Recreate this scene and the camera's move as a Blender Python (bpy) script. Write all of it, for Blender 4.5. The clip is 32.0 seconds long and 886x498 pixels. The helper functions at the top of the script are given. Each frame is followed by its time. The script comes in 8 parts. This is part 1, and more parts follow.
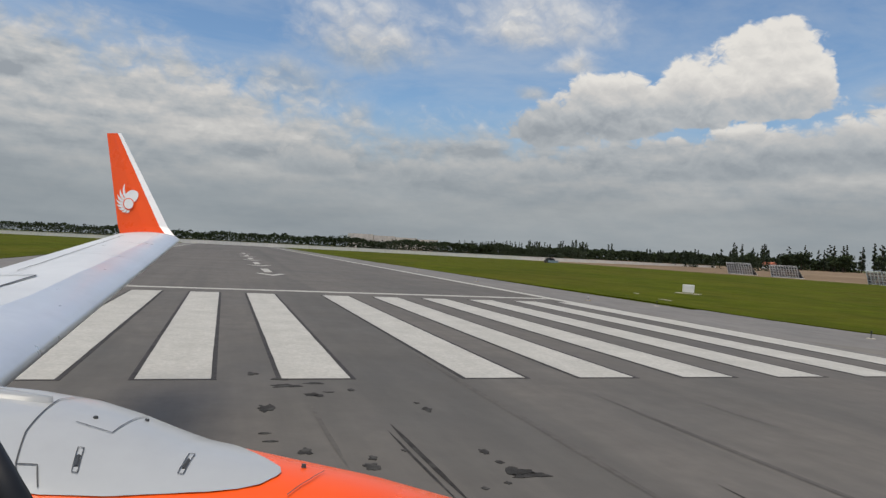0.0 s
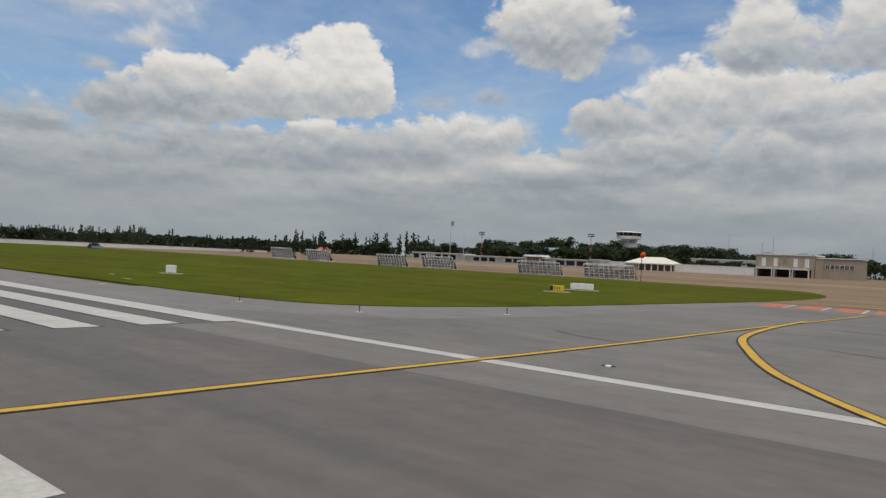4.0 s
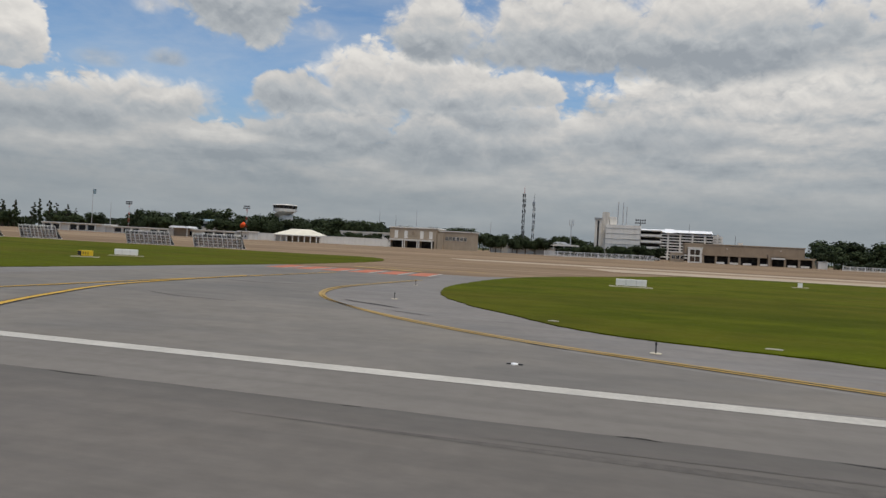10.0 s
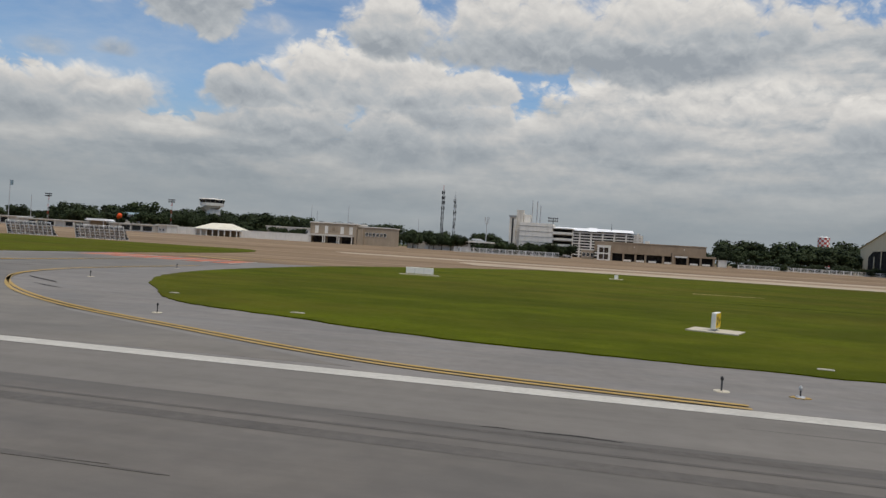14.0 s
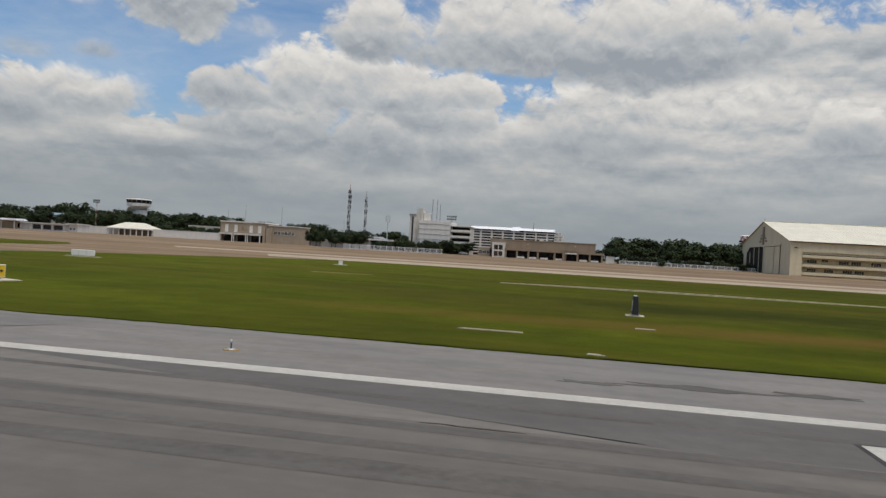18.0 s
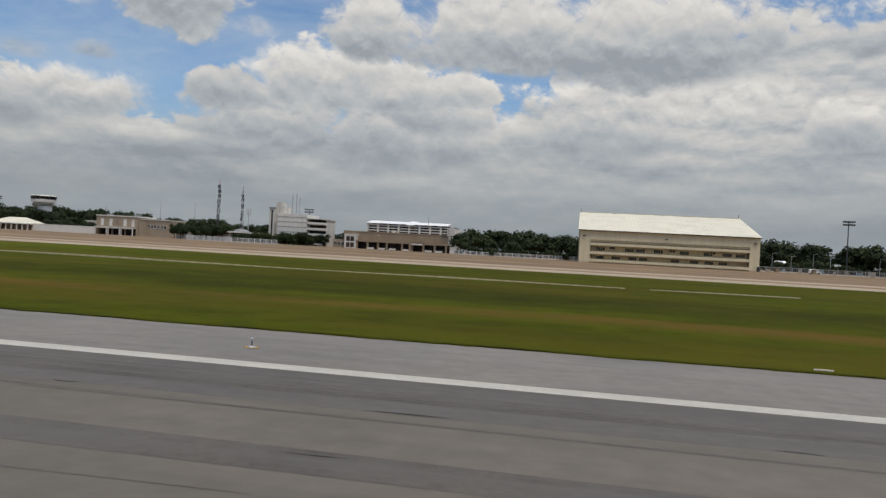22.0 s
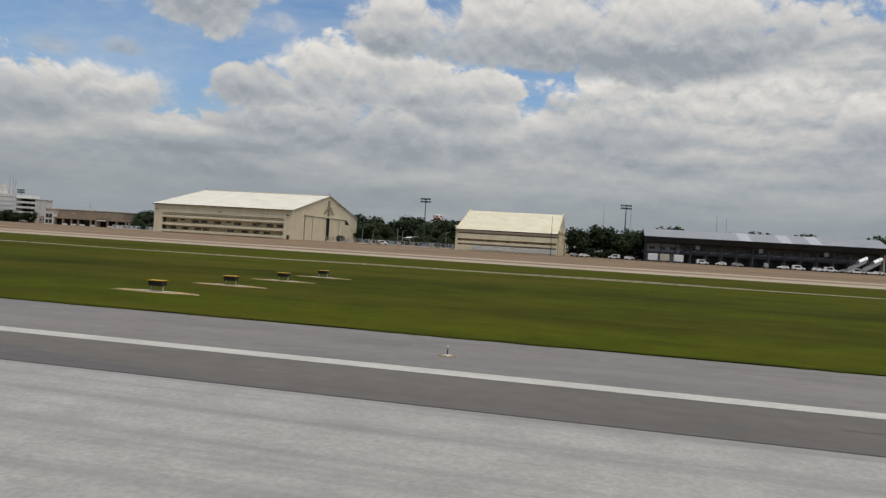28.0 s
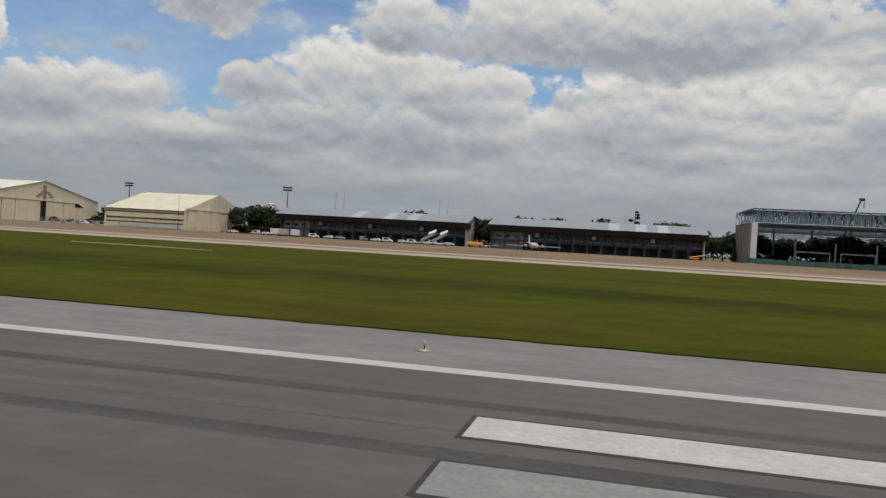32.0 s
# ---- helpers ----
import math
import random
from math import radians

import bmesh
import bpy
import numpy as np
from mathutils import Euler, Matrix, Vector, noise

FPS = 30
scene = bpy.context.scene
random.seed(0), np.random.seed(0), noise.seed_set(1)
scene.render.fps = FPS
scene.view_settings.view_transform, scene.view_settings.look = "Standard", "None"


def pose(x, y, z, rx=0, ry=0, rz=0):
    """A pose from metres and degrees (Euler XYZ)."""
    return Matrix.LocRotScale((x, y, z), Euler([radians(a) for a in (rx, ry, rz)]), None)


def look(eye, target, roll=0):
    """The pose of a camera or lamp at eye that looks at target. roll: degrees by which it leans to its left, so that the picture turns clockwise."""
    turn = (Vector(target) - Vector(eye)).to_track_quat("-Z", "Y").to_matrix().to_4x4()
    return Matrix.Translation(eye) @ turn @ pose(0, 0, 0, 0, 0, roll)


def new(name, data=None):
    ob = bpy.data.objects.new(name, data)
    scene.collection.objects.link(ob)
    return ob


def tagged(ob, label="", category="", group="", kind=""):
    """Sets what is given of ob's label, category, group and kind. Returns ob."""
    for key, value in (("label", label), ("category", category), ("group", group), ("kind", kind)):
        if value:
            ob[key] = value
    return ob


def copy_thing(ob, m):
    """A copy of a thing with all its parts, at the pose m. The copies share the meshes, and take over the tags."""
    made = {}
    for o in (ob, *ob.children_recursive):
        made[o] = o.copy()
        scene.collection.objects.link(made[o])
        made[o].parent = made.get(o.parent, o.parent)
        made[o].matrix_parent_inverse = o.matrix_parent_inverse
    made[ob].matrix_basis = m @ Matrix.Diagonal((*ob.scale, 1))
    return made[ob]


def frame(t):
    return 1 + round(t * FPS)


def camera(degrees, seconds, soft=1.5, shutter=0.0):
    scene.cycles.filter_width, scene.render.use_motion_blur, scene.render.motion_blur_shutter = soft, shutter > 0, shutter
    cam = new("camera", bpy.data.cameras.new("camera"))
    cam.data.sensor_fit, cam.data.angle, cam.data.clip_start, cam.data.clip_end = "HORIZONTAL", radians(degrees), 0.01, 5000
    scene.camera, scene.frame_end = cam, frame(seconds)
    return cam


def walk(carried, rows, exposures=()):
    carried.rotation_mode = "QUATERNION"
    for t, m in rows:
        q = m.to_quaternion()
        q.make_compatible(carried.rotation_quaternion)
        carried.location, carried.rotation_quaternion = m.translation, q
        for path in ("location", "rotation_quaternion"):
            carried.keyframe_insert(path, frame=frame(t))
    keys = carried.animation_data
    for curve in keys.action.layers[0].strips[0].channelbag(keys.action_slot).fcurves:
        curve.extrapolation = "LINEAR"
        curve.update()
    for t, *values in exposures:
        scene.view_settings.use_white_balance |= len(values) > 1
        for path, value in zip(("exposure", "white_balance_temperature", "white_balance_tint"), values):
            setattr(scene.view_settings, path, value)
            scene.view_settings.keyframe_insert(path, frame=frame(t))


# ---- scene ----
# ---------- camera and its way ----------
cam = camera(63.04, 32.0, 1.4, 0.0)
ROWS = [
    (0, pose(40.55, -6.27, 3.132, 90.06, -2.87, 73.14)),
    (0.5, pose(41.76, -5.35, 3.132, 90.40, -2.79, 68.69)),
    (1, pose(42.91, -4.55, 3.132, 90.45, -2.62, 64.02)),
    (1.5, pose(44.07, -3.84, 3.132, 90.57, -2.80, 59.90)),
    (2, pose(45.27, -3.21, 3.132, 90.70, -2.76, 55.65)),
    (2.5, pose(46.43, -2.65, 3.132, 90.63, -2.79, 51.73)),
    (3, pose(47.63, -2.17, 3.132, 90.53, -2.91, 47.95)),
    (3.5, pose(48.87, -1.79, 3.132, 90.69, -2.63, 44.03)),
    (4, pose(50.12, -1.48, 3.132, 90.62, -2.74, 40.57)),
    (4.5, pose(51.35, -1.24, 3.132, 90.58, -2.87, 37.32)),
    (6.5, pose(56.29, -0.33, 3.132, 90.11, -2.85, 27.23)),
    (7, pose(57.66, -0.16, 3.132, 89.99, -2.80, 25.29)),
    (7.5, pose(59.11, -0.04, 3.132, 89.91, -2.78, 23.19)),
    (8, pose(60.66, 0.05, 3.132, 89.97, -2.75, 21.15)),
    (8.5, pose(62.31, 0.09, 3.132, 89.93, -2.84, 19.30)),
    (9, pose(63.99, 0.08, 3.132, 89.90, -2.90, 17.91)),
    (9.5, pose(65.73, 0.05, 3.132, 89.91, -2.90, 16.72)),
    (10, pose(67.50, 0.02, 3.132, 89.74, -2.89, 15.85)),
    (10.5, pose(69.29, 0.01, 3.132, 89.67, -2.90, 14.97)),
    (11, pose(71.13, 0.04, 3.132, 89.52, -2.91, 14.41)),
    (11.5, pose(73.03, 0.09, 3.132, 89.35, -2.72, 14.08)),
    (12, pose(74.95, 0.16, 3.132, 89.09, -2.63, 13.87)),
    (12.5, pose(76.93, 0.23, 3.132, 88.65, -2.87, 13.55)),
    (13, pose(78.99, 0.26, 3.132, 89.13, -2.78, 12.90)),
    (13.5, pose(81.23, 0.25, 3.132, 89.48, -2.65, 12.34)),
    (14, pose(83.81, 0.18, 3.132, 89.78, -3.48, 12.24)),
    (14.5, pose(86.81, 0.07, 3.132, 89.91, -3.43, 12.24)),
    (16.5, pose(103.96, 0.00, 3.132, 90.10, -2.58, 11.68)),
    (17, pose(109.17, 0.05, 3.132, 90.01, -2.88, 11.47)),
    (17.5, pose(114.76, 0.07, 3.132, 90.00, -3.25, 11.39)),
    (18, pose(120.71, 0.07, 3.132, 90.06, -3.31, 11.01)),
    (18.5, pose(127.04, 0.03, 3.132, 89.78, -3.12, 11.00)),
    (19, pose(133.75, -0.02, 3.132, 90.46, -2.56, 10.29)),
    (19.5, pose(140.83, -0.09, 3.132, 89.76, -3.06, 11.04)),
    (20, pose(148.35, -0.15, 3.132, 90.08, -2.85, 10.72)),
    (20.5, pose(156.43, -0.21, 3.132, 90.09, -3.08, 10.91)),
    (21, pose(165.23, -0.27, 3.132, 90.16, -3.22, 10.80)),
    (21.5, pose(174.84, -0.34, 3.132, 90.09, -3.06, 10.72)),
    (22, pose(185.32, -0.41, 3.132, 90.02, -3.12, 10.87)),
    (22.5, pose(196.63, -0.48, 3.132, 90.14, -3.20, 11.04)),
    (23, pose(208.68, -0.54, 3.132, 90.19, -3.23, 11.06)),
    (23.5, pose(221.35, -0.59, 3.132, 89.96, -3.29, 11.33)),
    (24, pose(234.53, -0.63, 3.132, 90.14, -3.47, 11.69)),
    (24.5, pose(248.16, -0.66, 3.132, 89.87, -3.54, 11.81)),
    (25, pose(262.17, -0.69, 3.132, 90.44, -3.36, 11.88)),
    (25.5, pose(276.54, -0.72, 3.132, 90.10, -3.30, 11.91)),
    (27.5, pose(336.98, -0.79, 3.132, 89.53, -3.62, 12.79)),
    (28, pose(352.82, -0.79, 3.132, 89.61, -3.42, 12.69)),
    (28.5, pose(369.02, -0.78, 3.132, 89.60, -3.46, 12.59)),
    (29, pose(385.62, -0.76, 3.132, 90.01, -3.27, 12.27)),
    (29.5, pose(402.66, -0.74, 3.132, 89.43, -3.33, 12.66)),
    (30, pose(420.14, -0.71, 3.132, 89.67, -3.18, 12.67)),
    (30.5, pose(438.12, -0.69, 3.132, 89.25, -3.12, 13.05)),
    (31, pose(456.59, -0.67, 3.132, 89.26, -3.25, 13.01)),
    (31.5, pose(475.57, -0.65, 3.132, 89.32, -4.05, 13.28)),
    (32, pose(495.08, -0.64, 3.132, 89.35, -3.28, 13.30)),
]
walk(cam, ROWS, [(0, 0.0, 6850, 10), (32, 0.0, 6850, 10)])

# ---------- sky, sun ----------
SUN_DIR = Vector((0.22, -0.21, 0.955)).normalized()
world = bpy.data.worlds.new("sky")
scene.world = world
world.use_nodes = True
wt = world.node_tree
wt.nodes.clear()


def wn(kind, **kw):
    n = wt.nodes.new(kind)
    for k, v in kw.items():
        if k == "op":
            n.operation = v
    return n


def wmath(op, a, b=None, c=None):
    n = wn("ShaderNodeMath", op=op)
    for i, q in enumerate((a, b, c)):
        if q is None:
            continue
        if isinstance(q, (int, float)):
            n.inputs[i].default_value = q
        else:
            wt.links.new(q, n.inputs[i])
    return n.outputs[0]


def wramp(fac, stops):
    n = wt.nodes.new("ShaderNodeValToRGB")
    r = n.color_ramp
    while len(r.elements) < len(stops):
        r.elements.new(0.5)
    for e, (p, c) in zip(r.elements, stops):
        e.position, e.color = p, (*c, 1)
    wt.links.new(fac, n.inputs[0])
    return n.outputs[0]


def wmix(fac, a, b):
    n = wt.nodes.new("ShaderNodeMix")
    n.data_type = "RGBA"
    for q, i in ((fac, 0), (a, 6), (b, 7)):
        if isinstance(q, (int, float)):
            n.inputs[i].default_value = q
        elif isinstance(q, tuple):
            n.inputs[i].default_value = (*q, 1)
        else:
            wt.links.new(q, n.inputs[i])
    return n.outputs[2]


tc = wt.nodes.new("ShaderNodeTexCoord")
sep = wt.nodes.new("ShaderNodeSeparateXYZ")
wt.links.new(tc.outputs["Generated"], sep.inputs[0])
DX, DY, DZ = sep.outputs
AZ = wmath("MULTIPLY", wmath("ARCTAN2", wmath("MULTIPLY", DX, -1.0), DY), 57.2958)
EL = wmath("MULTIPLY", wmath("ARCSINE", DZ), 57.2958)


def wnoise(ax, ay, seed, scale, detail=8, rough=0.58, lift=0.0, warp=0.0):
    """Cloud noise over bearing and height above the horizon, in degrees."""
    comb = wt.nodes.new("ShaderNodeCombineXYZ")
    wt.links.new(wmath("MULTIPLY", AZ, ax), comb.inputs[0])
    wt.links.new(wmath("MULTIPLY", wmath("ADD", EL, lift), ay), comb.inputs[1])
    comb.inputs[2].default_value = seed
    n = wt.nodes.new("ShaderNodeTexNoise")
    n.noise_dimensions = "3D"
    n.inputs["Scale"].default_value = scale
    n.inputs["Detail"].default_value = detail
    n.inputs["Roughness"].default_value = rough
    n.inputs["Distortion"].default_value = warp
    wt.links.new(comb.outputs[0], n.inputs["Vector"])
    return n.outputs[0]


def wpuff(ax, ay, seed, lift):
    """Rounded cloud billows, high in the middle of each."""
    comb = wt.nodes.new("ShaderNodeCombineXYZ")
    wob = wmath("MULTIPLY", wnoise(0.5, 0.7, seed, 1.0, 3, 0.5, lift), 1.1)
    wt.links.new(wmath("ADD", wmath("MULTIPLY", AZ, ax), wob), comb.inputs[0])
    wt.links.new(wmath("ADD", wmath("MULTIPLY", wmath("ADD", EL, lift), ay), wob), comb.inputs[1])
    n = wt.nodes.new("ShaderNodeTexVoronoi")
    n.voronoi_dimensions = "2D"
    n.inputs["Scale"].default_value = 1.0
    n.inputs["Detail"].default_value, n.inputs["Roughness"].default_value = 3.0, 0.55
    wt.links.new(comb.outputs[0], n.inputs["Vector"])
    return wmath("SUBTRACT", 0.42, n.outputs["Distance"])


# single clouds, far to near: softness, brightness, lumps (bearing, height of the base, half width, height, depth under the base)
CLOUDS = [
    (0.80, 0.12, [(66.5, 17.2, 9.4, 4.7, 2.0), (79.9, 15.6, 7.9, 4.5, 3.1), (85.8, 11.9, 7.4, 3.1, 2.2)]),
    (0.70, 0.10, [(63.3, 14.4, 3.2, 1.5, 0.6), (66.7, 12.4, 2.0, 0.9, 0.6), (80.5, 10.0, 1.8, 1.9, 1.0)]),
    (0.30, 0.06, [(83.8, 6.0, 4.2, 2.1, 1.0), (75.9, 6.0, 3.0, 1.3, 0.9), (65.9, 6.4, 3.9, 1.3, 1.1)]),
    (0.75, 0.08, [(41.8, 11.9, 2.4, 1.2, 0.7), (37.3, 12.4, 1.9, 1.1, 0.5), (38.4, 16.2, 2.0, 0.9, 0.9), (26.5, 15.8, 2.4, 1.1, 0.8)]),
    (0.35, 0.04, [(45.2, 8.4, 7.4, 2.2, 1.2), (38.0, 9.0, 4.7, 2.6, 1.2), (51.7, 6.9, 6.4, 2.0, 1.2)]),
    (0.35, 0.06, [(21.8, 10.5, 9.4, 4.7, 1.8), (14.5, 9.8, 9.4, 4.7, 1.8), (28.0, 10.1, 4.4, 2.6, 1.3)]),
    (0.40, 0.04, [(25.3, 8.5, 9.4, 2.0, 1.3), (18.2, 9.0, 5.4, 1.6, 1.2), (37.5, 9.3, 5.9, 2.5, 1.3), (44.9, 7.7, 6.9, 2.5, 1.3)]),
    (0.45, 0.02, [(-7.7, 11.8, 8.4, 3.6, 1.8), (0.4, 8.7, 8.4, 2.7, 1.8), (15.9, 7.1, 9.9, 2.5, 1.8)]),
    (0.14, 0.00, [(49.8, 11.4, 5.5, 6.0, 1.2), (54.6, 10.9, 3.6, 5.0, 1.2), (60.6, 10.1, 5.4, 4.4, 1.2), (64.7, 9.5, 4.4, 2.7, 1.2), (46.9, 12.2, 2.3, 3.6, 1.2)]),
    (0.20, 0.08, [(32.4, 17.4, 5.9, 5.4, 3.5)]),
    (0.14, 0.02, [(21.4, 11.3, 4.7, 4.3, 1.2), (16.5, 11.6, 6.4, 3.3, 1.2), (10.0, 11.9, 3.5, 2.3, 0.9), (28.1, 10.7, 3.5, 2.7, 1.2)]),
    (0.26, -0.07, [(17.2, 16.0, 4.3, 4.6, 2.1), (7.1, 15.3, 11.3, 6.9, 1.9), (-3.9, 15.4, 12.3, 6.3, 3.1)]),
    (0.20, 0.02, [(-17.8, 8.8, 3.7, 3.3, 0.9)]),
]
# upper edge of the low cloud deck: bearing, height
DECK = [(-25, 19.0), (-8, 18.5), (0, 16.0), (7, 12.0), (12, 12.3), (22, 11.0), (29, 10.6), (33, 9.8), (37, 10.8), (45, 11.0), (64, 9.8), (70, 11.0), (80, 10.5), (90, 14.0), (104, 16.5)]


def lump(az, el, w, up, down):
    """1 in the middle of a lump, 0 at its rim, less outside."""
    a = wmath("MULTIPLY", wmath("SUBTRACT", AZ, float(az)), 1.0 / w)
    d = wmath("SUBTRACT", EL, float(el))
    e = wmath("SUBTRACT", wmath("MULTIPLY", wmath("MAXIMUM", d, 0.0), 1.0 / up), wmath("MULTIPLY", wmath("MINIMUM", d, 0.0), 1.0 / down))
    return wmath("SUBTRACT", 1.0, wmath("ADD", wmath("MULTIPLY", a, a), wmath("MULTIPLY", e, e)))


def billow(lift):
    return wmath("ADD", wmath("MULTIPLY", wmath("SUBTRACT", wnoise(0.20, 0.30, 3.7, 1.0, 8, 0.50, lift), 0.5), 1.7), wmath("MULTIPLY", wpuff(0.42, 0.58, 2.3, lift), 0.55))


def step_up(value, lo, hi):
    n = wt.nodes.new("ShaderNodeMapRange")
    n.interpolation_type = "SMOOTHSTEP"
    n.inputs["From Min"].default_value, n.inputs["From Max"].default_value = lo, hi
    wt.links.new(value, n.inputs["Value"])
    return n.outputs[0]


here, above = billow(0.0), billow(0.7)
relief = wmath("SUBTRACT", here, above)
fine = wmath("SUBTRACT", wnoise(0.050, 0.21, 9.1, 1.0, 4, 0.5), 0.5)


def body(lit):
    return wramp(lit, [(0.08, (0.300, 0.342, 0.395)), (0.36, (0.430, 0.470, 0.515)), (0.62, (0.57, 0.58, 0.595)), (0.95, (0.745, 0.745, 0.74))])


def add_cloud(under, softness, bright, lumps):
    f = None
    for one in lumps:
        g = lump(*one)
        f = g if f is None else wmath("MAXIMUM", f, g)
    f = wmath("ADD", f, wmath("ADD", wmath("MULTIPLY", here, 0.85), 0.20))
    base = sum(p[1] * p[2] for p in lumps) / sum(p[2] for p in lumps)
    rise = wmath("MULTIPLY", wmath("SUBTRACT", EL, float(base)), 0.17)
    rim = wmath("SUBTRACT", 1.0, wmath("MINIMUM", wmath("MAXIMUM", f, 0.0), 1.0))
    lit = wmath("ADD", wmath("ADD", wmath("MINIMUM", wmath("MAXIMUM", rise, -0.10), 0.5), wmath("MULTIPLY", relief, 0.42)), wmath("MULTIPLY", rim, 0.20))
    lit = wmath("ADD", lit, wmath("ADD", wmath("MULTIPLY", fine, 0.35), 0.26 + bright))
    return wmix(step_up(f, 0.0, softness * 2.2), under, body(lit))


sky = wt.nodes.new("ShaderNodeTexSky")
sky.sky_type = "NISHITA"
sky.sun_disc = False
sky.sun_elevation = math.asin(SUN_DIR.z)
sky.sun_rotation = math.atan2(SUN_DIR.x, SUN_DIR.y)
sky.air_density, sky.dust_density, sky.ozone_density = 1.0, 1.2, 1.6
skyc = wt.nodes.new("ShaderNodeMix")
skyc.data_type, skyc.blend_type = "RGBA", "MULTIPLY"
skyc.inputs[0].default_value = 1.0
wt.links.new(sky.outputs[0], skyc.inputs[6])
skyc.inputs[7].default_value = (0.092, 0.112, 0.128, 1)
# thin high veil over the blue
veil = wramp(wnoise(0.05, 0.16, 21.0, 1.0, 6, 0.62, 0.0, 0.4), [(0.42, (0.0, 0.0, 0.0)), (0.72, (0.45, 0.45, 0.45))])
blue = wmix(veil, skyc.outputs[2], (0.56, 0.61, 0.67))
# low deck: streaks of lit tops and grey bases, ragged along its upper edge
edge = wmath("MULTIPLY", wramp(wmath("MULTIPLY", wmath("ADD", AZ, 25.0), 1 / 130.0), [((a + 25) / 130, (e / 25, e / 25, e / 25)) for a, e in DECK]), 25.0)
depth = wmath("SUBTRACT", edge, EL)
streak = wmath("MULTIPLY", wmath("SUBTRACT", wnoise(0.09, 0.34, 14.2, 1.0, 7, 0.55), wnoise(0.09, 0.34, 14.2, 1.0, 7, 0.55, 0.8)), 2.0)
cover = wmath("ADD", wmath("MULTIPLY", depth, 0.36), wmath("ADD", wmath("MULTIPLY", here, 1.3), 0.20))
lit = wmath("ADD", wmath("ADD", wmath("MULTIPLY", relief, 0.30), streak), wmath("MULTIPLY", fine, 0.75))
lit = wmath("ADD", lit, wmath("SUBTRACT", 0.78, wmath("MULTIPLY", wmath("MINIMUM", wmath("MAXIMUM", depth, 0.0), 3.5), 0.07)))
softness = wramp(wmath("MULTIPLY", AZ, 0.01), [(0.0, (0.6, 0.6, 0.6)), (0.20, (0.4, 0.4, 0.4)), (0.58, (0.4, 0.4, 0.4)), (0.72, (1.4, 1.4, 1.4))])
deck_mask = step_up(wmath("DIVIDE", cover, softness), -0.1, 1.0)
lit = wmath("ADD", lit, wmath("MULTIPLY", softness, -0.09))
clouds = blue
for softness, bright, lumps in CLOUDS[:2]:
    clouds = add_cloud(clouds, softness, bright, lumps)
clouds = wmix(deck_mask, clouds, body(lit))
for softness, bright, lumps in CLOUDS[2:]:
    clouds = add_cloud(clouds, softness, bright, lumps)
# grey rain haze towards the horizon
haze = wramp(wmath("MULTIPLY", EL, 1 / 20.0), [(0.0, (0.97, 0.97, 0.97)), (0.18, (0.84, 0.84, 0.84)), (0.31, (0.50, 0.50, 0.50)), (0.44, (0.16, 0.16, 0.16)), (0.56, (0, 0, 0))])
hazec = wramp(wnoise(0.06, 0.30, 5.0, 1.0, 5, 0.55), [(0.32, (0.236, 0.281, 0.323)), (0.68, (0.312, 0.357, 0.397))])
final = wmix(haze, clouds, hazec)
bg = wt.nodes.new("ShaderNodeBackground")
bg.inputs[1].default_value = 1.0
wt.links.new(final, bg.inputs[0])
out = wt.nodes.new("ShaderNodeOutputWorld")
wt.links.new(bg.outputs[0], out.inputs[0])

sun = new("sun", bpy.data.lights.new("sun", "SUN"))
sun.data.energy, sun.data.angle, sun.data.color = 2.9, radians(38.0), (1.0, 0.92, 0.79)
sun.matrix_world = look(SUN_DIR * 300, (0, 0, 0))

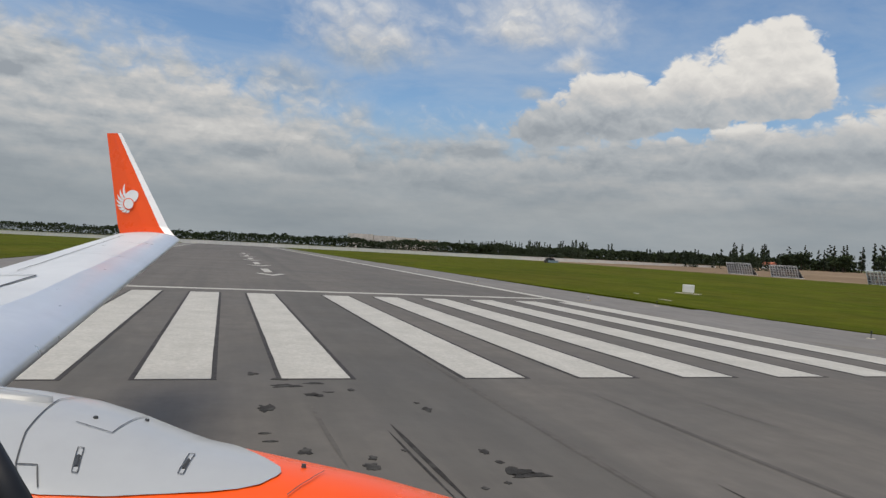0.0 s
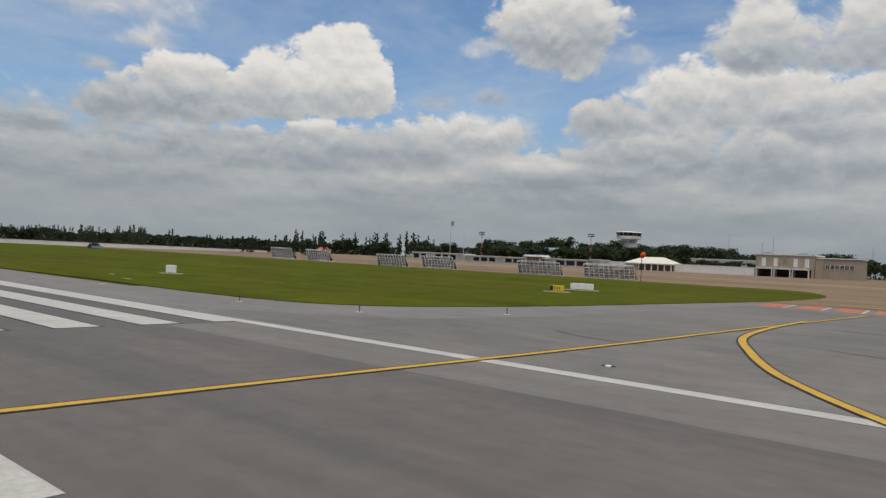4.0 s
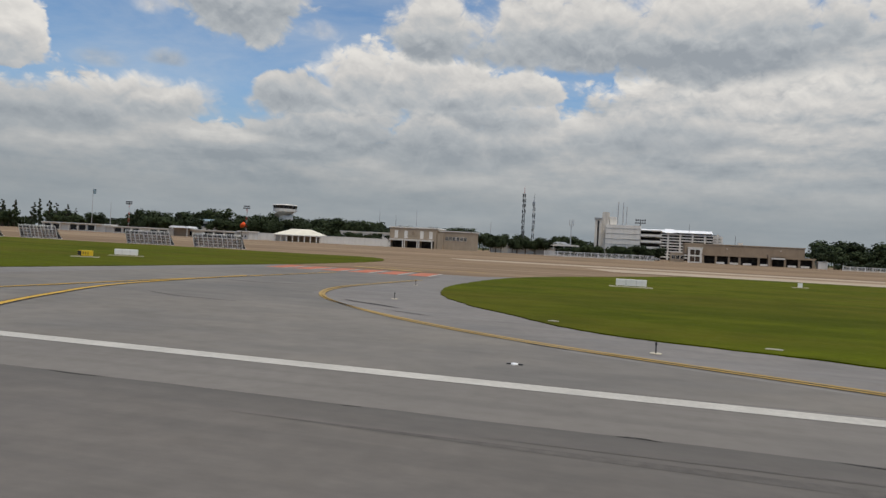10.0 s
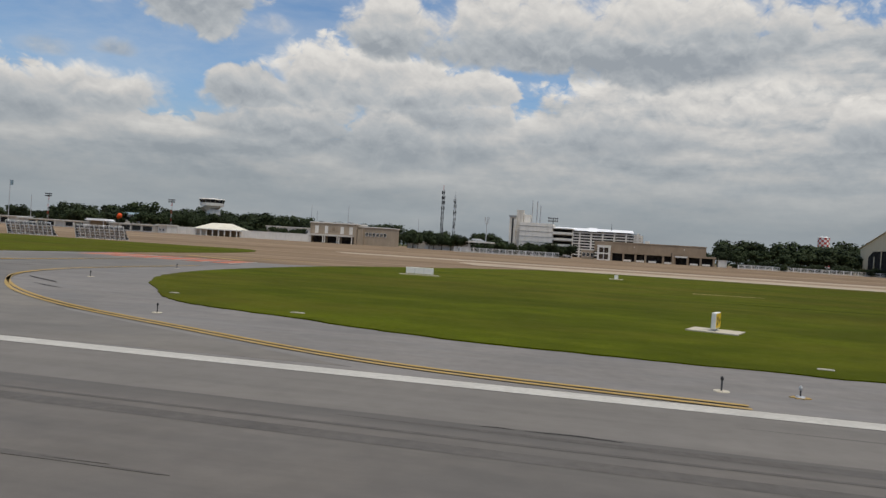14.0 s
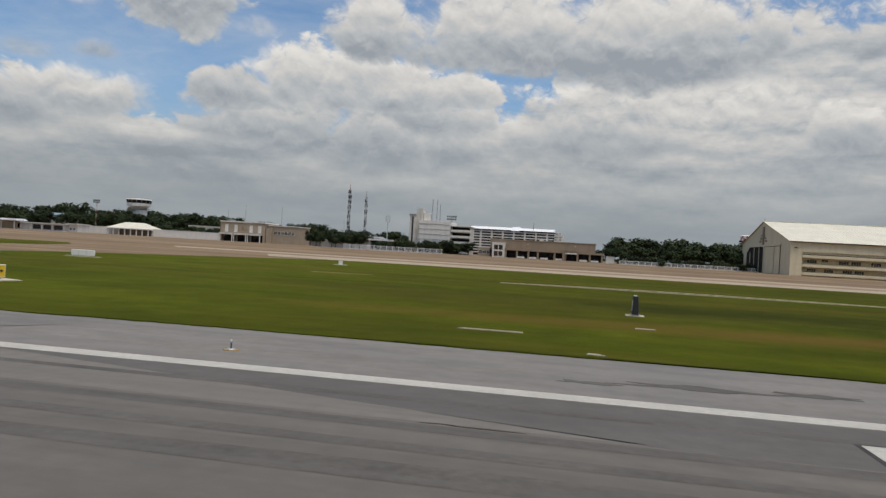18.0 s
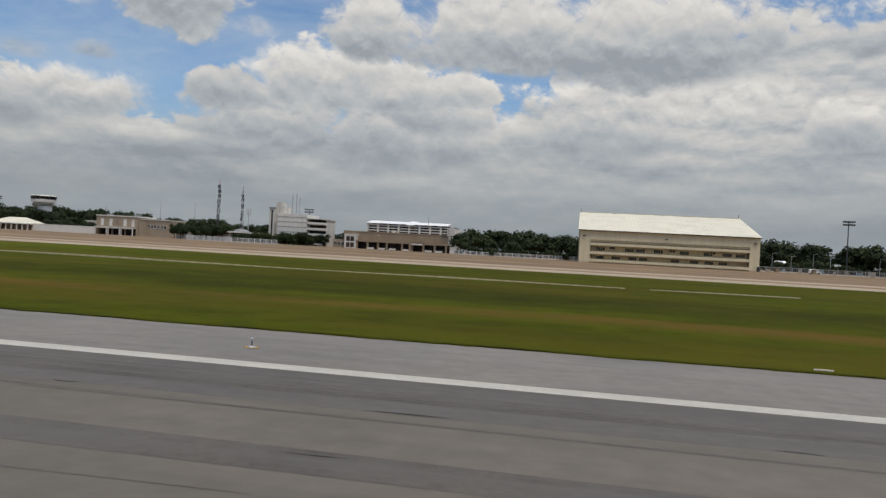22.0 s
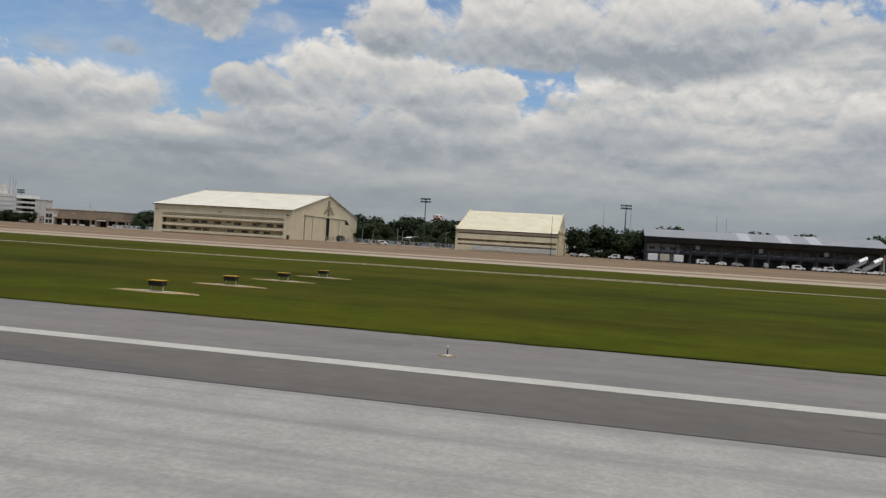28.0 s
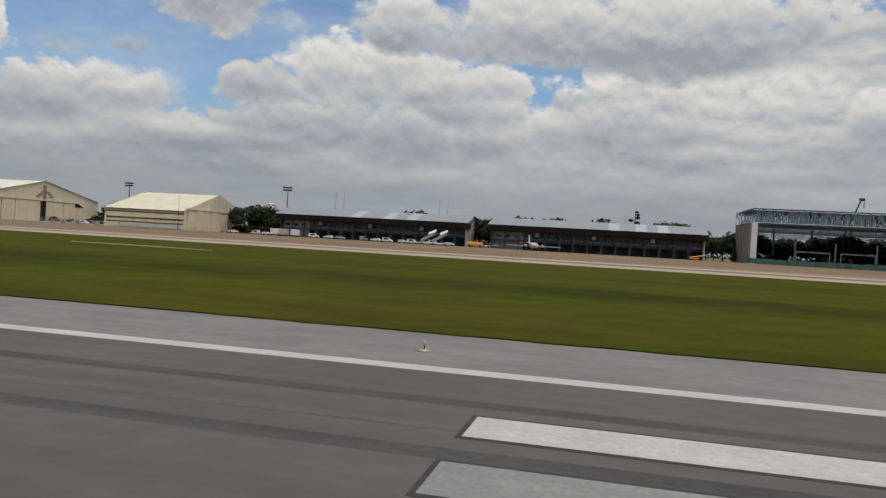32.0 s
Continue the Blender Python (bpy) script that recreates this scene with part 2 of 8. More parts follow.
# ---------- materials ----------
def surf(name, base, rough=0.6, metal=0.0, var=0.18, size=1.0, grain=0.1, bump=0.0, stain=None, streak=None, spec=0.4, rnd=0.0, lengthwise=None, bands=()):
    """A plain surface with variation at two sizes. stain: (colour, size, amount); streak: (colour, x scale, y scale, z scale, amount)."""
    m = bpy.data.materials.new(name)
    m.use_nodes = True
    t = m.node_tree
    p = t.nodes["Principled BSDF"]
    p.inputs["Roughness"].default_value, p.inputs["Metallic"].default_value = rough, metal
    p.inputs["Specular IOR Level"].default_value = spec
    co = t.nodes.new("ShaderNodeTexCoord").outputs["Object"]

    def noise_at(scale, detail=5, rough_=0.55, vec=co):
        n = t.nodes.new("ShaderNodeTexNoise")
        n.inputs["Scale"].default_value, n.inputs["Detail"].default_value, n.inputs["Roughness"].default_value = scale, detail, rough_
        t.links.new(vec, n.inputs["Vector"])
        return n.outputs[0]

    def ramp(fac, lo, hi, a=0.0, b=1.0):
        r = t.nodes.new("ShaderNodeMapRange")
        r.inputs[1].default_value, r.inputs[2].default_value, r.inputs[3].default_value, r.inputs[4].default_value = lo, hi, a, b
        t.links.new(fac, r.inputs[0])
        return r.outputs[0]

    def mix(fac, a, b, blend="MIX"):
        n = t.nodes.new("ShaderNodeMix")
        n.data_type, n.blend_type = "RGBA", blend
        for q, i in ((fac, 0), (a, 6), (b, 7)):
            if isinstance(q, (int, float)):
                n.inputs[i].default_value = q
            elif isinstance(q, tuple):
                n.inputs[i].default_value = (*q, 1)
            else:
                t.links.new(q, n.inputs[i])
        return n.outputs[2]

    dark, light = tuple(c * (1 - var) for c in base), tuple(min(1, c * (1 + var)) for c in base)
    col = mix(ramp(noise_at(1.0 / size), 0.32, 0.68), dark, light)
    if grain:
        g = noise_at(14.0 / size, 3)
        col = mix(grain, col, mix(ramp(g, 0.3, 0.7), (0.0, 0.0, 0.0), (1.0, 1.0, 1.0)), "OVERLAY")
    if stain:
        c, sz, amount = stain
        col = mix(ramp(noise_at(1.0 / sz, 7, 0.65), 0.50, 0.72, 0.0, amount), col, c)
    for c, sx, sy, sz, amount in ([] if not streak else [streak] if isinstance(streak[1], float) or isinstance(streak[1], int) else streak):
        mp = t.nodes.new("ShaderNodeMapping")
        mp.inputs["Scale"].default_value = (sx, sy, sz)
        t.links.new(co, mp.inputs[0])
        col = mix(ramp(noise_at(1.0, 6, 0.6, mp.outputs[0]), 0.46, 0.72 if isinstance(streak, tuple) else 0.62, 0.0, amount), col, c)
    if rnd:
        oi = t.nodes.new("ShaderNodeObjectInfo")
        col = mix(rnd, col, mix(oi.outputs["Random"], (0.0, 0.0, 0.0), (1.0, 1.0, 1.0)), "OVERLAY")
    if lengthwise:
        c, x0, x1, amount = lengthwise
        sx = t.nodes.new("ShaderNodeSeparateXYZ")
        t.links.new(co, sx.inputs[0])
        wob = t.nodes.new("ShaderNodeMath")
        wob.operation = "MULTIPLY_ADD"
        t.links.new(noise_at(0.03, 4), wob.inputs[0])
        wob.inputs[1].default_value = 90.0
        t.links.new(sx.outputs[0], wob.inputs[2])
        col = mix(ramp(wob.outputs[0], x0 + 45, x1 + 45, 0.0, amount), col, mix(1.0, col, c, "MULTIPLY"))
    for c, yc, half, x0, x1, amount in bands:
        sb = t.nodes.new("ShaderNodeSeparateXYZ")
        t.links.new(co, sb.inputs[0])
        mp = t.nodes.new("ShaderNodeMapping")
        mp.inputs["Scale"].default_value, mp.inputs["Location"].default_value = (0.018, 0.06, 1.0), (yc, 0.0, 0.0)
        t.links.new(co, mp.inputs[0])
        low = noise_at(1.0, 5, 0.6, mp.outputs[0])

        def sum_of(op, a, b):
            n = t.nodes.new("ShaderNodeMath")
            n.operation = op
            for q, i in ((a, 0), (b, 1)):
                if isinstance(q, (int, float)):
                    n.inputs[i].default_value = q
                else:
                    t.links.new(q, n.inputs[i])
            return n.outputs[0]
        off = sum_of("ABSOLUTE", sum_of("ADD", sum_of("SUBTRACT", sb.outputs[1], yc), sum_of("MULTIPLY", sum_of("SUBTRACT", low, 0.5), half * 3.0)), 0.0)
        strength = sum_of("MULTIPLY", ramp(off, half * 0.25, half, 1.0, 0.0), ramp(sb.outputs[0], x0, x0 + 35.0))
        strength = sum_of("MULTIPLY", strength, ramp(sb.outputs[0], x1, x1 + 50.0, 1.0, 0.0))
        strength = sum_of("MULTIPLY", strength, ramp(noise_at(0.13, 6, 0.65), 0.36, 0.60, 0.25, amount))
        col = mix(strength, col, c)
    t.links.new(col, p.inputs["Base Color"])
    t.links.new(ramp(noise_at(3.0 / size, 4), 0.2, 0.8, max(0.02, rough - 0.10), min(1, rough + 0.10)), p.inputs["Roughness"])
    if bump:
        b = t.nodes.new("ShaderNodeBump")
        b.inputs["Strength"].default_value, b.inputs["Distance"].default_value = 0.6, bump
        t.links.new(noise_at(22.0 / size, 4, 0.7), b.inputs["Height"])
        t.links.new(b.outputs[0], p.inputs["Normal"])
    return m


ASPHALT = surf("runway_asphalt", (0.128, 0.116, 0.103), 0.85, 0, 0.10, 9.0, 0.10, 0.01, ((0.085, 0.082, 0.078), 16, 0.7), [((0.074, 0.071, 0.066), 0.006, 0.22, 1, 0.55), ((0.080, 0.075, 0.070), 0.020, 0.7, 2.0, 0.28), ((0.140, 0.130, 0.118), 0.30, 1.3, 3.0, 0.18), ((0.078, 0.074, 0.070), 0.55, 2.6, 4.0, 0.18)], 0.3, 0.0, ((0.79, 0.77, 0.75), 300.0, 470.0, 1.0))
PALELANE = surf("older_pale_asphalt", (0.160, 0.149, 0.134), 0.88, 0, 0.08, 7.0, 0.10, 0.01, ((0.125, 0.118, 0.108), 8, 0.6), [((0.118, 0.111, 0.101), 0.03, 0.8, 2.0, 0.45), ((0.185, 0.172, 0.155), 0.10, 1.4, 3.0, 0.25)], 0.25)
DARKLANE = surf("newer_dark_asphalt", (0.104, 0.097, 0.091), 0.85, 0, 0.10, 7.0, 0.10, 0.01, ((0.085, 0.081, 0.077), 9, 0.6), ((0.078, 0.074, 0.070), 0.03, 0.9, 2.0, 0.4), 0.3)
TANLANE = surf("brownish_worn_asphalt", (0.128, 0.116, 0.100), 0.88, 0, 0.10, 8.0, 0.10, 0.01, ((0.110, 0.100, 0.087), 10, 0.6), [((0.098, 0.090, 0.080), 0.02, 0.6, 2.0, 0.5), ((0.160, 0.143, 0.120), 0.25, 1.2, 3.0, 0.25)], 0.25)
SHOULDER = surf("shoulder_asphalt", (0.176, 0.164, 0.151), 0.88, 0, 0.10, 6.0, 0.10, 0.01, ((0.125, 0.125, 0.125), 7, 0.6), [((0.20, 0.190, 0.180), 0.02, 0.5, 1, 0.5), ((0.115, 0.113, 0.112), 0.25, 0.9, 3.0, 0.35), ((0.21, 0.205, 0.20), 0.6, 1.6, 4.0, 0.25)], 0.25)
TAXIWAY = surf("taxiway_asphalt", (0.168, 0.155, 0.136), 0.88, 0, 0.10, 11.0, 0.10, 0.01, ((0.115, 0.113, 0.110), 12, 0.8), [((0.11, 0.108, 0.104), 0.05, 0.14, 1, 0.6), ((0.105, 0.101, 0.095), 0.22, 0.5, 3.0, 0.35), ((0.19, 0.18, 0.165), 0.5, 0.9, 4.0, 0.25)], 0.25)
APRON = surf("apron_concrete", (0.192, 0.132, 0.078), 0.9, 0, 0.18, 14.0, 0.08, 0, ((0.135, 0.088, 0.050), 20, 0.8), [((0.29, 0.215, 0.140), 0.004, 0.09, 1, 0.7), ((0.12, 0.078, 0.048), 0.010, 0.20, 2, 0.6)], 0.2)
PALEWAY = surf("pale_taxi_lane", (0.36, 0.295, 0.220), 0.9, 0, 0.10, 8.0, 0.08, 0, ((0.31, 0.27, 0.22), 9, 0.7), ((0.34, 0.29, 0.24), 0.01, 0.3, 1, 0.6), 0.2)
GRASS = surf("mown_grass", (0.070, 0.086, 0.004), 0.95, 0, 0.20, 2.2, 0.18, 0.05, ((0.046, 0.060, 0.003), 5, 0.7), [((0.034, 0.044, 0.003), 0.02, 0.07, 1, 0.55), ((0.100, 0.078, 0.014), 0.03, 0.09, 1.7, 0.45), ((0.034, 0.042, 0.003), 0.09, 0.22, 2.3, 0.40), ((0.100, 0.105, 0.010), 0.16, 0.35, 2.0, 0.30)], 0.04, 0.0, ((0.76, 0.72, 0.62), 85.0, 150.0, 1.0), [((0.022, 0.027, 0.002), 50.2, 9.0, 85.0, 1200.0, 0.80), ((0.110, 0.068, 0.016), 35.0, 3.2, 95.0, 270.0, 0.75)])
HOLLOW = surf("damp_hollow_grass", (0.036, 0.042, 0.004), 0.95, 0, 0.25, 1.8, 0.2, 0.05, ((0.050, 0.058, 0.004), 2.5, 0.8), None, 0.04)
FIELD = surf("rough_field", (0.085, 0.092, 0.035), 0.95, 0, 0.2, 30.0, 0.2, 0, ((0.15, 0.12, 0.07), 60, 0.6), None, 0.1)
DIRT = surf("bare_earth", (0.36, 0.27, 0.155), 0.95, 0, 0.2, 1.5, 0.2, 0.02, ((0.20, 0.17, 0.07), 1.2, 0.6), None, 0.1)
WHITELINE = surf("white_runway_paint", (0.43, 0.415, 0.375), 0.7, 0, 0.08, 1.4, 0.14, 0.004, ((0.30, 0.285, 0.25), 1.6, 0.35), ((0.36, 0.345, 0.31), 0.05, 1.6, 1, 0.5), 0.35)
GREYLINE = surf("tyre_marked_white_paint", (0.305, 0.295, 0.272), 0.7, 0, 0.08, 1.2, 0.14, 0.004, ((0.21, 0.205, 0.19), 2.2, 0.5), ((0.165, 0.16, 0.15), 0.025, 1.1, 1, 0.85), 0.35)
WORNLINE = surf("rubber_worn_white_paint", (0.225, 0.218, 0.202), 0.75, 0, 0.08, 1.2, 0.14, 0.004, ((0.150, 0.146, 0.138), 2.0, 0.6), ((0.135, 0.131, 0.124), 0.03, 1.4, 1, 0.7), 0.3)
BLACKLINE = surf("black_paint_border", (0.040, 0.036, 0.034), 0.8, 0, 0.2, 0.7, 0.2, 0.003, None, None, 0.3)
YELLOW = surf("yellow_taxi_paint", (0.50, 0.300, 0.028), 0.65, 0, 0.12, 0.8, 0.14, 0.003, ((0.30, 0.19, 0.05), 1.5, 0.5), None, 0.35)
DULLYELLOW = surf("faded_yellow_paint", (0.36, 0.24, 0.075), 0.75, 0, 0.15, 0.8, 0.14, 0.003, ((0.17, 0.155, 0.125), 0.8, 0.8), None, 0.3)
REDPAINT = surf("red_hold_paint", (0.42, 0.125, 0.065), 0.75, 0, 0.15, 1.0, 0.14, 0.003, ((0.34, 0.25, 0.19), 1.1, 0.95), None, 0.3)
RUBBER = surf("rubber_patch", (0.030, 0.028, 0.026), 0.9, 0, 0.3, 0.3, 0.3, 0.004, ((0.09, 0.088, 0.083), 0.25, 0.8), None, 0.2)
SMEAR = surf("rubber_smear", (0.090, 0.083, 0.075), 0.85, 0, 0.2, 3.0, 0.15, 0.005, ((0.105, 0.099, 0.092), 5, 0.9), ((0.108, 0.101, 0.094), 0.03, 2.0, 1, 0.9), 0.25)
RUBBERBAND = surf("rubber_laid_band", (0.058, 0.054, 0.050), 0.85, 0, 0.15, 3.0, 0.15, 0.005, ((0.085, 0.079, 0.073), 4, 0.8), ((0.082, 0.077, 0.071), 0.03, 2.4, 1, 0.8), 0.25)
OLDKERB = surf("weathered_kerb_concrete", (0.270, 0.235, 0.165), 0.92, 0, 0.15, 1.2, 0.15, 0.005, ((0.150, 0.135, 0.070), 1.0, 0.7), None, 0.2)
STUCCO = surf("white_stucco", (0.68, 0.665, 0.63), 0.85, 0, 0.07, 3.0, 0.06, 0.01, ((0.50, 0.48, 0.44), 3.0, 0.5), ((0.46, 0.44, 0.40), 1.2, 1.2, 0.10, 0.5), 0.3)
OLDWHITE = surf("weathered_white_wall", (0.60, 0.575, 0.53), 0.88, 0, 0.08, 3.0, 0.06, 0.01, ((0.40, 0.37, 0.32), 4.0, 0.6), ((0.36, 0.33, 0.29), 1.0, 1.0, 0.08, 0.6), 0.3)
TANWALL = surf("tan_render", (0.345, 0.285, 0.215), 0.88, 0, 0.08, 4.0, 0.06, 0.01, ((0.27, 0.215, 0.155), 5.0, 0.6), ((0.25, 0.20, 0.15), 0.8, 0.8, 0.1, 0.5), 0.3)
BROWNWALL = surf("brown_cladding", (0.285, 0.222, 0.160), 0.85, 0, 0.08, 4.0, 0.06, 0.01, ((0.215, 0.165, 0.115), 5.0, 0.5), ((0.21, 0.16, 0.115), 0.6, 0.6, 0.1, 0.5), 0.3)
CREAM = surf("cream_hangar_panel", (0.68, 0.595, 0.415), 0.75, 0, 0.06, 5.0, 0.05, 0.01, ((0.54, 0.455, 0.300), 6.0, 0.5), ((0.52, 0.44, 0.29), 0.9, 0.9, 0.07, 0.4), 0.35)
# Darker copy of CREAM: recess shade put into the colour; also the gable slats.
CREAMDARK = surf("cream_slats_and_recess_shade", (0.58, 0.50, 0.345), 0.8, 0, 0.08, 4.0, 0.05, 0.01, ((0.37, 0.30, 0.20), 4.0, 0.5), ((0.34, 0.28, 0.19), 1.1, 1.1, 0.1, 0.6), 0.3)
CREAMROOF = surf("pale_metal_roof", (0.66, 0.635, 0.53), 0.6, 0, 0.06, 6.0, 0.05, 0.01, ((0.52, 0.49, 0.40), 7.0, 0.5), ((0.54, 0.51, 0.41), 0.5, 0.06, 1, 0.5), 0.4)
YELLOWROOF = surf("pale_yellow_metal_roof", (0.63, 0.585, 0.44), 0.6, 0, 0.06, 6.0, 0.05, 0.01, ((0.50, 0.44, 0.28), 7.0, 0.5), ((0.52, 0.46, 0.29), 0.5, 0.06, 1, 0.5), 0.4)
GREYROOF = surf("grey_metal_roof", (0.27, 0.282, 0.288), 0.55, 0.1, 0.08, 8.0, 0.05, 0.01, ((0.25, 0.26, 0.265), 9.0, 0.6), ((0.27, 0.28, 0.285), 0.35, 0.05, 1, 0.6), 0.4)
LIGHTROOF = surf("translucent_roof_sheet", (0.37, 0.385, 0.40), 0.5, 0, 0.06, 4.0, 0.05, 0, None, ((0.50, 0.51, 0.52), 0.6, 0.06, 1, 0.5), 0.4)
WHITEROOF = surf("white_metal_roof", (0.80, 0.815, 0.83), 0.5, 0, 0.05, 5.0, 0.04, 0, None, ((0.66, 0.67, 0.68), 0.4, 0.06, 1, 0.5), 0.4)
DARKFASCIA = surf("dark_fascia_panel", (0.020, 0.018, 0.018), 0.6, 0, 0.25, 4.0, 0.08, 0.01, ((0.045, 0.04, 0.036), 5.0, 0.5), None, 0.3)
GREYWALL = surf("grey_terminal_wall", (0.085, 0.086, 0.090), 0.85, 0, 0.10, 4.0, 0.06, 0.01, ((0.055, 0.055, 0.055), 4.0, 0.6), ((0.14, 0.14, 0.14), 0.9, 0.9, 0.09, 0.6), 0.3)
DARKGLASS = surf("dark_window_glass", (0.020, 0.022, 0.026), 0.12, 0, 0.4, 2.5, 0.0, 0, None, None, 0.5, 0.4)
BROWNGLASS = surf("brown_window_glass", (0.055, 0.036, 0.026), 0.15, 0, 0.4, 2.5, 0.0, 0, None, None, 0.5, 0.3)
# Inside shade put into a colour, for sheets over openings and open floors.
INSIDESHADE = surf("painted_inside_shade", (0.030, 0.028, 0.027), 0.9, 0, 0.4, 2.0, 0.1, 0, ((0.075, 0.070, 0.066), 2.0, 0.6), None, 0.1)
STEEL = surf("galvanised_steel", (0.42, 0.43, 0.44), 0.5, 0.5, 0.12, 1.0, 0.08, 0, None, None, 0.4)
WHITEBAR = surf("white_painted_steel", (0.76, 0.77, 0.78), 0.5, 0, 0.08, 1.0, 0.06, 0, ((0.45, 0.44, 0.42), 1.5, 0.4), None, 0.4)
DARKSLAT = surf("dark_blast_slat", (0.026, 0.030, 0.036), 0.6, 0.2, 0.3, 1.5, 0.1, 0, ((0.10, 0.10, 0.10), 1.0, 0.5), None, 0.4)
BLUESTEEL = surf("blue_grey_primed_steel", (0.20, 0.275, 0.315), 0.6, 0.0, 0.15, 2.0, 0.06, 0, ((0.20, 0.25, 0.27), 2.0, 0.5), None, 0.4)
GREENNET = surf("green_site_netting", (0.055, 0.115, 0.095), 0.9, 0, 0.3, 2.0, 0.2, 0.01, ((0.12, 0.15, 0.13), 2.0, 0.6), None, 0.2)
RAWCONC = surf("raw_concrete", (0.42, 0.395, 0.36), 0.9, 0, 0.10, 3.0, 0.08, 0.01, ((0.30, 0.275, 0.245), 3.0, 0.6), ((0.28, 0.26, 0.23), 1, 1, 0.1, 0.6), 0.3)
DARKMETAL = surf("dark_mast_metal", (0.055, 0.058, 0.062), 0.6, 0.3, 0.2, 1.0, 0.1, 0, None, None, 0.4)
LIGHTMETAL = surf("pale_mast_metal", (0.40, 0.42, 0.44), 0.6, 0.2, 0.2, 1.0, 0.1, 0, None, None, 0.4)
REDMAST = surf("red_mast_paint", (0.40, 0.055, 0.045), 0.6, 0, 0.15, 1.0, 0.08, 0, None, None, 0.4)
WHITEMAST = surf("white_mast_paint", (0.70, 0.70, 0.69), 0.6, 0, 0.08, 1.0, 0.06, 0, None, None, 0.4)
ORANGEBALL = surf("orange_wind_sock_cloth", (0.72, 0.085, 0.018), 0.7, 0, 0.1, 0.5, 0.08, 0, None, None, 0.3)
BLACKBOX = surf("black_sign_enclosure", (0.018, 0.018, 0.019), 0.5, 0, 0.2, 0.5, 0.08, 0, None, None, 0.4)
SIGNWHITE = surf("white_sign_back", (0.70, 0.70, 0.68), 0.55, 0, 0.06, 0.8, 0.05, 0, ((0.52, 0.50, 0.46), 0.9, 0.4), None, 0.4)
SIGNYELLOW = surf("yellow_sign_face", (0.62, 0.42, 0.02), 0.5, 0, 0.06, 0.5, 0.04, 0, None, None, 0.4)
CONCPAD = surf("concrete_pad", (0.46, 0.42, 0.34), 0.9, 0, 0.12, 0.7, 0.12, 0.005, ((0.33, 0.30, 0.22), 0.6, 0.6), None, 0.3)
BARK = surf("bark", (0.085, 0.065, 0.048), 0.9, 0, 0.25, 0.6, 0.2, 0.02, None, None, 0.2)


def leaf(name, dark, light):
    m = bpy.data.materials.new(name)
    m.use_nodes = True
    t = m.node_tree
    p = t.nodes["Principled BSDF"]
    p.inputs["Roughness"].default_value, p.inputs["Specular IOR Level"].default_value = 0.75, 0.2
    geo = t.nodes.new("ShaderNodeNewGeometry")
    oi = t.nodes.new("ShaderNodeObjectInfo")
    add = t.nodes.new("ShaderNodeMath")
    add.operation = "MULTIPLY_ADD"
    t.links.new(oi.outputs["Random"], add.inputs[0])
    add.inputs[1].default_value = 0.5
    half = t.nodes.new("ShaderNodeMath")
    half.operation = "MULTIPLY"
    t.links.new(geo.outputs["Random Per Island"], half.inputs[0])
    half.inputs[1].default_value = 0.5
    t.links.new(half.outputs[0], add.inputs[2])
    mx = t.nodes.new("ShaderNodeMix")
    mx.data_type = "RGBA"
    mx.inputs[6].default_value, mx.inputs[7].default_value = (*dark, 1), (*light, 1)
    t.links.new(add.outputs[0], mx.inputs[0])
    t.links.new(mx.outputs[2], p.inputs["Base Color"])
    return m


LEAF = leaf("broad_leaves", (0.012, 0.020, 0.008), (0.034, 0.050, 0.017))
NEEDLE = leaf("casuarina_foliage", (0.016, 0.024, 0.013), (0.045, 0.060, 0.030))
PALM = leaf("palm_fronds", (0.020, 0.036, 0.010), (0.065, 0.095, 0.030))


# ---------- mesh helpers ----------
def box(bm, x0, x1, y0, y1, z0, z1):
    v = [bm.verts.new(p) for p in ((x0, y0, z0), (x1, y0, z0), (x1, y1, z0), (x0, y1, z0), (x0, y0, z1), (x1, y0, z1), (x1, y1, z1), (x0, y1, z1))]
    for f in ((3, 2, 1, 0), (4, 5, 6, 7), (0, 1, 5, 4), (1, 2, 6, 5), (2, 3, 7, 6), (3, 0, 4, 7)):
        bm.faces.new([v[i] for i in f])
    return bm


def bx(x0, x1, y0, y1, z0, z1):
    return box(bmesh.new(), x0, x1, y0, y1, z0, z1)


def bar(bm, a, b, r, r2=None, n=6):
    """A round bar from a to b."""
    a, b = Vector(a), Vector(b)
    q = (b - a).to_track_quat("Z", "Y")
    r2 = r if r2 is None else r2
    lo = [bm.verts.new(a + q @ Vector((r * math.cos(i * 2 * math.pi / n), r * math.sin(i * 2 * math.pi / n), 0))) for i in range(n)]
    hi = [bm.verts.new(b + q @ Vector((r2 * math.cos(i * 2 * math.pi / n), r2 * math.sin(i * 2 * math.pi / n), 0))) for i in range(n)]
    for i in range(n):
        bm.faces.new((lo[i], lo[(i + 1) % n], hi[(i + 1) % n], hi[i]))
    bm.faces.new(lo[::-1])
    bm.faces.new(hi)
    return bm


def prism(bm, pts, z0, z1):
    """An upright slab over an outline."""
    lo = [bm.verts.new((x, y, z0)) for x, y in pts]
    hi = [bm.verts.new((x, y, z1)) for x, y in pts]
    n = len(pts)
    for i in range(n):
        bm.faces.new((lo[i], lo[(i + 1) % n], hi[(i + 1) % n], hi[i]))
    bm.faces.new(hi)
    bm.faces.new(lo[::-1])
    return bm


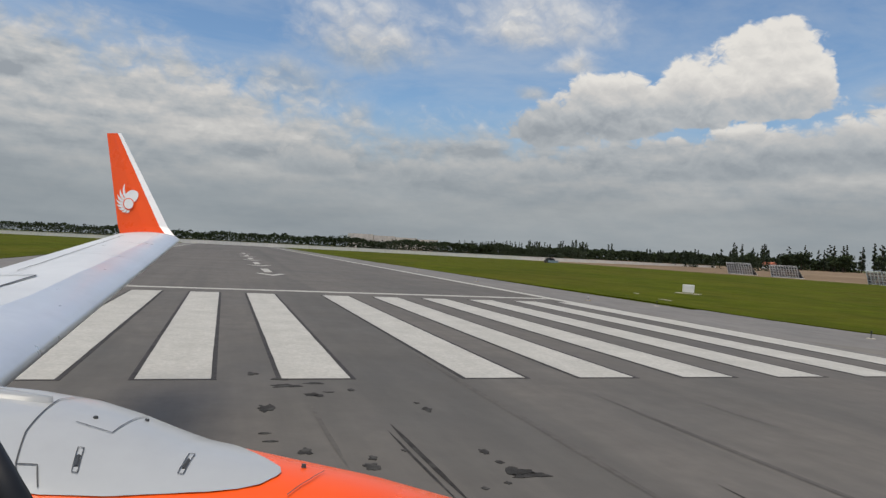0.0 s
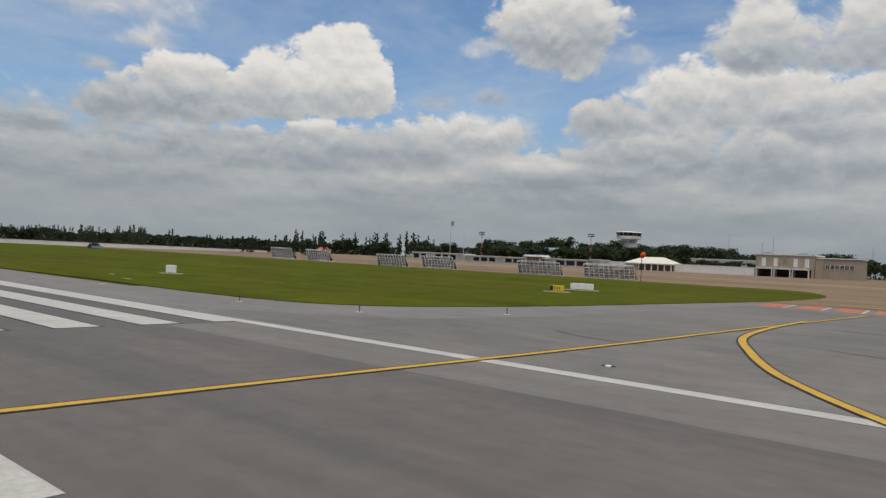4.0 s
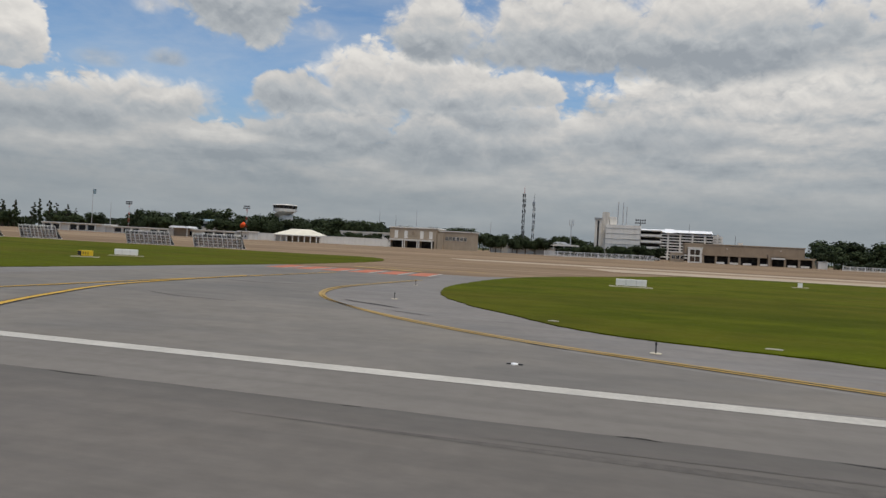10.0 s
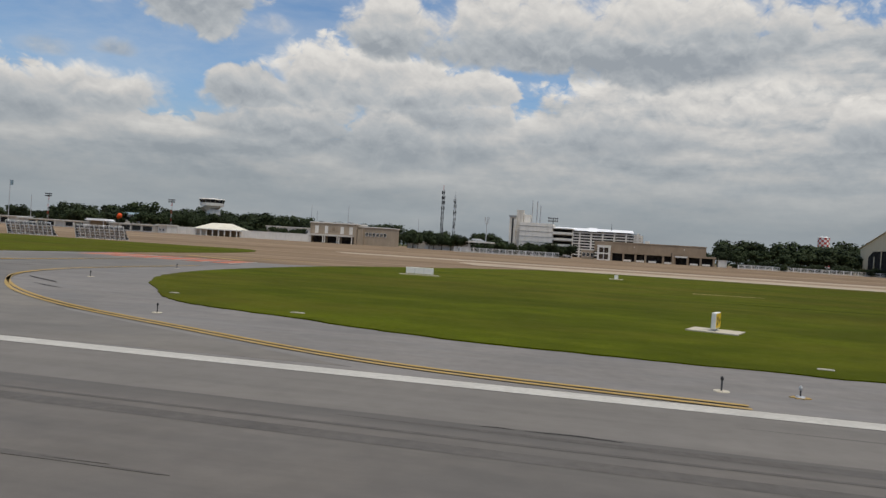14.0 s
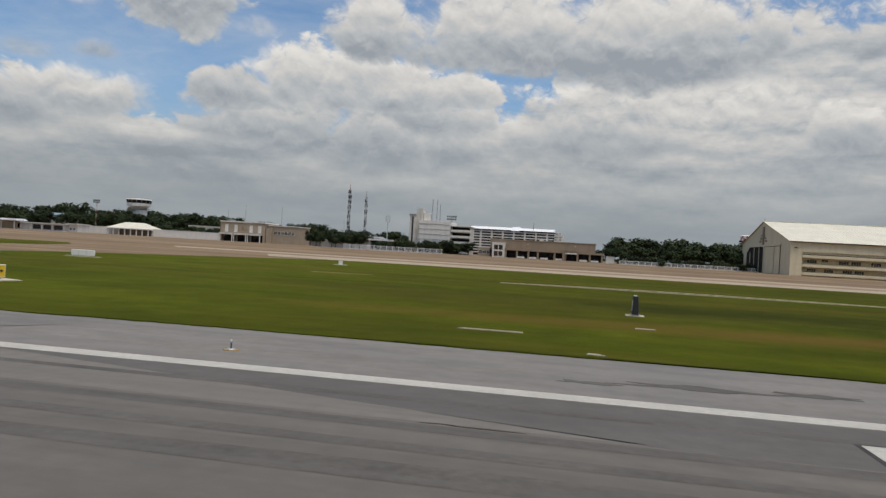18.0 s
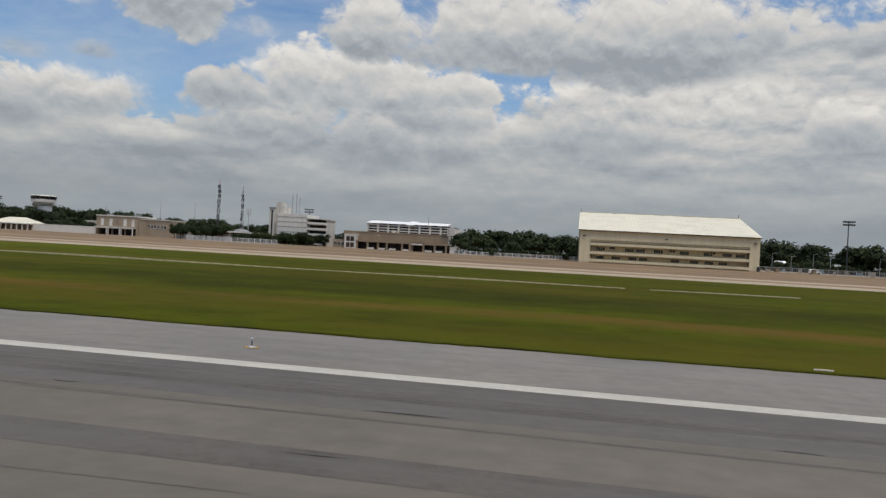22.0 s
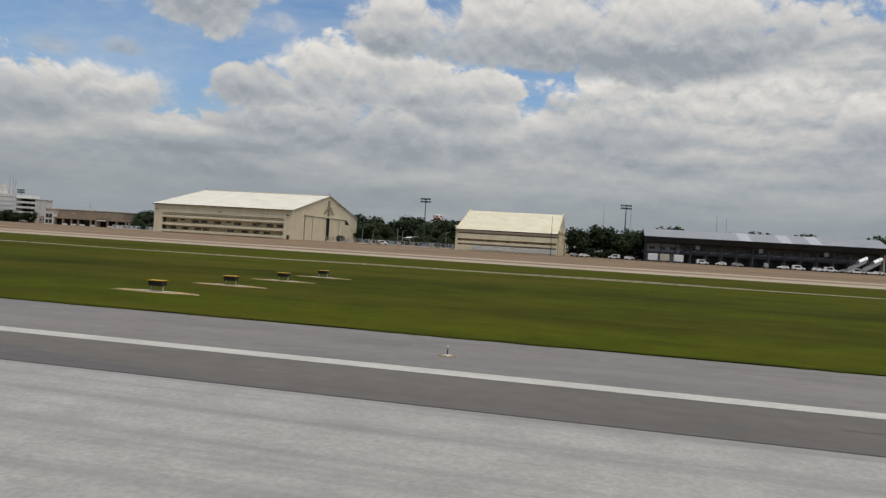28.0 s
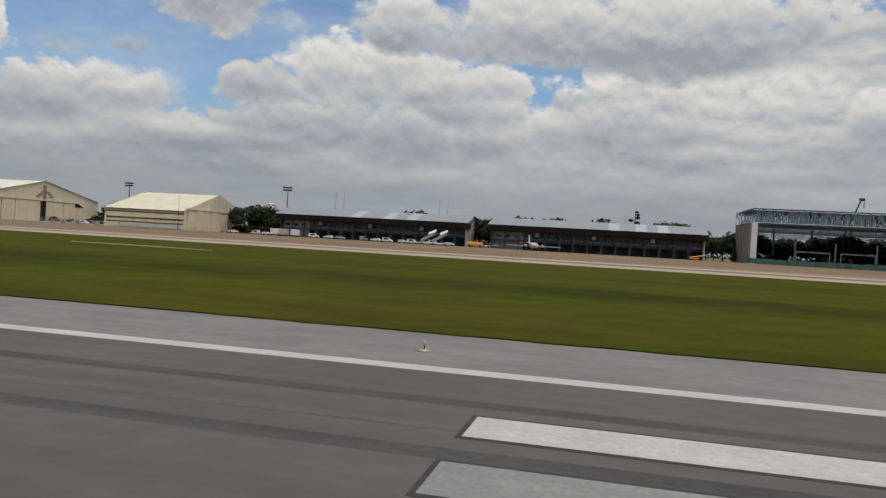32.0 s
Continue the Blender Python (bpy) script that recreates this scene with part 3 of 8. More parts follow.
def profile_x(bm, pts, x0, x1):
    """An outline in y, z carried along x."""
    lo = [bm.verts.new((x0, y, z)) for y, z in pts]
    hi = [bm.verts.new((x1, y, z)) for y, z in pts]
    n = len(pts)
    for i in range(n):
        bm.faces.new((lo[i], hi[i], hi[(i + 1) % n], lo[(i + 1) % n]))
    bm.faces.new(lo)
    bm.faces.new(hi[::-1])
    return bm


def mesh_of(name, bm, mat, smooth=False):
    bmesh.ops.recalc_face_normals(bm, faces=bm.faces[:])
    me = bpy.data.meshes.new(name)
    bm.to_mesh(me)
    bm.free()
    me.materials.append(mat)
    if smooth:
        for p in me.polygons:
            p.use_smooth = True
    return me


def part(name, bm, mat, parent=None, label="", smooth=False):
    ob = new(name, mesh_of(name, bm, mat, smooth))
    if parent:
        ob.parent = parent
    if label:
        ob["label"] = label
    return ob


def again(name, me, parent, x=0.0, y=0.0, z=0.0, rz=0.0):
    """Another object on the same mesh."""
    ob = new(name, me)
    ob.parent = parent
    ob.location, ob.rotation_euler = (x, y, z), (0, 0, rz)
    return ob


def thing(name, label, category, x=0.0, y=0.0, z=0.0, group="", kind="", rz=0.0, size=1.0):
    ob = new(name)
    ob.location, ob.rotation_euler, ob.scale = (x, y, z), (0, 0, rz), (size, size, size)
    ob.empty_display_size = 0.2
    return tagged(ob, label, category, group, kind)

# ---------- ground ----------
RISE = 1.45


def rising(y):
    """Height of the ground: level beside the runway, then up a gentle slope to the buildings."""
    return RISE * min(1.0, max(0.0, (y - 125.0) / 120.0))


def sheet(name, pts, z, mat, label, thick=0.3):
    bm = prism(bmesh.new(), pts, z - thick, z)
    for v in bm.verts:
        v.co.z += rising(v.co.y)
    ob = part(name, bm, mat)
    return tagged(ob, label, name.split("_")[0], kind="structure")


def smooth_line(pts, n=6):
    """A rounded line through points."""
    res = []
    for i in range(len(pts) - 1):
        p0, p1, p2, p3 = pts[max(i - 1, 0)], pts[i], pts[i + 1], pts[min(i + 2, len(pts) - 1)]
        for k in range(n):
            u = k / n
            res.append(tuple(0.5 * (2 * b + (c - a) * u + (2 * a - 5 * b + 4 * c - d) * u * u + (3 * b - a - 3 * c + d) * u ** 3) for a, b, c, d in zip(p0, p1, p2, p3)))
    return res + [pts[-1]]


def ragged(pts, amount, step=0.7):
    """An edge broken into short uneven pieces."""
    res = []
    for (ax, ay), (bx_, by) in zip(pts, pts[1:]):
        d = math.hypot(bx_ - ax, by - ay)
        k = max(1, int(d / step))
        for i in range(k):
            u = i / k
            px, py = ax + (bx_ - ax) * u, ay + (by - ay) * u
            q = amount * (noise.noise((px * 0.5, py * 0.5, 4)) + 0.9 * noise.noise((px * 2.3, py * 2.3, 9)))
            res.append((px - (by - ay) / max(d, 1e-6) * q, py + (bx_ - ax) / max(d, 1e-6) * q))
    return res + [pts[-1]]


tagged(part("ground", bx(-2600, 3400, -1800, 2900, -1.5, -0.06), FIELD), "flat dull green and brown field reaching the horizon", "ground", kind="structure")
def sloped(name, rows, mat, label, lift=0.0):
    """A thick sheet over rows of (y, first x, last x) that follows the rise of the ground."""
    bm = bmesh.new()
    top = [[bm.verts.new((x, y, rising(y) + lift)) for x in (x0, x1)] for y, x0, x1 in rows]
    low = [[bm.verts.new((x, y, -0.5)) for x in (x0, x1)] for y, x0, x1 in rows]
    for a, b in zip(range(len(rows) - 1), range(1, len(rows))):
        bm.faces.new((top[a][0], top[a][1], top[b][1], top[b][0]))
        bm.faces.new((low[a][0], low[b][0], low[b][1], low[a][1]))
        bm.faces.new((top[a][0], top[b][0], low[b][0], low[a][0]))
        bm.faces.new((top[a][1], low[a][1], low[b][1], top[b][1]))
    for r in (0, -1):
        bm.faces.new((top[r][0], low[r][0], low[r][1], top[r][1]))
    return tagged(part(name, bm, mat), label, name.split("_")[0], kind="structure")


sloped("apron", [(84, -900, 1300), (125, -900, 1300), (245, -900, 1300), (520, -900, 1300)], APRON, "wide stained tan concrete apron with pale worn lanes")
sloped("ground_rise", [(515, -2600, 3400), (2900, -2600, 3400)], FIELD, "dull green field rising behind the buildings", -0.05)
sheet("apron", [(17.74, 69.3), (27.58, 76.33), (49.93, 75.43), (60.75, 87.28), (71.19, 110.31), (58.25, 108.87), (25.56, 114.3), (17.71, 116.07)], 0.014, APRON, "brown stained concrete at the mouth of the apron")
sheet("pavement", [(0.01, 19.59), (107.36, 18.26), (107.47, 25.12), (83.9, 32.57), (76.53, 62.93), (74.88, 105.98), (69.58, 108), (58.1, 89.76), (48.77, 80.86), (24.28, 78.92), (14.2, 63.73), (-0.98, 40.9)], 0.008, SHOULDER, "pale grey asphalt taxiway joining the runway to the apron")
sheet("pavement", [(-420, 16.2), (1300, 16.2), (1300, 23.2), (-420, 23.2)], 0.020, SHOULDER, "pale grey asphalt shoulder beside the runway")
sheet("pavement", [(-420, -28), (1300, -28), (1300, -21.2), (-420, -21.2)], 0.020, SHOULDER, "pale grey asphalt shoulder beside the runway")
sheet("runway", [(-420, -21.4), (1300, -21.4), (1300, 16.70), (-420, 16.70)], 0.028, ASPHALT, "worn dark grey asphalt runway with tyre streaks")
sheet("pavement", [(15.51, 17.54), (29.55, 16.88), (62.38, 16.61), (78.01, 17.17), (65.39, 22.7), (57.51, 28.68), (51.9, 34.08), (48.59, 38.89), (47.28, 44.49), (48.14, 67.74), (28.54, 69.43), (28.09, 35), (26.39, 25.59), (21.69, 20.61)], 0.024, TAXIWAY, "grey asphalt taxiway mouth swept into the runway")

LEFT_EDGE = [(-420, 22.3), (-100, 22.3)] + smooth_line([(-8.99, 24.34), (0.27, 24.13), (7.12, 24.19), (14.62, 25.29), (18.92, 28.27), (21.35, 34.46), (23.06, 43.6), (24.73, 60.32), (26.56, 83.9), (25.01, 111.67), (15.69, 133), (-0.41, 133), (-14.46, 133)]) + [(-36.96, 133), (-420, 133)]
sheet("grass_infield", ragged(LEFT_EDGE, 0.16, 0.5), 0.060, GRASS, "mown green grass infield with brownish patches")
RIGHT_EDGE = [(1300, 22.2), (114.74, 22.92)] + smooth_line([(96.84, 22.66), (88.82, 22.9), (78.88, 23.96), (72.75, 26.08), (65.9, 28.7), (61.2, 34.0), (57.0, 39.9), (54.5, 46.0), (53.2, 52.0), (52.7, 59.5), (52.94, 70.19), (54.77, 82.25), (60.13, 95.66), (67.89, 112.37), (75.2, 125.44), (87.69, 128), (104.34, 128)]) + [(122.01, 128), (272.95, 128), (1300, 126)]
sheet("grass_infield", ragged(RIGHT_EDGE, 0.16, 0.5), 0.060, GRASS, "mown green grass infield with dry streaks and worn tracks")
sheet("grass_strip", [(-420, -900), (1300, -900), (1300, -27.6), (-420, -27.6)], 0.060, GRASS, "mown green grass beyond the runway")
# pale lane along the apron's edge
for y0, y1, x0 in ((129.0, 141.0, 62), (150.0, 158.0, 30)):
    sloped("road_lane", [(y0, x0, 1300), (y1, x0 - 6, 1300)], PALEWAY, "pale worn concrete lane along the apron", 0.012)


# ---------- painted markings ----------
def paint(name, pts, z, mat, label, category="marking"):
    return tagged(part(name, prism(bmesh.new(), pts, z - 0.006, z), mat), label, category, kind="structure")


def rect(x0, x1, y0, y1):
    return [(x0, y0), (x1, y0), (x1, y1), (x0, y1)]


def stripe_line(name, path, width, z, mat, label, border=0.0):
    path = smooth_line(path, 8)
    for w, m, zz, nm in ((width + 2 * border, BLACKLINE, z - 0.003, name + "_border"), (width, mat, z, name)) if border else ((width, mat, z, name),):
        left, right = [], []
        for i, (px, py) in enumerate(path):
            ax, ay = path[max(i - 1, 0)]
            cx, cy = path[min(i + 1, len(path) - 1)]
            d = math.hypot(cx - ax, cy - ay)
            nx, ny = -(cy - ay) / d, (cx - ax) / d
            half = w / 2 * (min(1.0, (min(i, len(path) - 1 - i) + 0.15) / 5) if name in ("rubber_streak", "tyre_mark", "crack_seal") else 1.0)
            left.append((px + nx * half, py + ny * half))
            right.append((px - nx * half, py - ny * half))
        bm = bmesh.new()
        for i in range(len(path) - 1):
            q = [bm.verts.new((*p, zz)) for p in (left[i], left[i + 1], right[i + 1], right[i])]
            bm.faces.new(q)
        bmesh.ops.remove_doubles(bm, verts=bm.verts[:], dist=0.0005)
        tagged(part(nm, bm, m), label, "marking", kind="structure")


def patch_stripe(x0, x1, y0, y1, mat, label, seg=6):
    """A painted bar with a dark border and slightly uneven ends."""
    paint("marking_border", rect(x0 - 0.10, x1 + 0.10, y0 - 0.12, y1 + 0.12), 0.034, BLACKLINE, "dark border painted round a white runway bar")
    top = ragged([(x0, y0), (x1, y0), (x1, y1), (x0, y1), (x0, y0)], 0.010, 0.9)[:-1]
    paint("runway_bar", top, 0.040, mat, label)


for i in range(6):
    y0 = -0.47 + 3.1 * i
    patch_stripe(-3.05, 23.87, y0, y0 + 1.56, WHITELINE, "dirty white threshold bar painted on asphalt")
    patch_stripe(-3.05, 23.87, -3.31 - 3.1 * i - 1.56, -3.31 - 3.1 * i, WHITELINE, "dirty white threshold bar painted on asphalt")
paint("threshold_line", rect(-6.7, -5.7, -20.6, 15.7), 0.040, WHITELINE, "white line painted across the runway")
paint("side_stripe", rect(-420, 1300, 15.94, 16.63), 0.036, WHITELINE, "long white runway side stripe")
paint("side_stripe", rect(-420, 1300, -21.1, -20.4), 0.036, WHITELINE, "long white runway side stripe")
for k in range(5):
    x0 = -26.0 - 23.5 * k
    paint("arrow_marking", [(x0, -1.9), (x0 - 4.4, -0.4), (x0 - 4.4, -1.05), (x0 - 2.0, -1.9), (x0 - 4.4, -2.75), (x0 - 4.4, -3.4)], 0.040, WHITELINE, "white arrow painted on the runway")
    paint("arrow_marking", rect(x0 - 16, x0 - 7.2, -2.3, -1.5), 0.040, WHITELINE, "white arrow shaft painted on the runway")
for x0, x1 in ((125.82, 142.15), (248.26, 267.44)):
    for k in range(3):
        patch_stripe(x0, x1, 13.03 - 2.48 * k, 14.35 - 2.48 * k, WHITELINE, "white touchdown zone bar painted on asphalt")
        patch_stripe(x0, x1, -18.8 + 2.48 * k, -17.5 + 2.48 * k, WHITELINE, "white touchdown zone bar painted on asphalt")
patch_stripe(331.99, 368.21, 5.4, 12.5, GREYLINE, "broad white aiming point block streaked by tyres")
patch_stripe(331.99, 368.21, -17.0, -9.9, GREYLINE, "broad white aiming point block streaked by tyres")
for k in range(2):
    patch_stripe(492.9, 510.3, 10.66 - 2.78 * k, 12.03 - 2.78 * k, WHITELINE if k < 1 else WORNLINE, "white touchdown zone bar painted on asphalt" if k < 1 else "grey rubber-worn touchdown zone bar on asphalt")
    patch_stripe(492.9, 510.3, -16.6 + 2.78 * k, -15.2 + 2.78 * k, GREYLINE, "white touchdown zone bar painted on asphalt")
paint("runway_number_bar", rect(34.3, 41.0, -1.1, 2.33), 0.040, WHITELINE, "white painted stroke of a runway number")
for k in range(1, 20):
    paint("centre_line", rect(34 + 47 * k, 57.5 + 47 * k, -2.25, -1.55), 0.040, WHITELINE, "white runway centre line bar")

stripe_line("lead_line", [(35.97, 2.51), (36.18, 7.55), (36.4, 12.35), (36.79, 19.67), (37.12, 28.69), (37.37, 39.99), (37.9, 50.6), (38.49, 64.79)], 0.27, 0.050, YELLOW, "yellow taxi line with a dark border", 0.08)
stripe_line("lead_line", [(37.5, 50.0), (37.94, 40.76), (39.0, 33.2), (41.3, 27.0), (43.3, 22.6), (45.0, 19.8), (46.6, 17.55), (48.3, 15.45), (50.6, 12.98), (52.1, 11.45), (53.7, 10.0), (56.0, 8.3), (60.0, 6.0), (66.0, 3.9), (80.2, 1.5), (92.0, 0.6), (116.6, 0.39)], 0.33, 0.054, YELLOW, "curved yellow taxi line with a dark border", 0.08)
for off in (0.0, 0.37):
    stripe_line("edge_line", [(48.34 + off, 60.1), (47.73 + off, 51.06), (47.69 + off, 44.49), (49.21 + off, 38.76 - off), (52.2 + off, 33.97 - off), (57.79, 28.56 - off), (63.77, 24.49 - off), (70.58, 21.35 - off), (78.61, 18.22 - off), (87.21, 17.13 - off)], 0.19, 0.046, DULLYELLOW, "faded double yellow taxiway edge line")
# red and white holding band at the apron
for k in range(6):
    x0 = 28.9 + 3.15 * k
    paint("holding_band", [(x0, 67.79), (x0 + 2.05, 67.79), (x0 + 1.18, 75.44), (x0 + -0.87, 75.44)], 0.040, REDPAINT, "red holding position block with white gaps")
    paint("holding_band", [(x0 + 2.15, 67.79), (x0 + 2.45, 67.79), (x0 + 1.58, 75.44), (x0 + 1.28, 75.44)], 0.040, WHITELINE, "thin white bar of a holding position")
paint("holding_band", [(32.57, 82.76), (42.78, 77.72), (42.85, 78.97), (32.49, 84.52)], 0.040, DULLYELLOW, "faded yellow paint at the apron's mouth")
paint("holding_band", rect(33.73, 48.82, 86.67, 87.37), 0.040, DULLYELLOW, "faded yellow paint at the apron's mouth")

# paving lanes of different age, with a sealed joint between them
for x0, x1, y0, y1, mat, label in ((24.2, 106.0, 12.72, 15.86, PALELANE, "paler lane of older asphalt beside the runway edge"), (122.5, 330.0, 12.62, 15.86, DARKLANE, "darker lane of newer asphalt beside the runway edge"), (145.0, 330.0, 3.6, 12.62, TANLANE, "brownish worn lane of older asphalt")):
    paint("asphalt_lane", ragged([(x0, y0), (x1 + 16, y0 + 0.05), (x1, y1), (x0 - (16 if x0 > 100 else 0), y1), (x0, y0)], 0.05, 1.3)[:-1], 0.0290, mat, label, "asphalt")
rng = random.Random(17)
for y, lo, hi, n in ((12.68, 52.0, 330.0, 46), (9.60, 140.0, 260.0, 20)):
    for k in range(n):
        x0 = lo + (hi - lo) * (k + rng.random()) / n
        run = rng.uniform(0.3, 1.8)
        stripe_line("crack_seal", [(x0, y + rng.uniform(-0.04, 0.04)), (x0 + run * 0.5, y + rng.uniform(-0.07, 0.07)), (x0 + run, y + rng.uniform(-0.04, 0.04))], rng.uniform(0.03, 0.09), 0.0325, RUBBER, "dark sealed joint between paving lanes")
for y, w in ((13.04, 0.55), (9.68, 0.60)):
    stripe_line("rubber_streak", [(372.0, y + 0.1), (440.0, y), (505.0, y - 0.05), (620.0, y)], w, 0.0296, RUBBERBAND, "soft dark rubber band along the runway")
stripe_line("grass_fringe", [(114.8, 23.05), (300.0, 22.94), (600.0, 22.76), (1000.0, 22.52)], 0.26, 0.064, HOLLOW, "dark overgrown fringe where grass meets asphalt")

# rubber laid down along the touchdown zone
for k in range(16):
    rr = random.Random(900 + k)
    x0, yc = rr.uniform(60, 520), rr.choice((4.0, 5.7, 7.2, 9.2, 11.0, 12.8, 14.5)) + rr.uniform(-0.5, 0.5)
    stripe_line("rubber_streak", [(x0, yc), (x0 + 30, yc + rr.uniform(-.3, .3)), (x0 + rr.uniform(60, 130), yc + rr.uniform(-.4, .4))], rr.uniform(0.25, 0.9), 0.0302 + 0.0002 * (k % 10), SMEAR, "faint dark rubber streak along the runway")
# tyre marks and rubber patches
def blot(px, py, a, b, seed, mat, turn=0.0):
    pts = []
    for i in range(26):
        an = i * 2 * math.pi / 26
        r = max(0.22, 1 + 0.75 * noise.noise((math.cos(an) * 1.6 + seed, math.sin(an) * 1.6, seed * 0.7)) + 0.35 * noise.noise((math.cos(an) * 5 + seed, math.sin(an) * 5, seed)))
        qa, qb = a * r * math.cos(an), b * r * math.sin(an)
        pts.append((px + qa * math.cos(turn) - qb * math.sin(turn), py + qa * math.sin(turn) + qb * math.cos(turn)))
    paint("rubber_mark", pts, 0.036, mat, "dark rubber and oil patch on the asphalt", "stain")


rng = random.Random(4)
for k, (px, py, a, b_) in enumerate(((24.72, -4.86, 0.20, 0.24), (24.42, -4.25, 0.10, 0.18), (23.9, -4.9, 0.12, 0.16), (25.63, -4.40, 0.15, 0.14), (25.75, -4.26, 0.10, 0.10), (25.4, -4.02, 0.05, 0.10), (25.2, -3.52, 0.10, 0.06), (26.8, -5.38, 0.28, 0.15),
        (29.72, -4.97, 0.15, 0.10), (30.53, -4.12, 0.15, 0.14), (30.15, -4.03, 0.12, 0.06), (27.11, -2.36, 0.17, 0.10), (26.55, -2.42, 0.08, 0.04), (30.04, -2.25, 0.13, 0.07), (30.58, -2.21, 0.08, 0.06), (31.03, -2.12, 0.22, 0.20),
        (31.25, -1.98, 0.10, 0.24), (31.51, -2.45, 0.06, 0.04), (31.68, -2.84, 0.05, 0.05), (29.83, -3.47, 0.07, 0.04), (28.6, -5.5, 0.06, 0.10), (29.1, -5.45, 0.05, 0.09), (23.2, -5.5, 0.2, 0.12))):
    blot(px, py, a, b_, k, RUBBER)
for k in range(8):
    blot(rng.uniform(60, 290), rng.uniform(4, 15), rng.uniform(0.8, 3.0), rng.uniform(0.04, 0.10), 40 + k, SMEAR)
for path, w, mat in (([(28.17, -3.33), (30.0, -3.28), (32.3, -3.20)], 0.09, RUBBER), ([(28.6, -3.47), (30.2, -3.42), (32.3, -3.34)], 0.05, RUBBER), ([(26.4, -4.53), (28.45, -4.51), (30.6, -4.46)], 0.09, SMEAR),
        ([(20.0, -0.80), (27.0, -0.72), (34.5, -0.66)], 0.16, SMEAR), ([(32.0, 0.52), (34.2, 0.52), (38.0, 0.54)], 0.07, RUBBER), ([(27.1, 4.0), (28.2, 4.08), (29.0, 4.1)], 0.10, SMEAR), ([(26.0, 1.9), (31.0, 2.0), (36.0, 2.2)], 0.14, SMEAR)):
    stripe_line("tyre_mark", path, w, 0.033, mat, "dark tyre skid mark on the asphalt")
for k in range(9):
    x0, y0 = rng.uniform(50, 400), rng.uniform(6, 14)
    stripe_line("tyre_mark", [(x0, y0), (x0 + rng.uniform(6, 18), y0 + rng.uniform(-0.2, 0.2)), (x0 + rng.uniform(22, 40), y0 + rng.uniform(-0.3, 0.3))], rng.uniform(0.12, 0.25), 0.033, SMEAR, "faint dark tyre skid mark on the asphalt")
stripe_line("tyre_mark", [(97.66, 17.34), (100.1, 18.65), (101.87, 20.6)], 0.10, 0.030, SMEAR, "curved tyre track on the shoulder")
stripe_line("tyre_mark", [(100.2, 17.09), (102.77, 18.64), (104.64, 20.91)], 0.10, 0.030, SMEAR, "curved tyre track on the shoulder")

# worn earth tracks in the grass
for path, w in (([(92.67, 72.24), (114.73, 74.82), (145.59, 74.14), (166.18, 76.31), (187.55, 76.25), (207.54, 79.1)], 0.42), ([(243.31, 78.77), (277.24, 81.33), (310.26, 79.72), (327.56, 83.69), (368.68, 84.43), (407.16, 86.65), (448.61, 85.73)], 0.50), ([(447.49, 80.16), (457.12, 85.69)], 0.4), ([(468.28, 79.48), (478.59, 79.28)], 0.4), ([(417.05, 75.7), (426.94, 74.71)], 0.3), ([(-56.18, 61.56), (-31.18, 57.01)], 0.3)):
    bm = bmesh.new()
    line = smooth_line(path, 10)
    for i in range(len(line) - 1):
        (ax, ay), (cx, cy) = line[i], line[i + 1]
        wa, wb = (w * (0.55 + 0.45 * noise.noise((q * 0.35, 3, 1))) for q in (ax, cx))
        bm.faces.new([bm.verts.new(p) for p in ((ax, ay - wa, 0.068), (cx, cy - wb, 0.068), (cx, cy + wb, 0.068), (ax, ay + wa, 0.068))])
    tagged(part("earth_track", bm, DIRT), "pale bare earth track worn in the grass", "track", kind="structure")

# low broken concrete kerb of an old drain along the grass
kerb = thing("drain_kerb", "low broken pale concrete kerb of an old drain in the grass", "kerb", kind="structure")
for path in ([(112.5, 74.0), (122.0, 74.5), (145.6, 74.6), (166.2, 75.8), (187.6, 76.8), (207.5, 79.1)], [(243.3, 78.8), (277.2, 80.6), (310.3, 80.9), (327.6, 82.9), (368.7, 84.2), (407.2, 85.4), (446.0, 85.6)]):
    line = smooth_line(path, 9)
    for i, ((ax, ay), (cx, cy)) in enumerate(zip(line, line[1:])):
        up = 0.11 + 0.15 * noise.noise((ax * 0.05, ay * 0.1, 4.0))
        if up < 0.07:
            continue
        d, a = math.hypot(cx - ax, cy - ay), math.atan2(cy - ay, cx - ax)
        ob = part("kerb_stone", profile_x(bmesh.new(), [(-0.28, -0.05), (0.28, -0.05), (0.22, up), (-0.20, up * 0.92)], 0.0, d - 0.05), OLDKERB, kerb)
        ob.location, ob.rotation_euler = (ax, ay, 0.06), (0, 0, a)
for x, y, w, d in ((117.30, 28.41, 1.3, 0.22), (123.62, 33.80, 0.45, 0.30), (121.40, 23.44, 0.16, 0.10)):
    slab = thing("grass_slab", "flat weathered concrete slab sunk in the grass", "slab", x, y, 0.06, "slabs in the grass")
    part("slab", prism(bmesh.new(), ragged([(-w, -d), (w, -d * 0.8), (w * 0.95, d), (-w * 0.9, d * 0.85), (-w, -d)], 0.05, 0.3)[:-1], -0.02, 0.03), OLDKERB, slab)

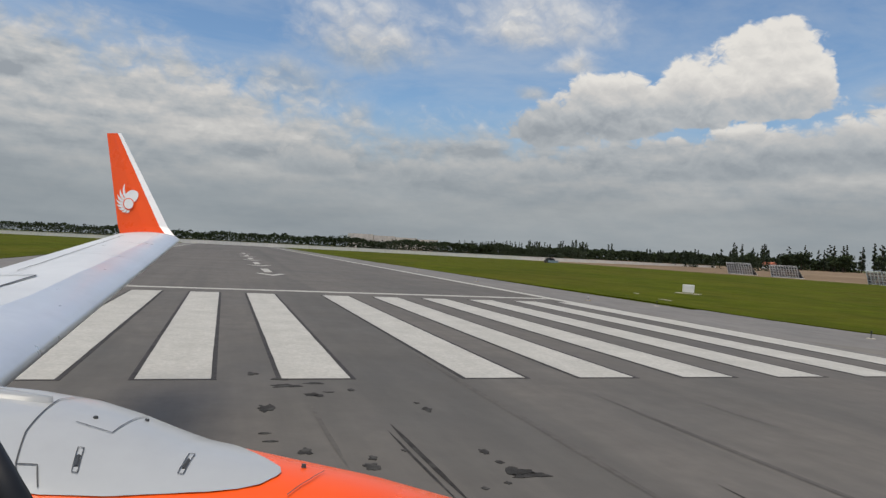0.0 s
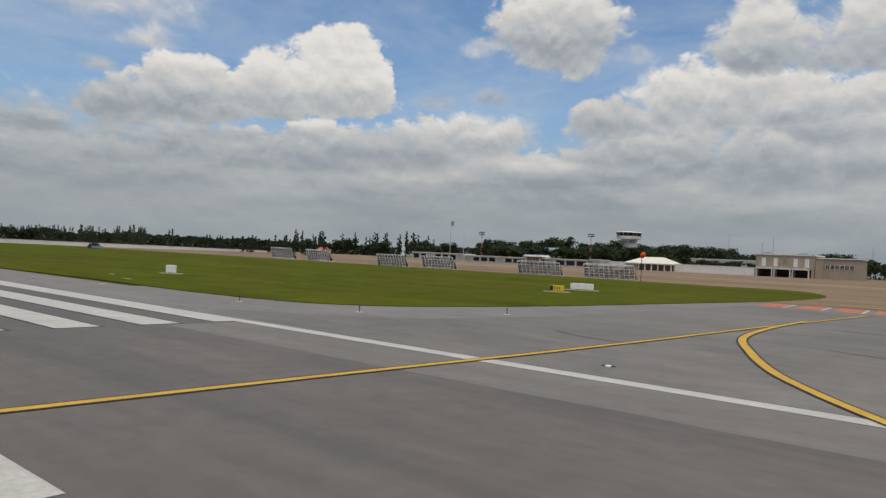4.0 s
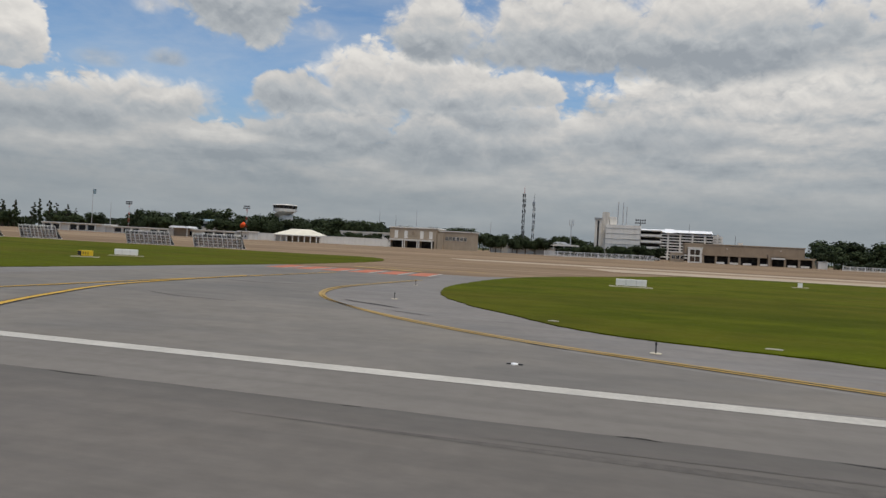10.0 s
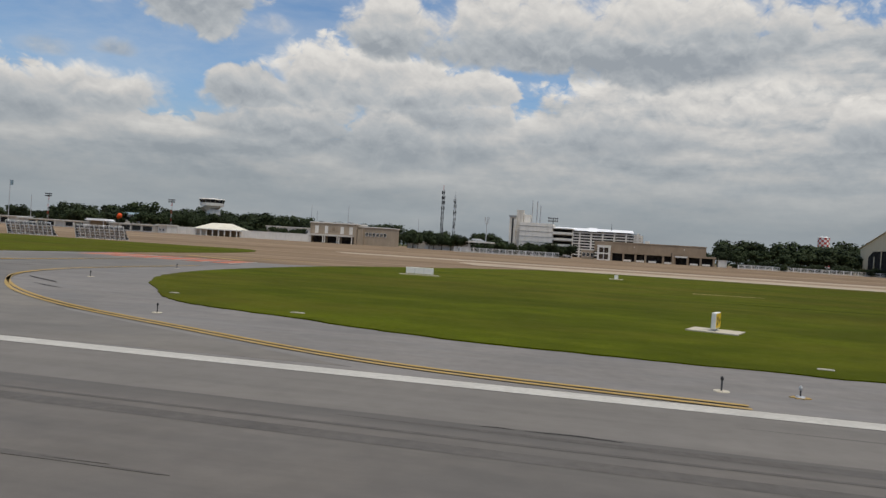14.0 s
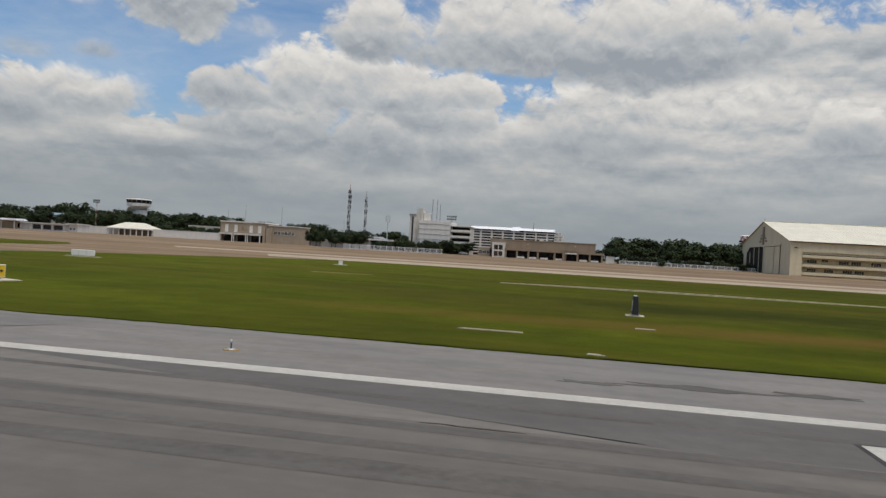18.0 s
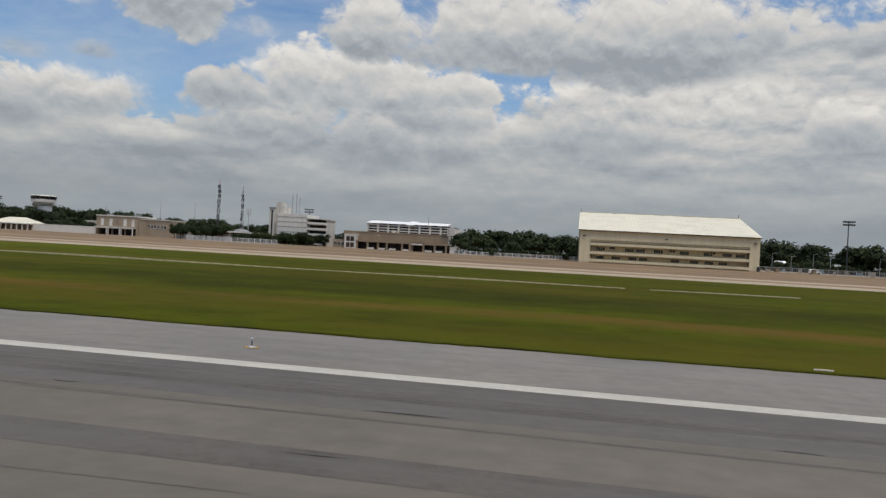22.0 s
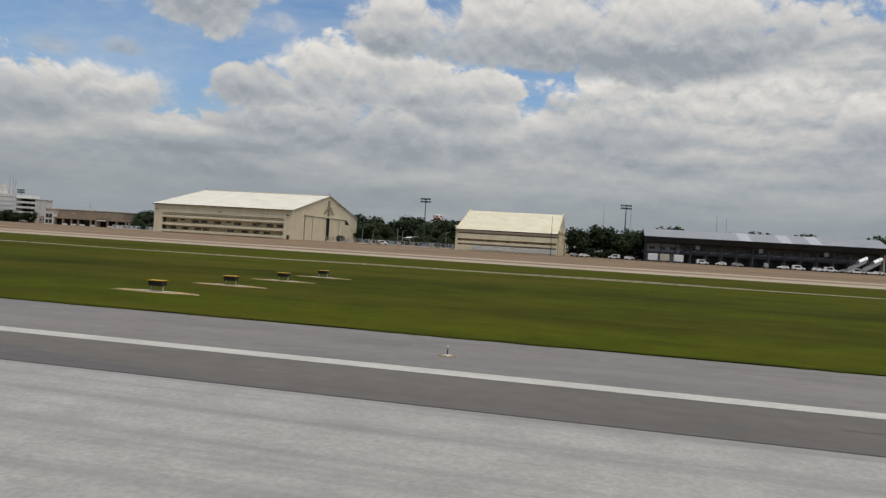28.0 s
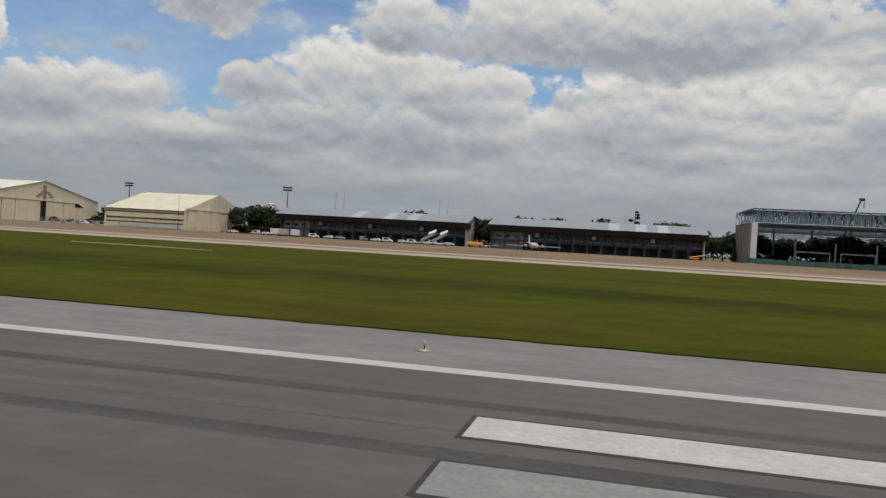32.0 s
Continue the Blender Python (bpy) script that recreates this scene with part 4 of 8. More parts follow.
# dark cracks and patched spots on the taxiway
for path, w in (([(51.94, 35.72), (53.21, 34.79), (54.77, 33.87), (56.21, 32.92)], 0.16), ([(55.62, 31.87), (57.25, 30.99), (58.86, 30.21)], 0.10), ([(39.16, 44.58), (42.63, 44.01), (45.91, 45.52)], 0.5), ([(42.35, 32.22), (45.21, 30.75), (49.26, 30.27)], 0.35), ([(32.22, 27.4), (34.59, 25.9), (37.85, 25.49)], 0.4)):
    stripe_line("crack_seal", path, w, 0.0295, SMEAR if w > 0.3 else RUBBER, "dark sealed crack on the taxiway", 0.0)
paint("dark_patch", [(54.59, 75.84), (56.15, 74.67), (58.36, 75.02), (59.02, 76.6), (56.94, 77.39), (55.04, 77.09)], 0.034, RUBBER, "small black patch at the taxiway's edge", "stain")

# damp hollows in the grass, with broken edges
for hx, hy, ha, hb in ((99.59, 92.18, 13, 1.5), (213.48, 90.92, 8, 1.6), (184.54, 58.77, 34, 1.3), (149.36, 48.54, 22, 1.0), (113.19, 58.69, 16, 1.1), (244.47, 55.99, 26, 1.1), (306.56, 63.69, 30, 1.2), (-44.22, 85.28, 18, 1.4), (-15.33, 99.54, 12, 1.2)):
    pts = []
    for i in range(90):
        an = i * 2 * math.pi / 90
        r = max(0.12, 1 + 0.9 * noise.noise((math.cos(an) * 3.1 + hx, math.sin(an) * 2.0, hy)) + 0.5 * noise.noise((math.cos(an) * 11 + hx, math.sin(an) * 9, hy)))
        pts.append((hx + ha * r * math.cos(an), hy + hb * r * math.sin(an)))
    paint("grass_hollow", pts, 0.066, HOLLOW, "darker damp hollow in the mown grass", "grass")

# dark stains on the shoulder
for k, (sx_, sy_, sa, sb) in enumerate(((133.79, 17.95, 0.9, 0.16), (123.67, 18.99, 1.6, 0.35), (126.53, 19.51, 1.0, 0.25), (120.99, 18.54, 0.7, 0.2), (230.79, 19.85, 1.2, 0.14), (236.29, 19.29, 2.2, 0.10), (410.08, 20.27, 1.5, 0.16), (415.2, 18.31, 1.2, 0.12), (405.75, 21.06, 2.0, 0.12), (132.98, 15.48, 1.0, 0.5))):
    pts = []
    for i in range(30):
        an = i * 2 * math.pi / 30
        r = max(0.2, 1 + 0.9 * noise.noise((math.cos(an) * 2.2 + sx_, math.sin(an) * 2.2, k * 1.3)) + 0.4 * noise.noise((math.cos(an) * 7 + sx_, math.sin(an) * 7, k)))
        pts.append((sx_ + sa * r * math.cos(an), sy_ + sb * r * math.sin(an)))
    paint("oil_stain", pts, 0.0455 if sy_ < 15.6 else 0.0285, SMEAR, "dark worn stain on the asphalt", "stain")

# ---------- hangars ----------
def ribbed(x0, x1, n, rib, height, line):
    """One roof skin with n raised ribs; line: its (y, z) from the eave up."""
    bm = bmesh.new()
    pitch, prev = (x1 - x0) / n, None
    steps = [(x0, 0.0)]
    for k in range(1, n + 1):
        x = x0 + pitch * k
        steps += [(x - rib, 0.0), (x - rib * 0.8, height), (x - rib * 0.2, height), (x, 0.0)]
    for x, up in steps:
        column = [bm.verts.new((x, y, z + up)) for y, z in line]
        if prev:
            for i in range(len(line) - 1):
                bm.faces.new((prev[i], column[i], column[i + 1], prev[i + 1]))
        prev = column
    return bm


def windows_row(parent, xs, y, z0, z1, w, glass=DARKGLASS, frame_mat=CREAM, panes=3, depth=0.10, recess=0.0):
    """Windows set in a wall that faces -y: each a frame with panes."""
    fr = bmesh.new()
    t = 0.09
    box(fr, 0, w, -depth, 0.02, 0, t), box(fr, 0, w, -depth, 0.02, z1 - z0 - t, z1 - z0)
    for k in range(panes + 1):
        q = k * (w - t) / panes
        box(fr, q, q + t, -depth + 0.01, 0.02, t, z1 - z0 - t)
    fme = mesh_of("window", fr, frame_mat)
    gl = mesh_of("pane", bx(0.04, w - 0.04, -0.035, 0.015, 0.04, z1 - z0 - 0.04), glass)
    for x in xs:
        win = again("window", fme, parent, x, y - 0.004, z0)
        again("pane", gl, win)


def hangar_big():
    h = thing("hangar", "large cream metal aircraft hangar with pale ridged roof and balconies", "hangar", 184.4, 243.7, RISE, "hangars on the apron", size=0.892)
    L, W, E, R = 63.2, 79.0, 12.2, 20.9
    # front wall with a long recess, piers at both ends
    part("wall", box(box(box(bx(0, 4.0, 0, 0.8, 0, E), L - 3.4, L, 0, 0.8, 0, E), 4.0, L - 3.4, 0, 0.8, 8.5, E), 4.0, L - 3.4, 0.75, 0.8, 0, 0.6), CREAM, h)
    # The recess shade is put into this wall's colour.
    part("recess_wall", bx(4.0, L - 3.4, 2.6, 3.0, 0, 8.5), CREAMDARK, h, "cream wall behind the galleries, coloured darker for its shade")
    part("wall", bx(0, L, W - 0.8, W, 0, E), CREAM, h)
    for z in (0.5, 3.35, 6.6):
        part("gallery", box(bx(4.02, L - 3.42, -0.25, 2.6, z - 0.18, z), 4.02, L - 3.42, -0.28, -0.16, z, z + 0.85), CREAM, h, "long cream gallery parapet")
    # Soffit shade comes from the darker cream.
    part("gallery", bx(4.02, L - 3.42, 0.3, 2.6, 7.75, 8.45), CREAMDARK, h, "soffit of the top gallery, coloured darker for its shade")
    xs1 = (6.2, 16.6, 20.6, 27.0, 36.2, 44.5, 51.0, 55.6)
    windows_row(h, xs1, 2.58, 4.55, 5.95, 3.3, DARKGLASS, CREAM, 4)
    windows_row(h, (6.2, 12.0, 18.0, 21.8, 33.2, 39.8, 45.0, 49.8), 2.58, 1.5, 2.75, 3.1, DARKGLASS, CREAM, 4)
    windows_row(h, (11.0, 32.5, 46.5), 2.56, 5.2, 6.2, 2.2, BROWNGLASS, CREAM, 2)
    for x in (7.6, 14.2, 24.4, 30.6, 42.0, 48.4, 54.2):
        part("air_conditioner", box(bx(x, x + 0.9, 1.75, 2.58, 3.55, 4.2), x + 0.1, x + 0.8, 1.70, 1.76, 3.62, 4.12), WHITEBAR, h, "white outdoor air conditioner unit")
    # roof: two slopes of long ribbed sheets
    for e in (-0.7, W + 0.7):
        part("roof", ribbed(-0.6, L + 0.6, 42, 0.12, 0.04, [(e, E - 0.15), (W / 2, R)]), CREAMROOF, h, "pale ribbed metal roof slope")
    part("ridge_cap", bx(-0.6, L + 0.6, W / 2 - 0.4, W / 2 + 0.4, R + 0.02, R + 0.22), CREAMROOF, h)
    part("gutter", bx(-0.6, L + 0.6, -0.95, -0.66, E - 0.42, E - 0.12), DARKFASCIA, h, "dark gutter under the eave")
    # gable ends with doors
    for x, s in ((0.0, -1), (L, 1)):
        pts = [(0.01, -0.02), (W - 0.01, -0.02), (W - 0.01, E), (W / 2, R - 0.03), (0.01, E)]
        bm = bmesh.new()
        profile_x(bm, pts, x - 0.35 if s > 0 else x - 0.02, x + 0.02 if s > 0 else x + 0.35)
        part("gable", bm, CREAM, h)
        d0, d1 = 13.0, W - 10.0
        # Dark sheet on the gable, painted as the shaded inside of the hangar.
        part("doorway", profile_x(bmesh.new(), [(d0, 0), (d1, 0), (d1, 8.2), (d1 - 5.5, 10.6), (d0, 10.6)], x + s * 0.02 - 0.06, x + s * 0.02 + 0.06), INSIDESHADE, h, "dark sheet painted as the shaded gap of the hangar doors")
        n = 7
        w = (d1 - d0) / n
        for k in range(n):
            a = d0 + k * w
            z1 = 10.4 if k < n - 1 else 8.4
            if s < 0 and k >= 3:
                w_leaf = 1.3
            elif k == 3:
                a, w_leaf = a + 0.45 * w, 0.55 * w
            else:
                w_leaf = w
            off = x + s * (0.14 + 0.10 * (k % 2))
            leafm = box(bx(min(off, off + s * 0.12), max(off, off + s * 0.12), a + 0.05, a + w_leaf - 0.05, 0.05, z1), min(off, off + s * 0.2), max(off, off + s * 0.2), a + 0.05, a + 0.45, 0.05, z1)
            part("door_leaf", leafm, CREAM, h)
        part("door_lintel", bx(min(x, x + s * 0.55), max(x, x + s * 0.55), d0 - 1.0, d1 - 4.5, 10.6, 11.3), CREAM, h)
        for k, (a, z) in enumerate(((W / 2 - 5.5, 12.4), (W / 2 - 4.0, 13.6), (W / 2 - 2.2, 14.8), (W / 2 + 1.2, 14.8), (W / 2 + 2.6, 13.6), (W / 2 + 3.8, 12.4))):
            part("relief_block", bx(min(x, x + s * 0.3), max(x, x + s * 0.3), a, a + 2.4, z, z + 0.8), TANWALL, h)
        part("relief_block", bx(min(x, x + s * 0.45), max(x, x + s * 0.45), W / 2 - 1.0, W / 2 + 1.0, 11.4, 18.6), BROWNWALL, h)
        part("roof_pole", bar(bmesh.new(), (x, W / 2, R), (x, W / 2, R + 1.6), 0.10, 0.05), DARKMETAL, h)
    for x in (1.6, 31.0, L - 1.6):
        part("flood_lamp", bar(bar(bmesh.new(), (x - 0.5, -0.45, 9.9), (x + 0.5, -0.45, 9.9), 0.22), (x, 0, 9.9), (x, -0.4, 9.9), 0.07), DARKMETAL, h)
    part("drum", bar(bmesh.new(), (L - 0.6, -1.4, 0), (L - 0.6, -1.4, 1.7), 0.55, 0.55, 12), DARKMETAL, h)


def hangar_small():
    h = thing("hangar", "smaller cream hangar with yellowish roof and a stepped tower front", "hangar", 302.7, 242, RISE, "hangars on the apron", size=0.898)
    L, W, E, R = 38.0, 54.0, 8.4, 16.6
    part("wall", box(box(bx(0, 0.6, 0.01, W - 0.7, 0, E - 0.05), 0, L, W - 0.6, W, 0, E), 0.6, L, 0, 0.5, 0, 0.5), CREAM, h)
    # Shade behind the parapets is part of this wall's colour.
    part("recess_wall", bx(0.6, L, 1.8, 2.2, 0, 7.6), CREAMDARK, h, "cream wall behind the gallery, coloured darker for its shade")
    part("gallery", bx(0.6, L, -0.35, 0.1, 4.6, 6.5), CREAM, h, "deep cream gallery parapet")
    part("gallery", bx(0.6, L, -0.12, 0.15, 2.75, 3.75), CREAM, h, "cream middle parapet")
    part("gallery", bx(0.6, 6.2, -0.05, 0.15, 0.5, 2.2), CREAM, h)
    for k in range(4):
        part("louvre", bx(6.3, L, -0.22 + 0.02 * k, 0.1, 0.55 + 0.43 * k, 0.88 + 0.43 * k), STUCCO, h, "white louvre board")
    part("gallery_floor", bx(0.6, L, 0.1, 1.8, 4.45, 4.6), CREAM, h)
    windows_row(h, (11.5, 18.5, 25.5, 32.0), 1.78, 3.75, 4.4, 1.6, BROWNGLASS, CREAM, 2)
    # Flat dark sheet for the shade in the doorway.
    part("doorway", bx(5.2, 6.2, 1.70, 1.79, 0.05, 2.2), INSIDESHADE, h)
    # Brown strip that puts the eave's shade onto the wall as colour.
    part("cornice", bx(-0.3, L + 0.3, -0.5, 0.0, 6.9, 7.8), BROWNWALL, h, "brown strip painted for the shade under the eave")
    for e in (-0.6, W + 0.6):
        part("roof", ribbed(-0.4, L + 0.4, 30, 0.10, 0.035, [(e, E - 0.3), (W / 2, R)]), YELLOWROOF, h, "pale yellow ribbed metal roof slope")
    # both ends: tall flat door leaves under a pointed, slatted gable head
    for x, sd in ((0.0, -1), (L, 1)):
        def span(a, b):
            return (min(x + sd * a, x + sd * b), max(x + sd * a, x + sd * b))
        part("gable", profile_x(bmesh.new(), [(0, 0), (W, 0), (W, E), (W / 2 + 8, R - 2.2), (W / 2, R + 0.4), (W / 2 - 8, R - 2.2), (0, E)], *span(-0.05, 0.35)), CREAM, h)
        n = 8
        for k in range(n):
            a, w = 2.0 + (W - 4) * k / n, (W - 4) / n
            o0 = 0.5 + 0.18 * (k % 2)
            lo, hi = span(o0, o0 + 0.16)
            lo2, hi2 = span(o0 + 0.16, o0 + 0.3)
            part("door_leaf", box(bx(lo, hi, a + 0.06, a + w - 0.06, 0.05, 8.8), lo2, hi2, a + 0.06, a + 0.4, 0.05, 8.8), CREAM, h)
        for k in range(9):
            a = W / 2 - 7.2 + 1.6 * k
            top = R + 0.2 - abs(k - 4) * 1.05
            lo, hi = span(0.36, 0.48)
            part("gable_slat", bx(lo, hi, a + 0.15, a + 1.35, 9.7, max(10.3, top)), OLDWHITE if k % 2 else CREAMDARK, h)
        lo, hi = span(0.35, 1.0)
        part("door_head", bx(lo, hi, 1.0, W - 1.0, 8.85, 9.5), CREAM, h)
    part("roof_pole", bar(bmesh.new(), (L - 2.0, -0.8, 0), (L - 2.0, -0.8, 14.5), 0.12, 0.05), DARKMETAL, h)


hangar_big()
hangar_small()


# ---------- terminal sheds ----------
def shed(x, n_bays, L, seed, label, size=1.0):
    s = thing("terminal_shed", label, "terminal", x, 262, RISE, "long terminal sheds", size=size)
    D = 26.0
    part("wall", box(box(bx(0, L, 3.0, 3.4, 0, 7.4), 0, 0.5, 0.4, D, 0, 9.5), 0, L, D - 0.4, D, 0, 11.5), GREYWALL, s)
    part("end_wall", profile_x(bmesh.new(), [(-1.0, 0), (D, 0), (D, 12.6), (8, 12.6), (-3.4, 9.7), (-1.0, 7.0)], L - 0.5, L), RAWCONC, s, "pale concrete end wall")
    part("slab", bx(0, L, 0.6, 3.0, 3.55, 3.85), GREYWALL, s)
    part("fascia", profile_x(bmesh.new(), [(-3.2, 9.55), (-2.2, 7.5), (3.0, 7.3), (3.0, 9.7)], 0.0, L + 0.8), DARKFASCIA, s, "deep black roof fascia")
    r = random.Random(seed)
    n = int(L / 2.0)
    light = {int(n * q) + d for q in (0.58, 0.70, 0.42 if seed % 2 else 0.8) for d in (0, 1)}
    pitch, runs = (L + 1.8) / n, []
    for k in range(n):
        if runs and runs[-1][2] == (k in light):
            runs[-1][1] = k + 1
        else:
            runs.append([k, k + 1, k in light])
    for a, b, pale in runs:
        bm = ribbed(-0.8 + pitch * a, -0.8 + pitch * b, b - a, 0.08, 0.03, [(-3.4, 9.7), (9.0, 13.0), (D + 0.6, 11.6)])
        part("roof_light" if pale else "roof", bm, LIGHTROOF if pale else GREYROOF, s, "pale translucent roof strip" if pale else "")
    bay = L / n_bays
    col = mesh_of("column", bx(-0.22, 0.22, 0.5, 0.95, 0, 7.3), GREYWALL)
    # Dark sheets on the wall stand for shade inside the bays.
    void = mesh_of("bay_opening", bx(0.5, bay - 0.5, 2.90, 2.985, 0.05, 3.2), INSIDESHADE)
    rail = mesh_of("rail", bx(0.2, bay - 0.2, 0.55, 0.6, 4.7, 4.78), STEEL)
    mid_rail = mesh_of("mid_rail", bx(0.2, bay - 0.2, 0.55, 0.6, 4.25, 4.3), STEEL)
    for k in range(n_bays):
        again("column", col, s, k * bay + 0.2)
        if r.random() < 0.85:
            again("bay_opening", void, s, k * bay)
        again("rail", rail, s, k * bay)
        again("mid_rail", mid_rail, s, k * bay)
    windows_row(s, [k * bay + bay * 0.2 for k in range(n_bays)], 2.98, 4.6, 6.2, bay * 0.55, DARKGLASS, GREYWALL, 3)
    part("pale_bay", box(bx(0.4, 13.0, 2.86, 2.98, 3.9, 7.2), 0.4, 13.0, 2.86, 2.98, 0, 3.5), GREYROOF, s, "paler grey end bay")
    for k in range(3):
        part("bay_window", bx(1.6 + 3.8 * k, 3.8 + 3.8 * k, 2.80, 2.87, 4.9, 5.9), DARKGLASS, s)
    for k in range(3):
        q = L * (0.22 + 0.27 * k)
        part("hanging_sign", bx(q, q + 1.5, -0.3, -0.2, 5.6, 7.2), GREYROOF, s)


shed(366.4, 15, 84, 1, "long grey two-storey shed under a deep black fascia", size=0.9)
shed(450.9, 15, 83, 2, "long grey two-storey shed beside a small parked aircraft", size=0.899)


# ---------- steel hall being built ----------
def steel_hall():
    s = thing("steel_hall", "half-built steel frame hall with blue-grey roof trusses", "building site", 538.5, 251.6, RISE, size=0.88)
    L, D = 110.0, 37.0
    for k in range(5):
        y = k * D / 5
        part("wall_panel", bx(0, 0.5, y + 0.15, y + D / 5 - 0.15, 0, 14.6), OLDWHITE, s)
    part("corner_column", bx(-0.2, 1.8, -1.2, 0.6, 0, 15.2), STUCCO, s)
    for k in range(10):
        part("wall_rib", bx(-0.45, -0.01, k * D / 10 + 0.3, k * D / 10 + 0.75, 0, 15.0), TANWALL, s)
    for k in range(1, 8):
        part("column", box(bx(k * 14.5, k * 14.5 + 0.7, D - 1.2, D - 0.4, 0, 15), k * 14.5 - 0.15, k * 14.5 + 0.85, D - 1.3, D - 0.3, 0, 0.6), BLUESTEEL, s)
        part("column", bx(k * 14.5 + 5, k * 14.5 + 5.45, D * 0.55, D * 0.55 + 0.5, 0, 9.5), STEEL, s)
    rnd = random.Random(3)
    for j in range(6):
        y = j * D / 5
        bm = bmesh.new()
        for z in (15.3, 20.2 - abs(j - 2.5) * 0.1):
            bar(bm, (0, y, z), (L, y, z), 0.24, 0.24, 4)
        n = 52
        for k in range(n):
            a, b_ = k * L / n, (k + 1) * L / n
            bar(bm, (a, y, 15.3), (b_, y, 20.2), 0.12, 0.12, 4) if k % 2 else bar(bm, (a, y, 20.2), (b_, y, 15.3), 0.12, 0.12, 4)
            bar(bm, (a, y, 15.3), (a, y, 20.2), 0.10, 0.10, 4)
        part("truss", bm, BLUESTEEL, s)
    bm = bmesh.new()
    for k in range(29):
        x = k * L / 28
        bar(bm, (x, -0.5, 20.3), (x, D + 0.5, 20.3), 0.16, 0.16, 4)
        bar(bm, (x, 0, 15.3), (x, D, 15.3), 0.14, 0.14, 4)
    part("purlins", bm, BLUESTEEL, s)
    bm = bmesh.new()
    for k in range(11):
        z = 10.7 + k * 0.42
        box(bm, 2.0, L, D - 1.0, D - 0.9, z, z + 0.2)
    for k in range(36):
        box(bm, 2 + k * 3, 2.12 + k * 3, D - 1.1, D - 0.85, 10.5, 15.3)
    part("louvre_band", bm, BLUESTEEL, s, "blue-grey louvred band under the truss")
    bm = bmesh.new()
    for k in range(110):
        if (k * 7) % 11 > 1:
            box(bm, 0.3 + k, 0.95 + k, 0.9, 0.96, 15.6, 20.1)
    for k in range(8):
        box(bm, 2.0, L, D * 0.5, D * 0.5 + 0.1, 12.4 + 0.38 * k, 12.58 + 0.38 * k)
    part("side_sheeting", bm, BLUESTEEL, s, "blue-grey sheeting between the truss bars")
    # Decking added over the full hall to block light from the inside.
    part("roof_sheet", bx(0.2, L, 0.4, D - 0.4, 20.55, 20.7), BLUESTEEL, s, "blue-grey roof decking added to keep the hall dark")
    for k in range(22):
        y = -3.2 + 0.3 * rnd.random()
        part("site_screen", box(bx(-2 + k * 5, 2.95 + k * 5, y, y + 0.06, 0.1, 1.9 + 0.3 * rnd.random()), -2 + k * 5, -1.9 + k * 5, y - 0.1, y + 0.1, 0, 2.2), GREENNET, s, "green netting screen on posts")
    for k in range(5):
        part("gantry", box(box(bx(20 + 16 * k, 20.3 + 16 * k, 20, 20.3, 0, 5.5), 32 + 16 * k, 32.3 + 16 * k, 20, 20.3, 0, 5.5), 20 + 16 * k, 32.3 + 16 * k, 19.9, 20.4, 5.3, 5.8), STEEL, s)
    c = thing("crane", "dark lattice crane boom raised behind the steel hall", "crane", 578.2, 284, RISE, size=0.823)
    part("boom", bar(bmesh.new(), (-8, 0, 3), (2, 0, 30), 0.55, 0.30, 4), DARKMETAL, c)
    part("boom_head", box(bx(1.2, 3.4, -0.4, 0.4, 29.6, 30.8), 3.0, 3.3, -0.1, 0.1, 26.5, 29.6), DARKMETAL, c)
    part("crane_body", box(box(bx(-12, -4, -1.6, 1.6, 1.0, 3.4), -12.5, -3.5, -1.9, 1.9, 0, 1.0), -8, -5.5, -1.2, 1.2, 3.4, 4.6), YELLOW, c)


steel_hall()


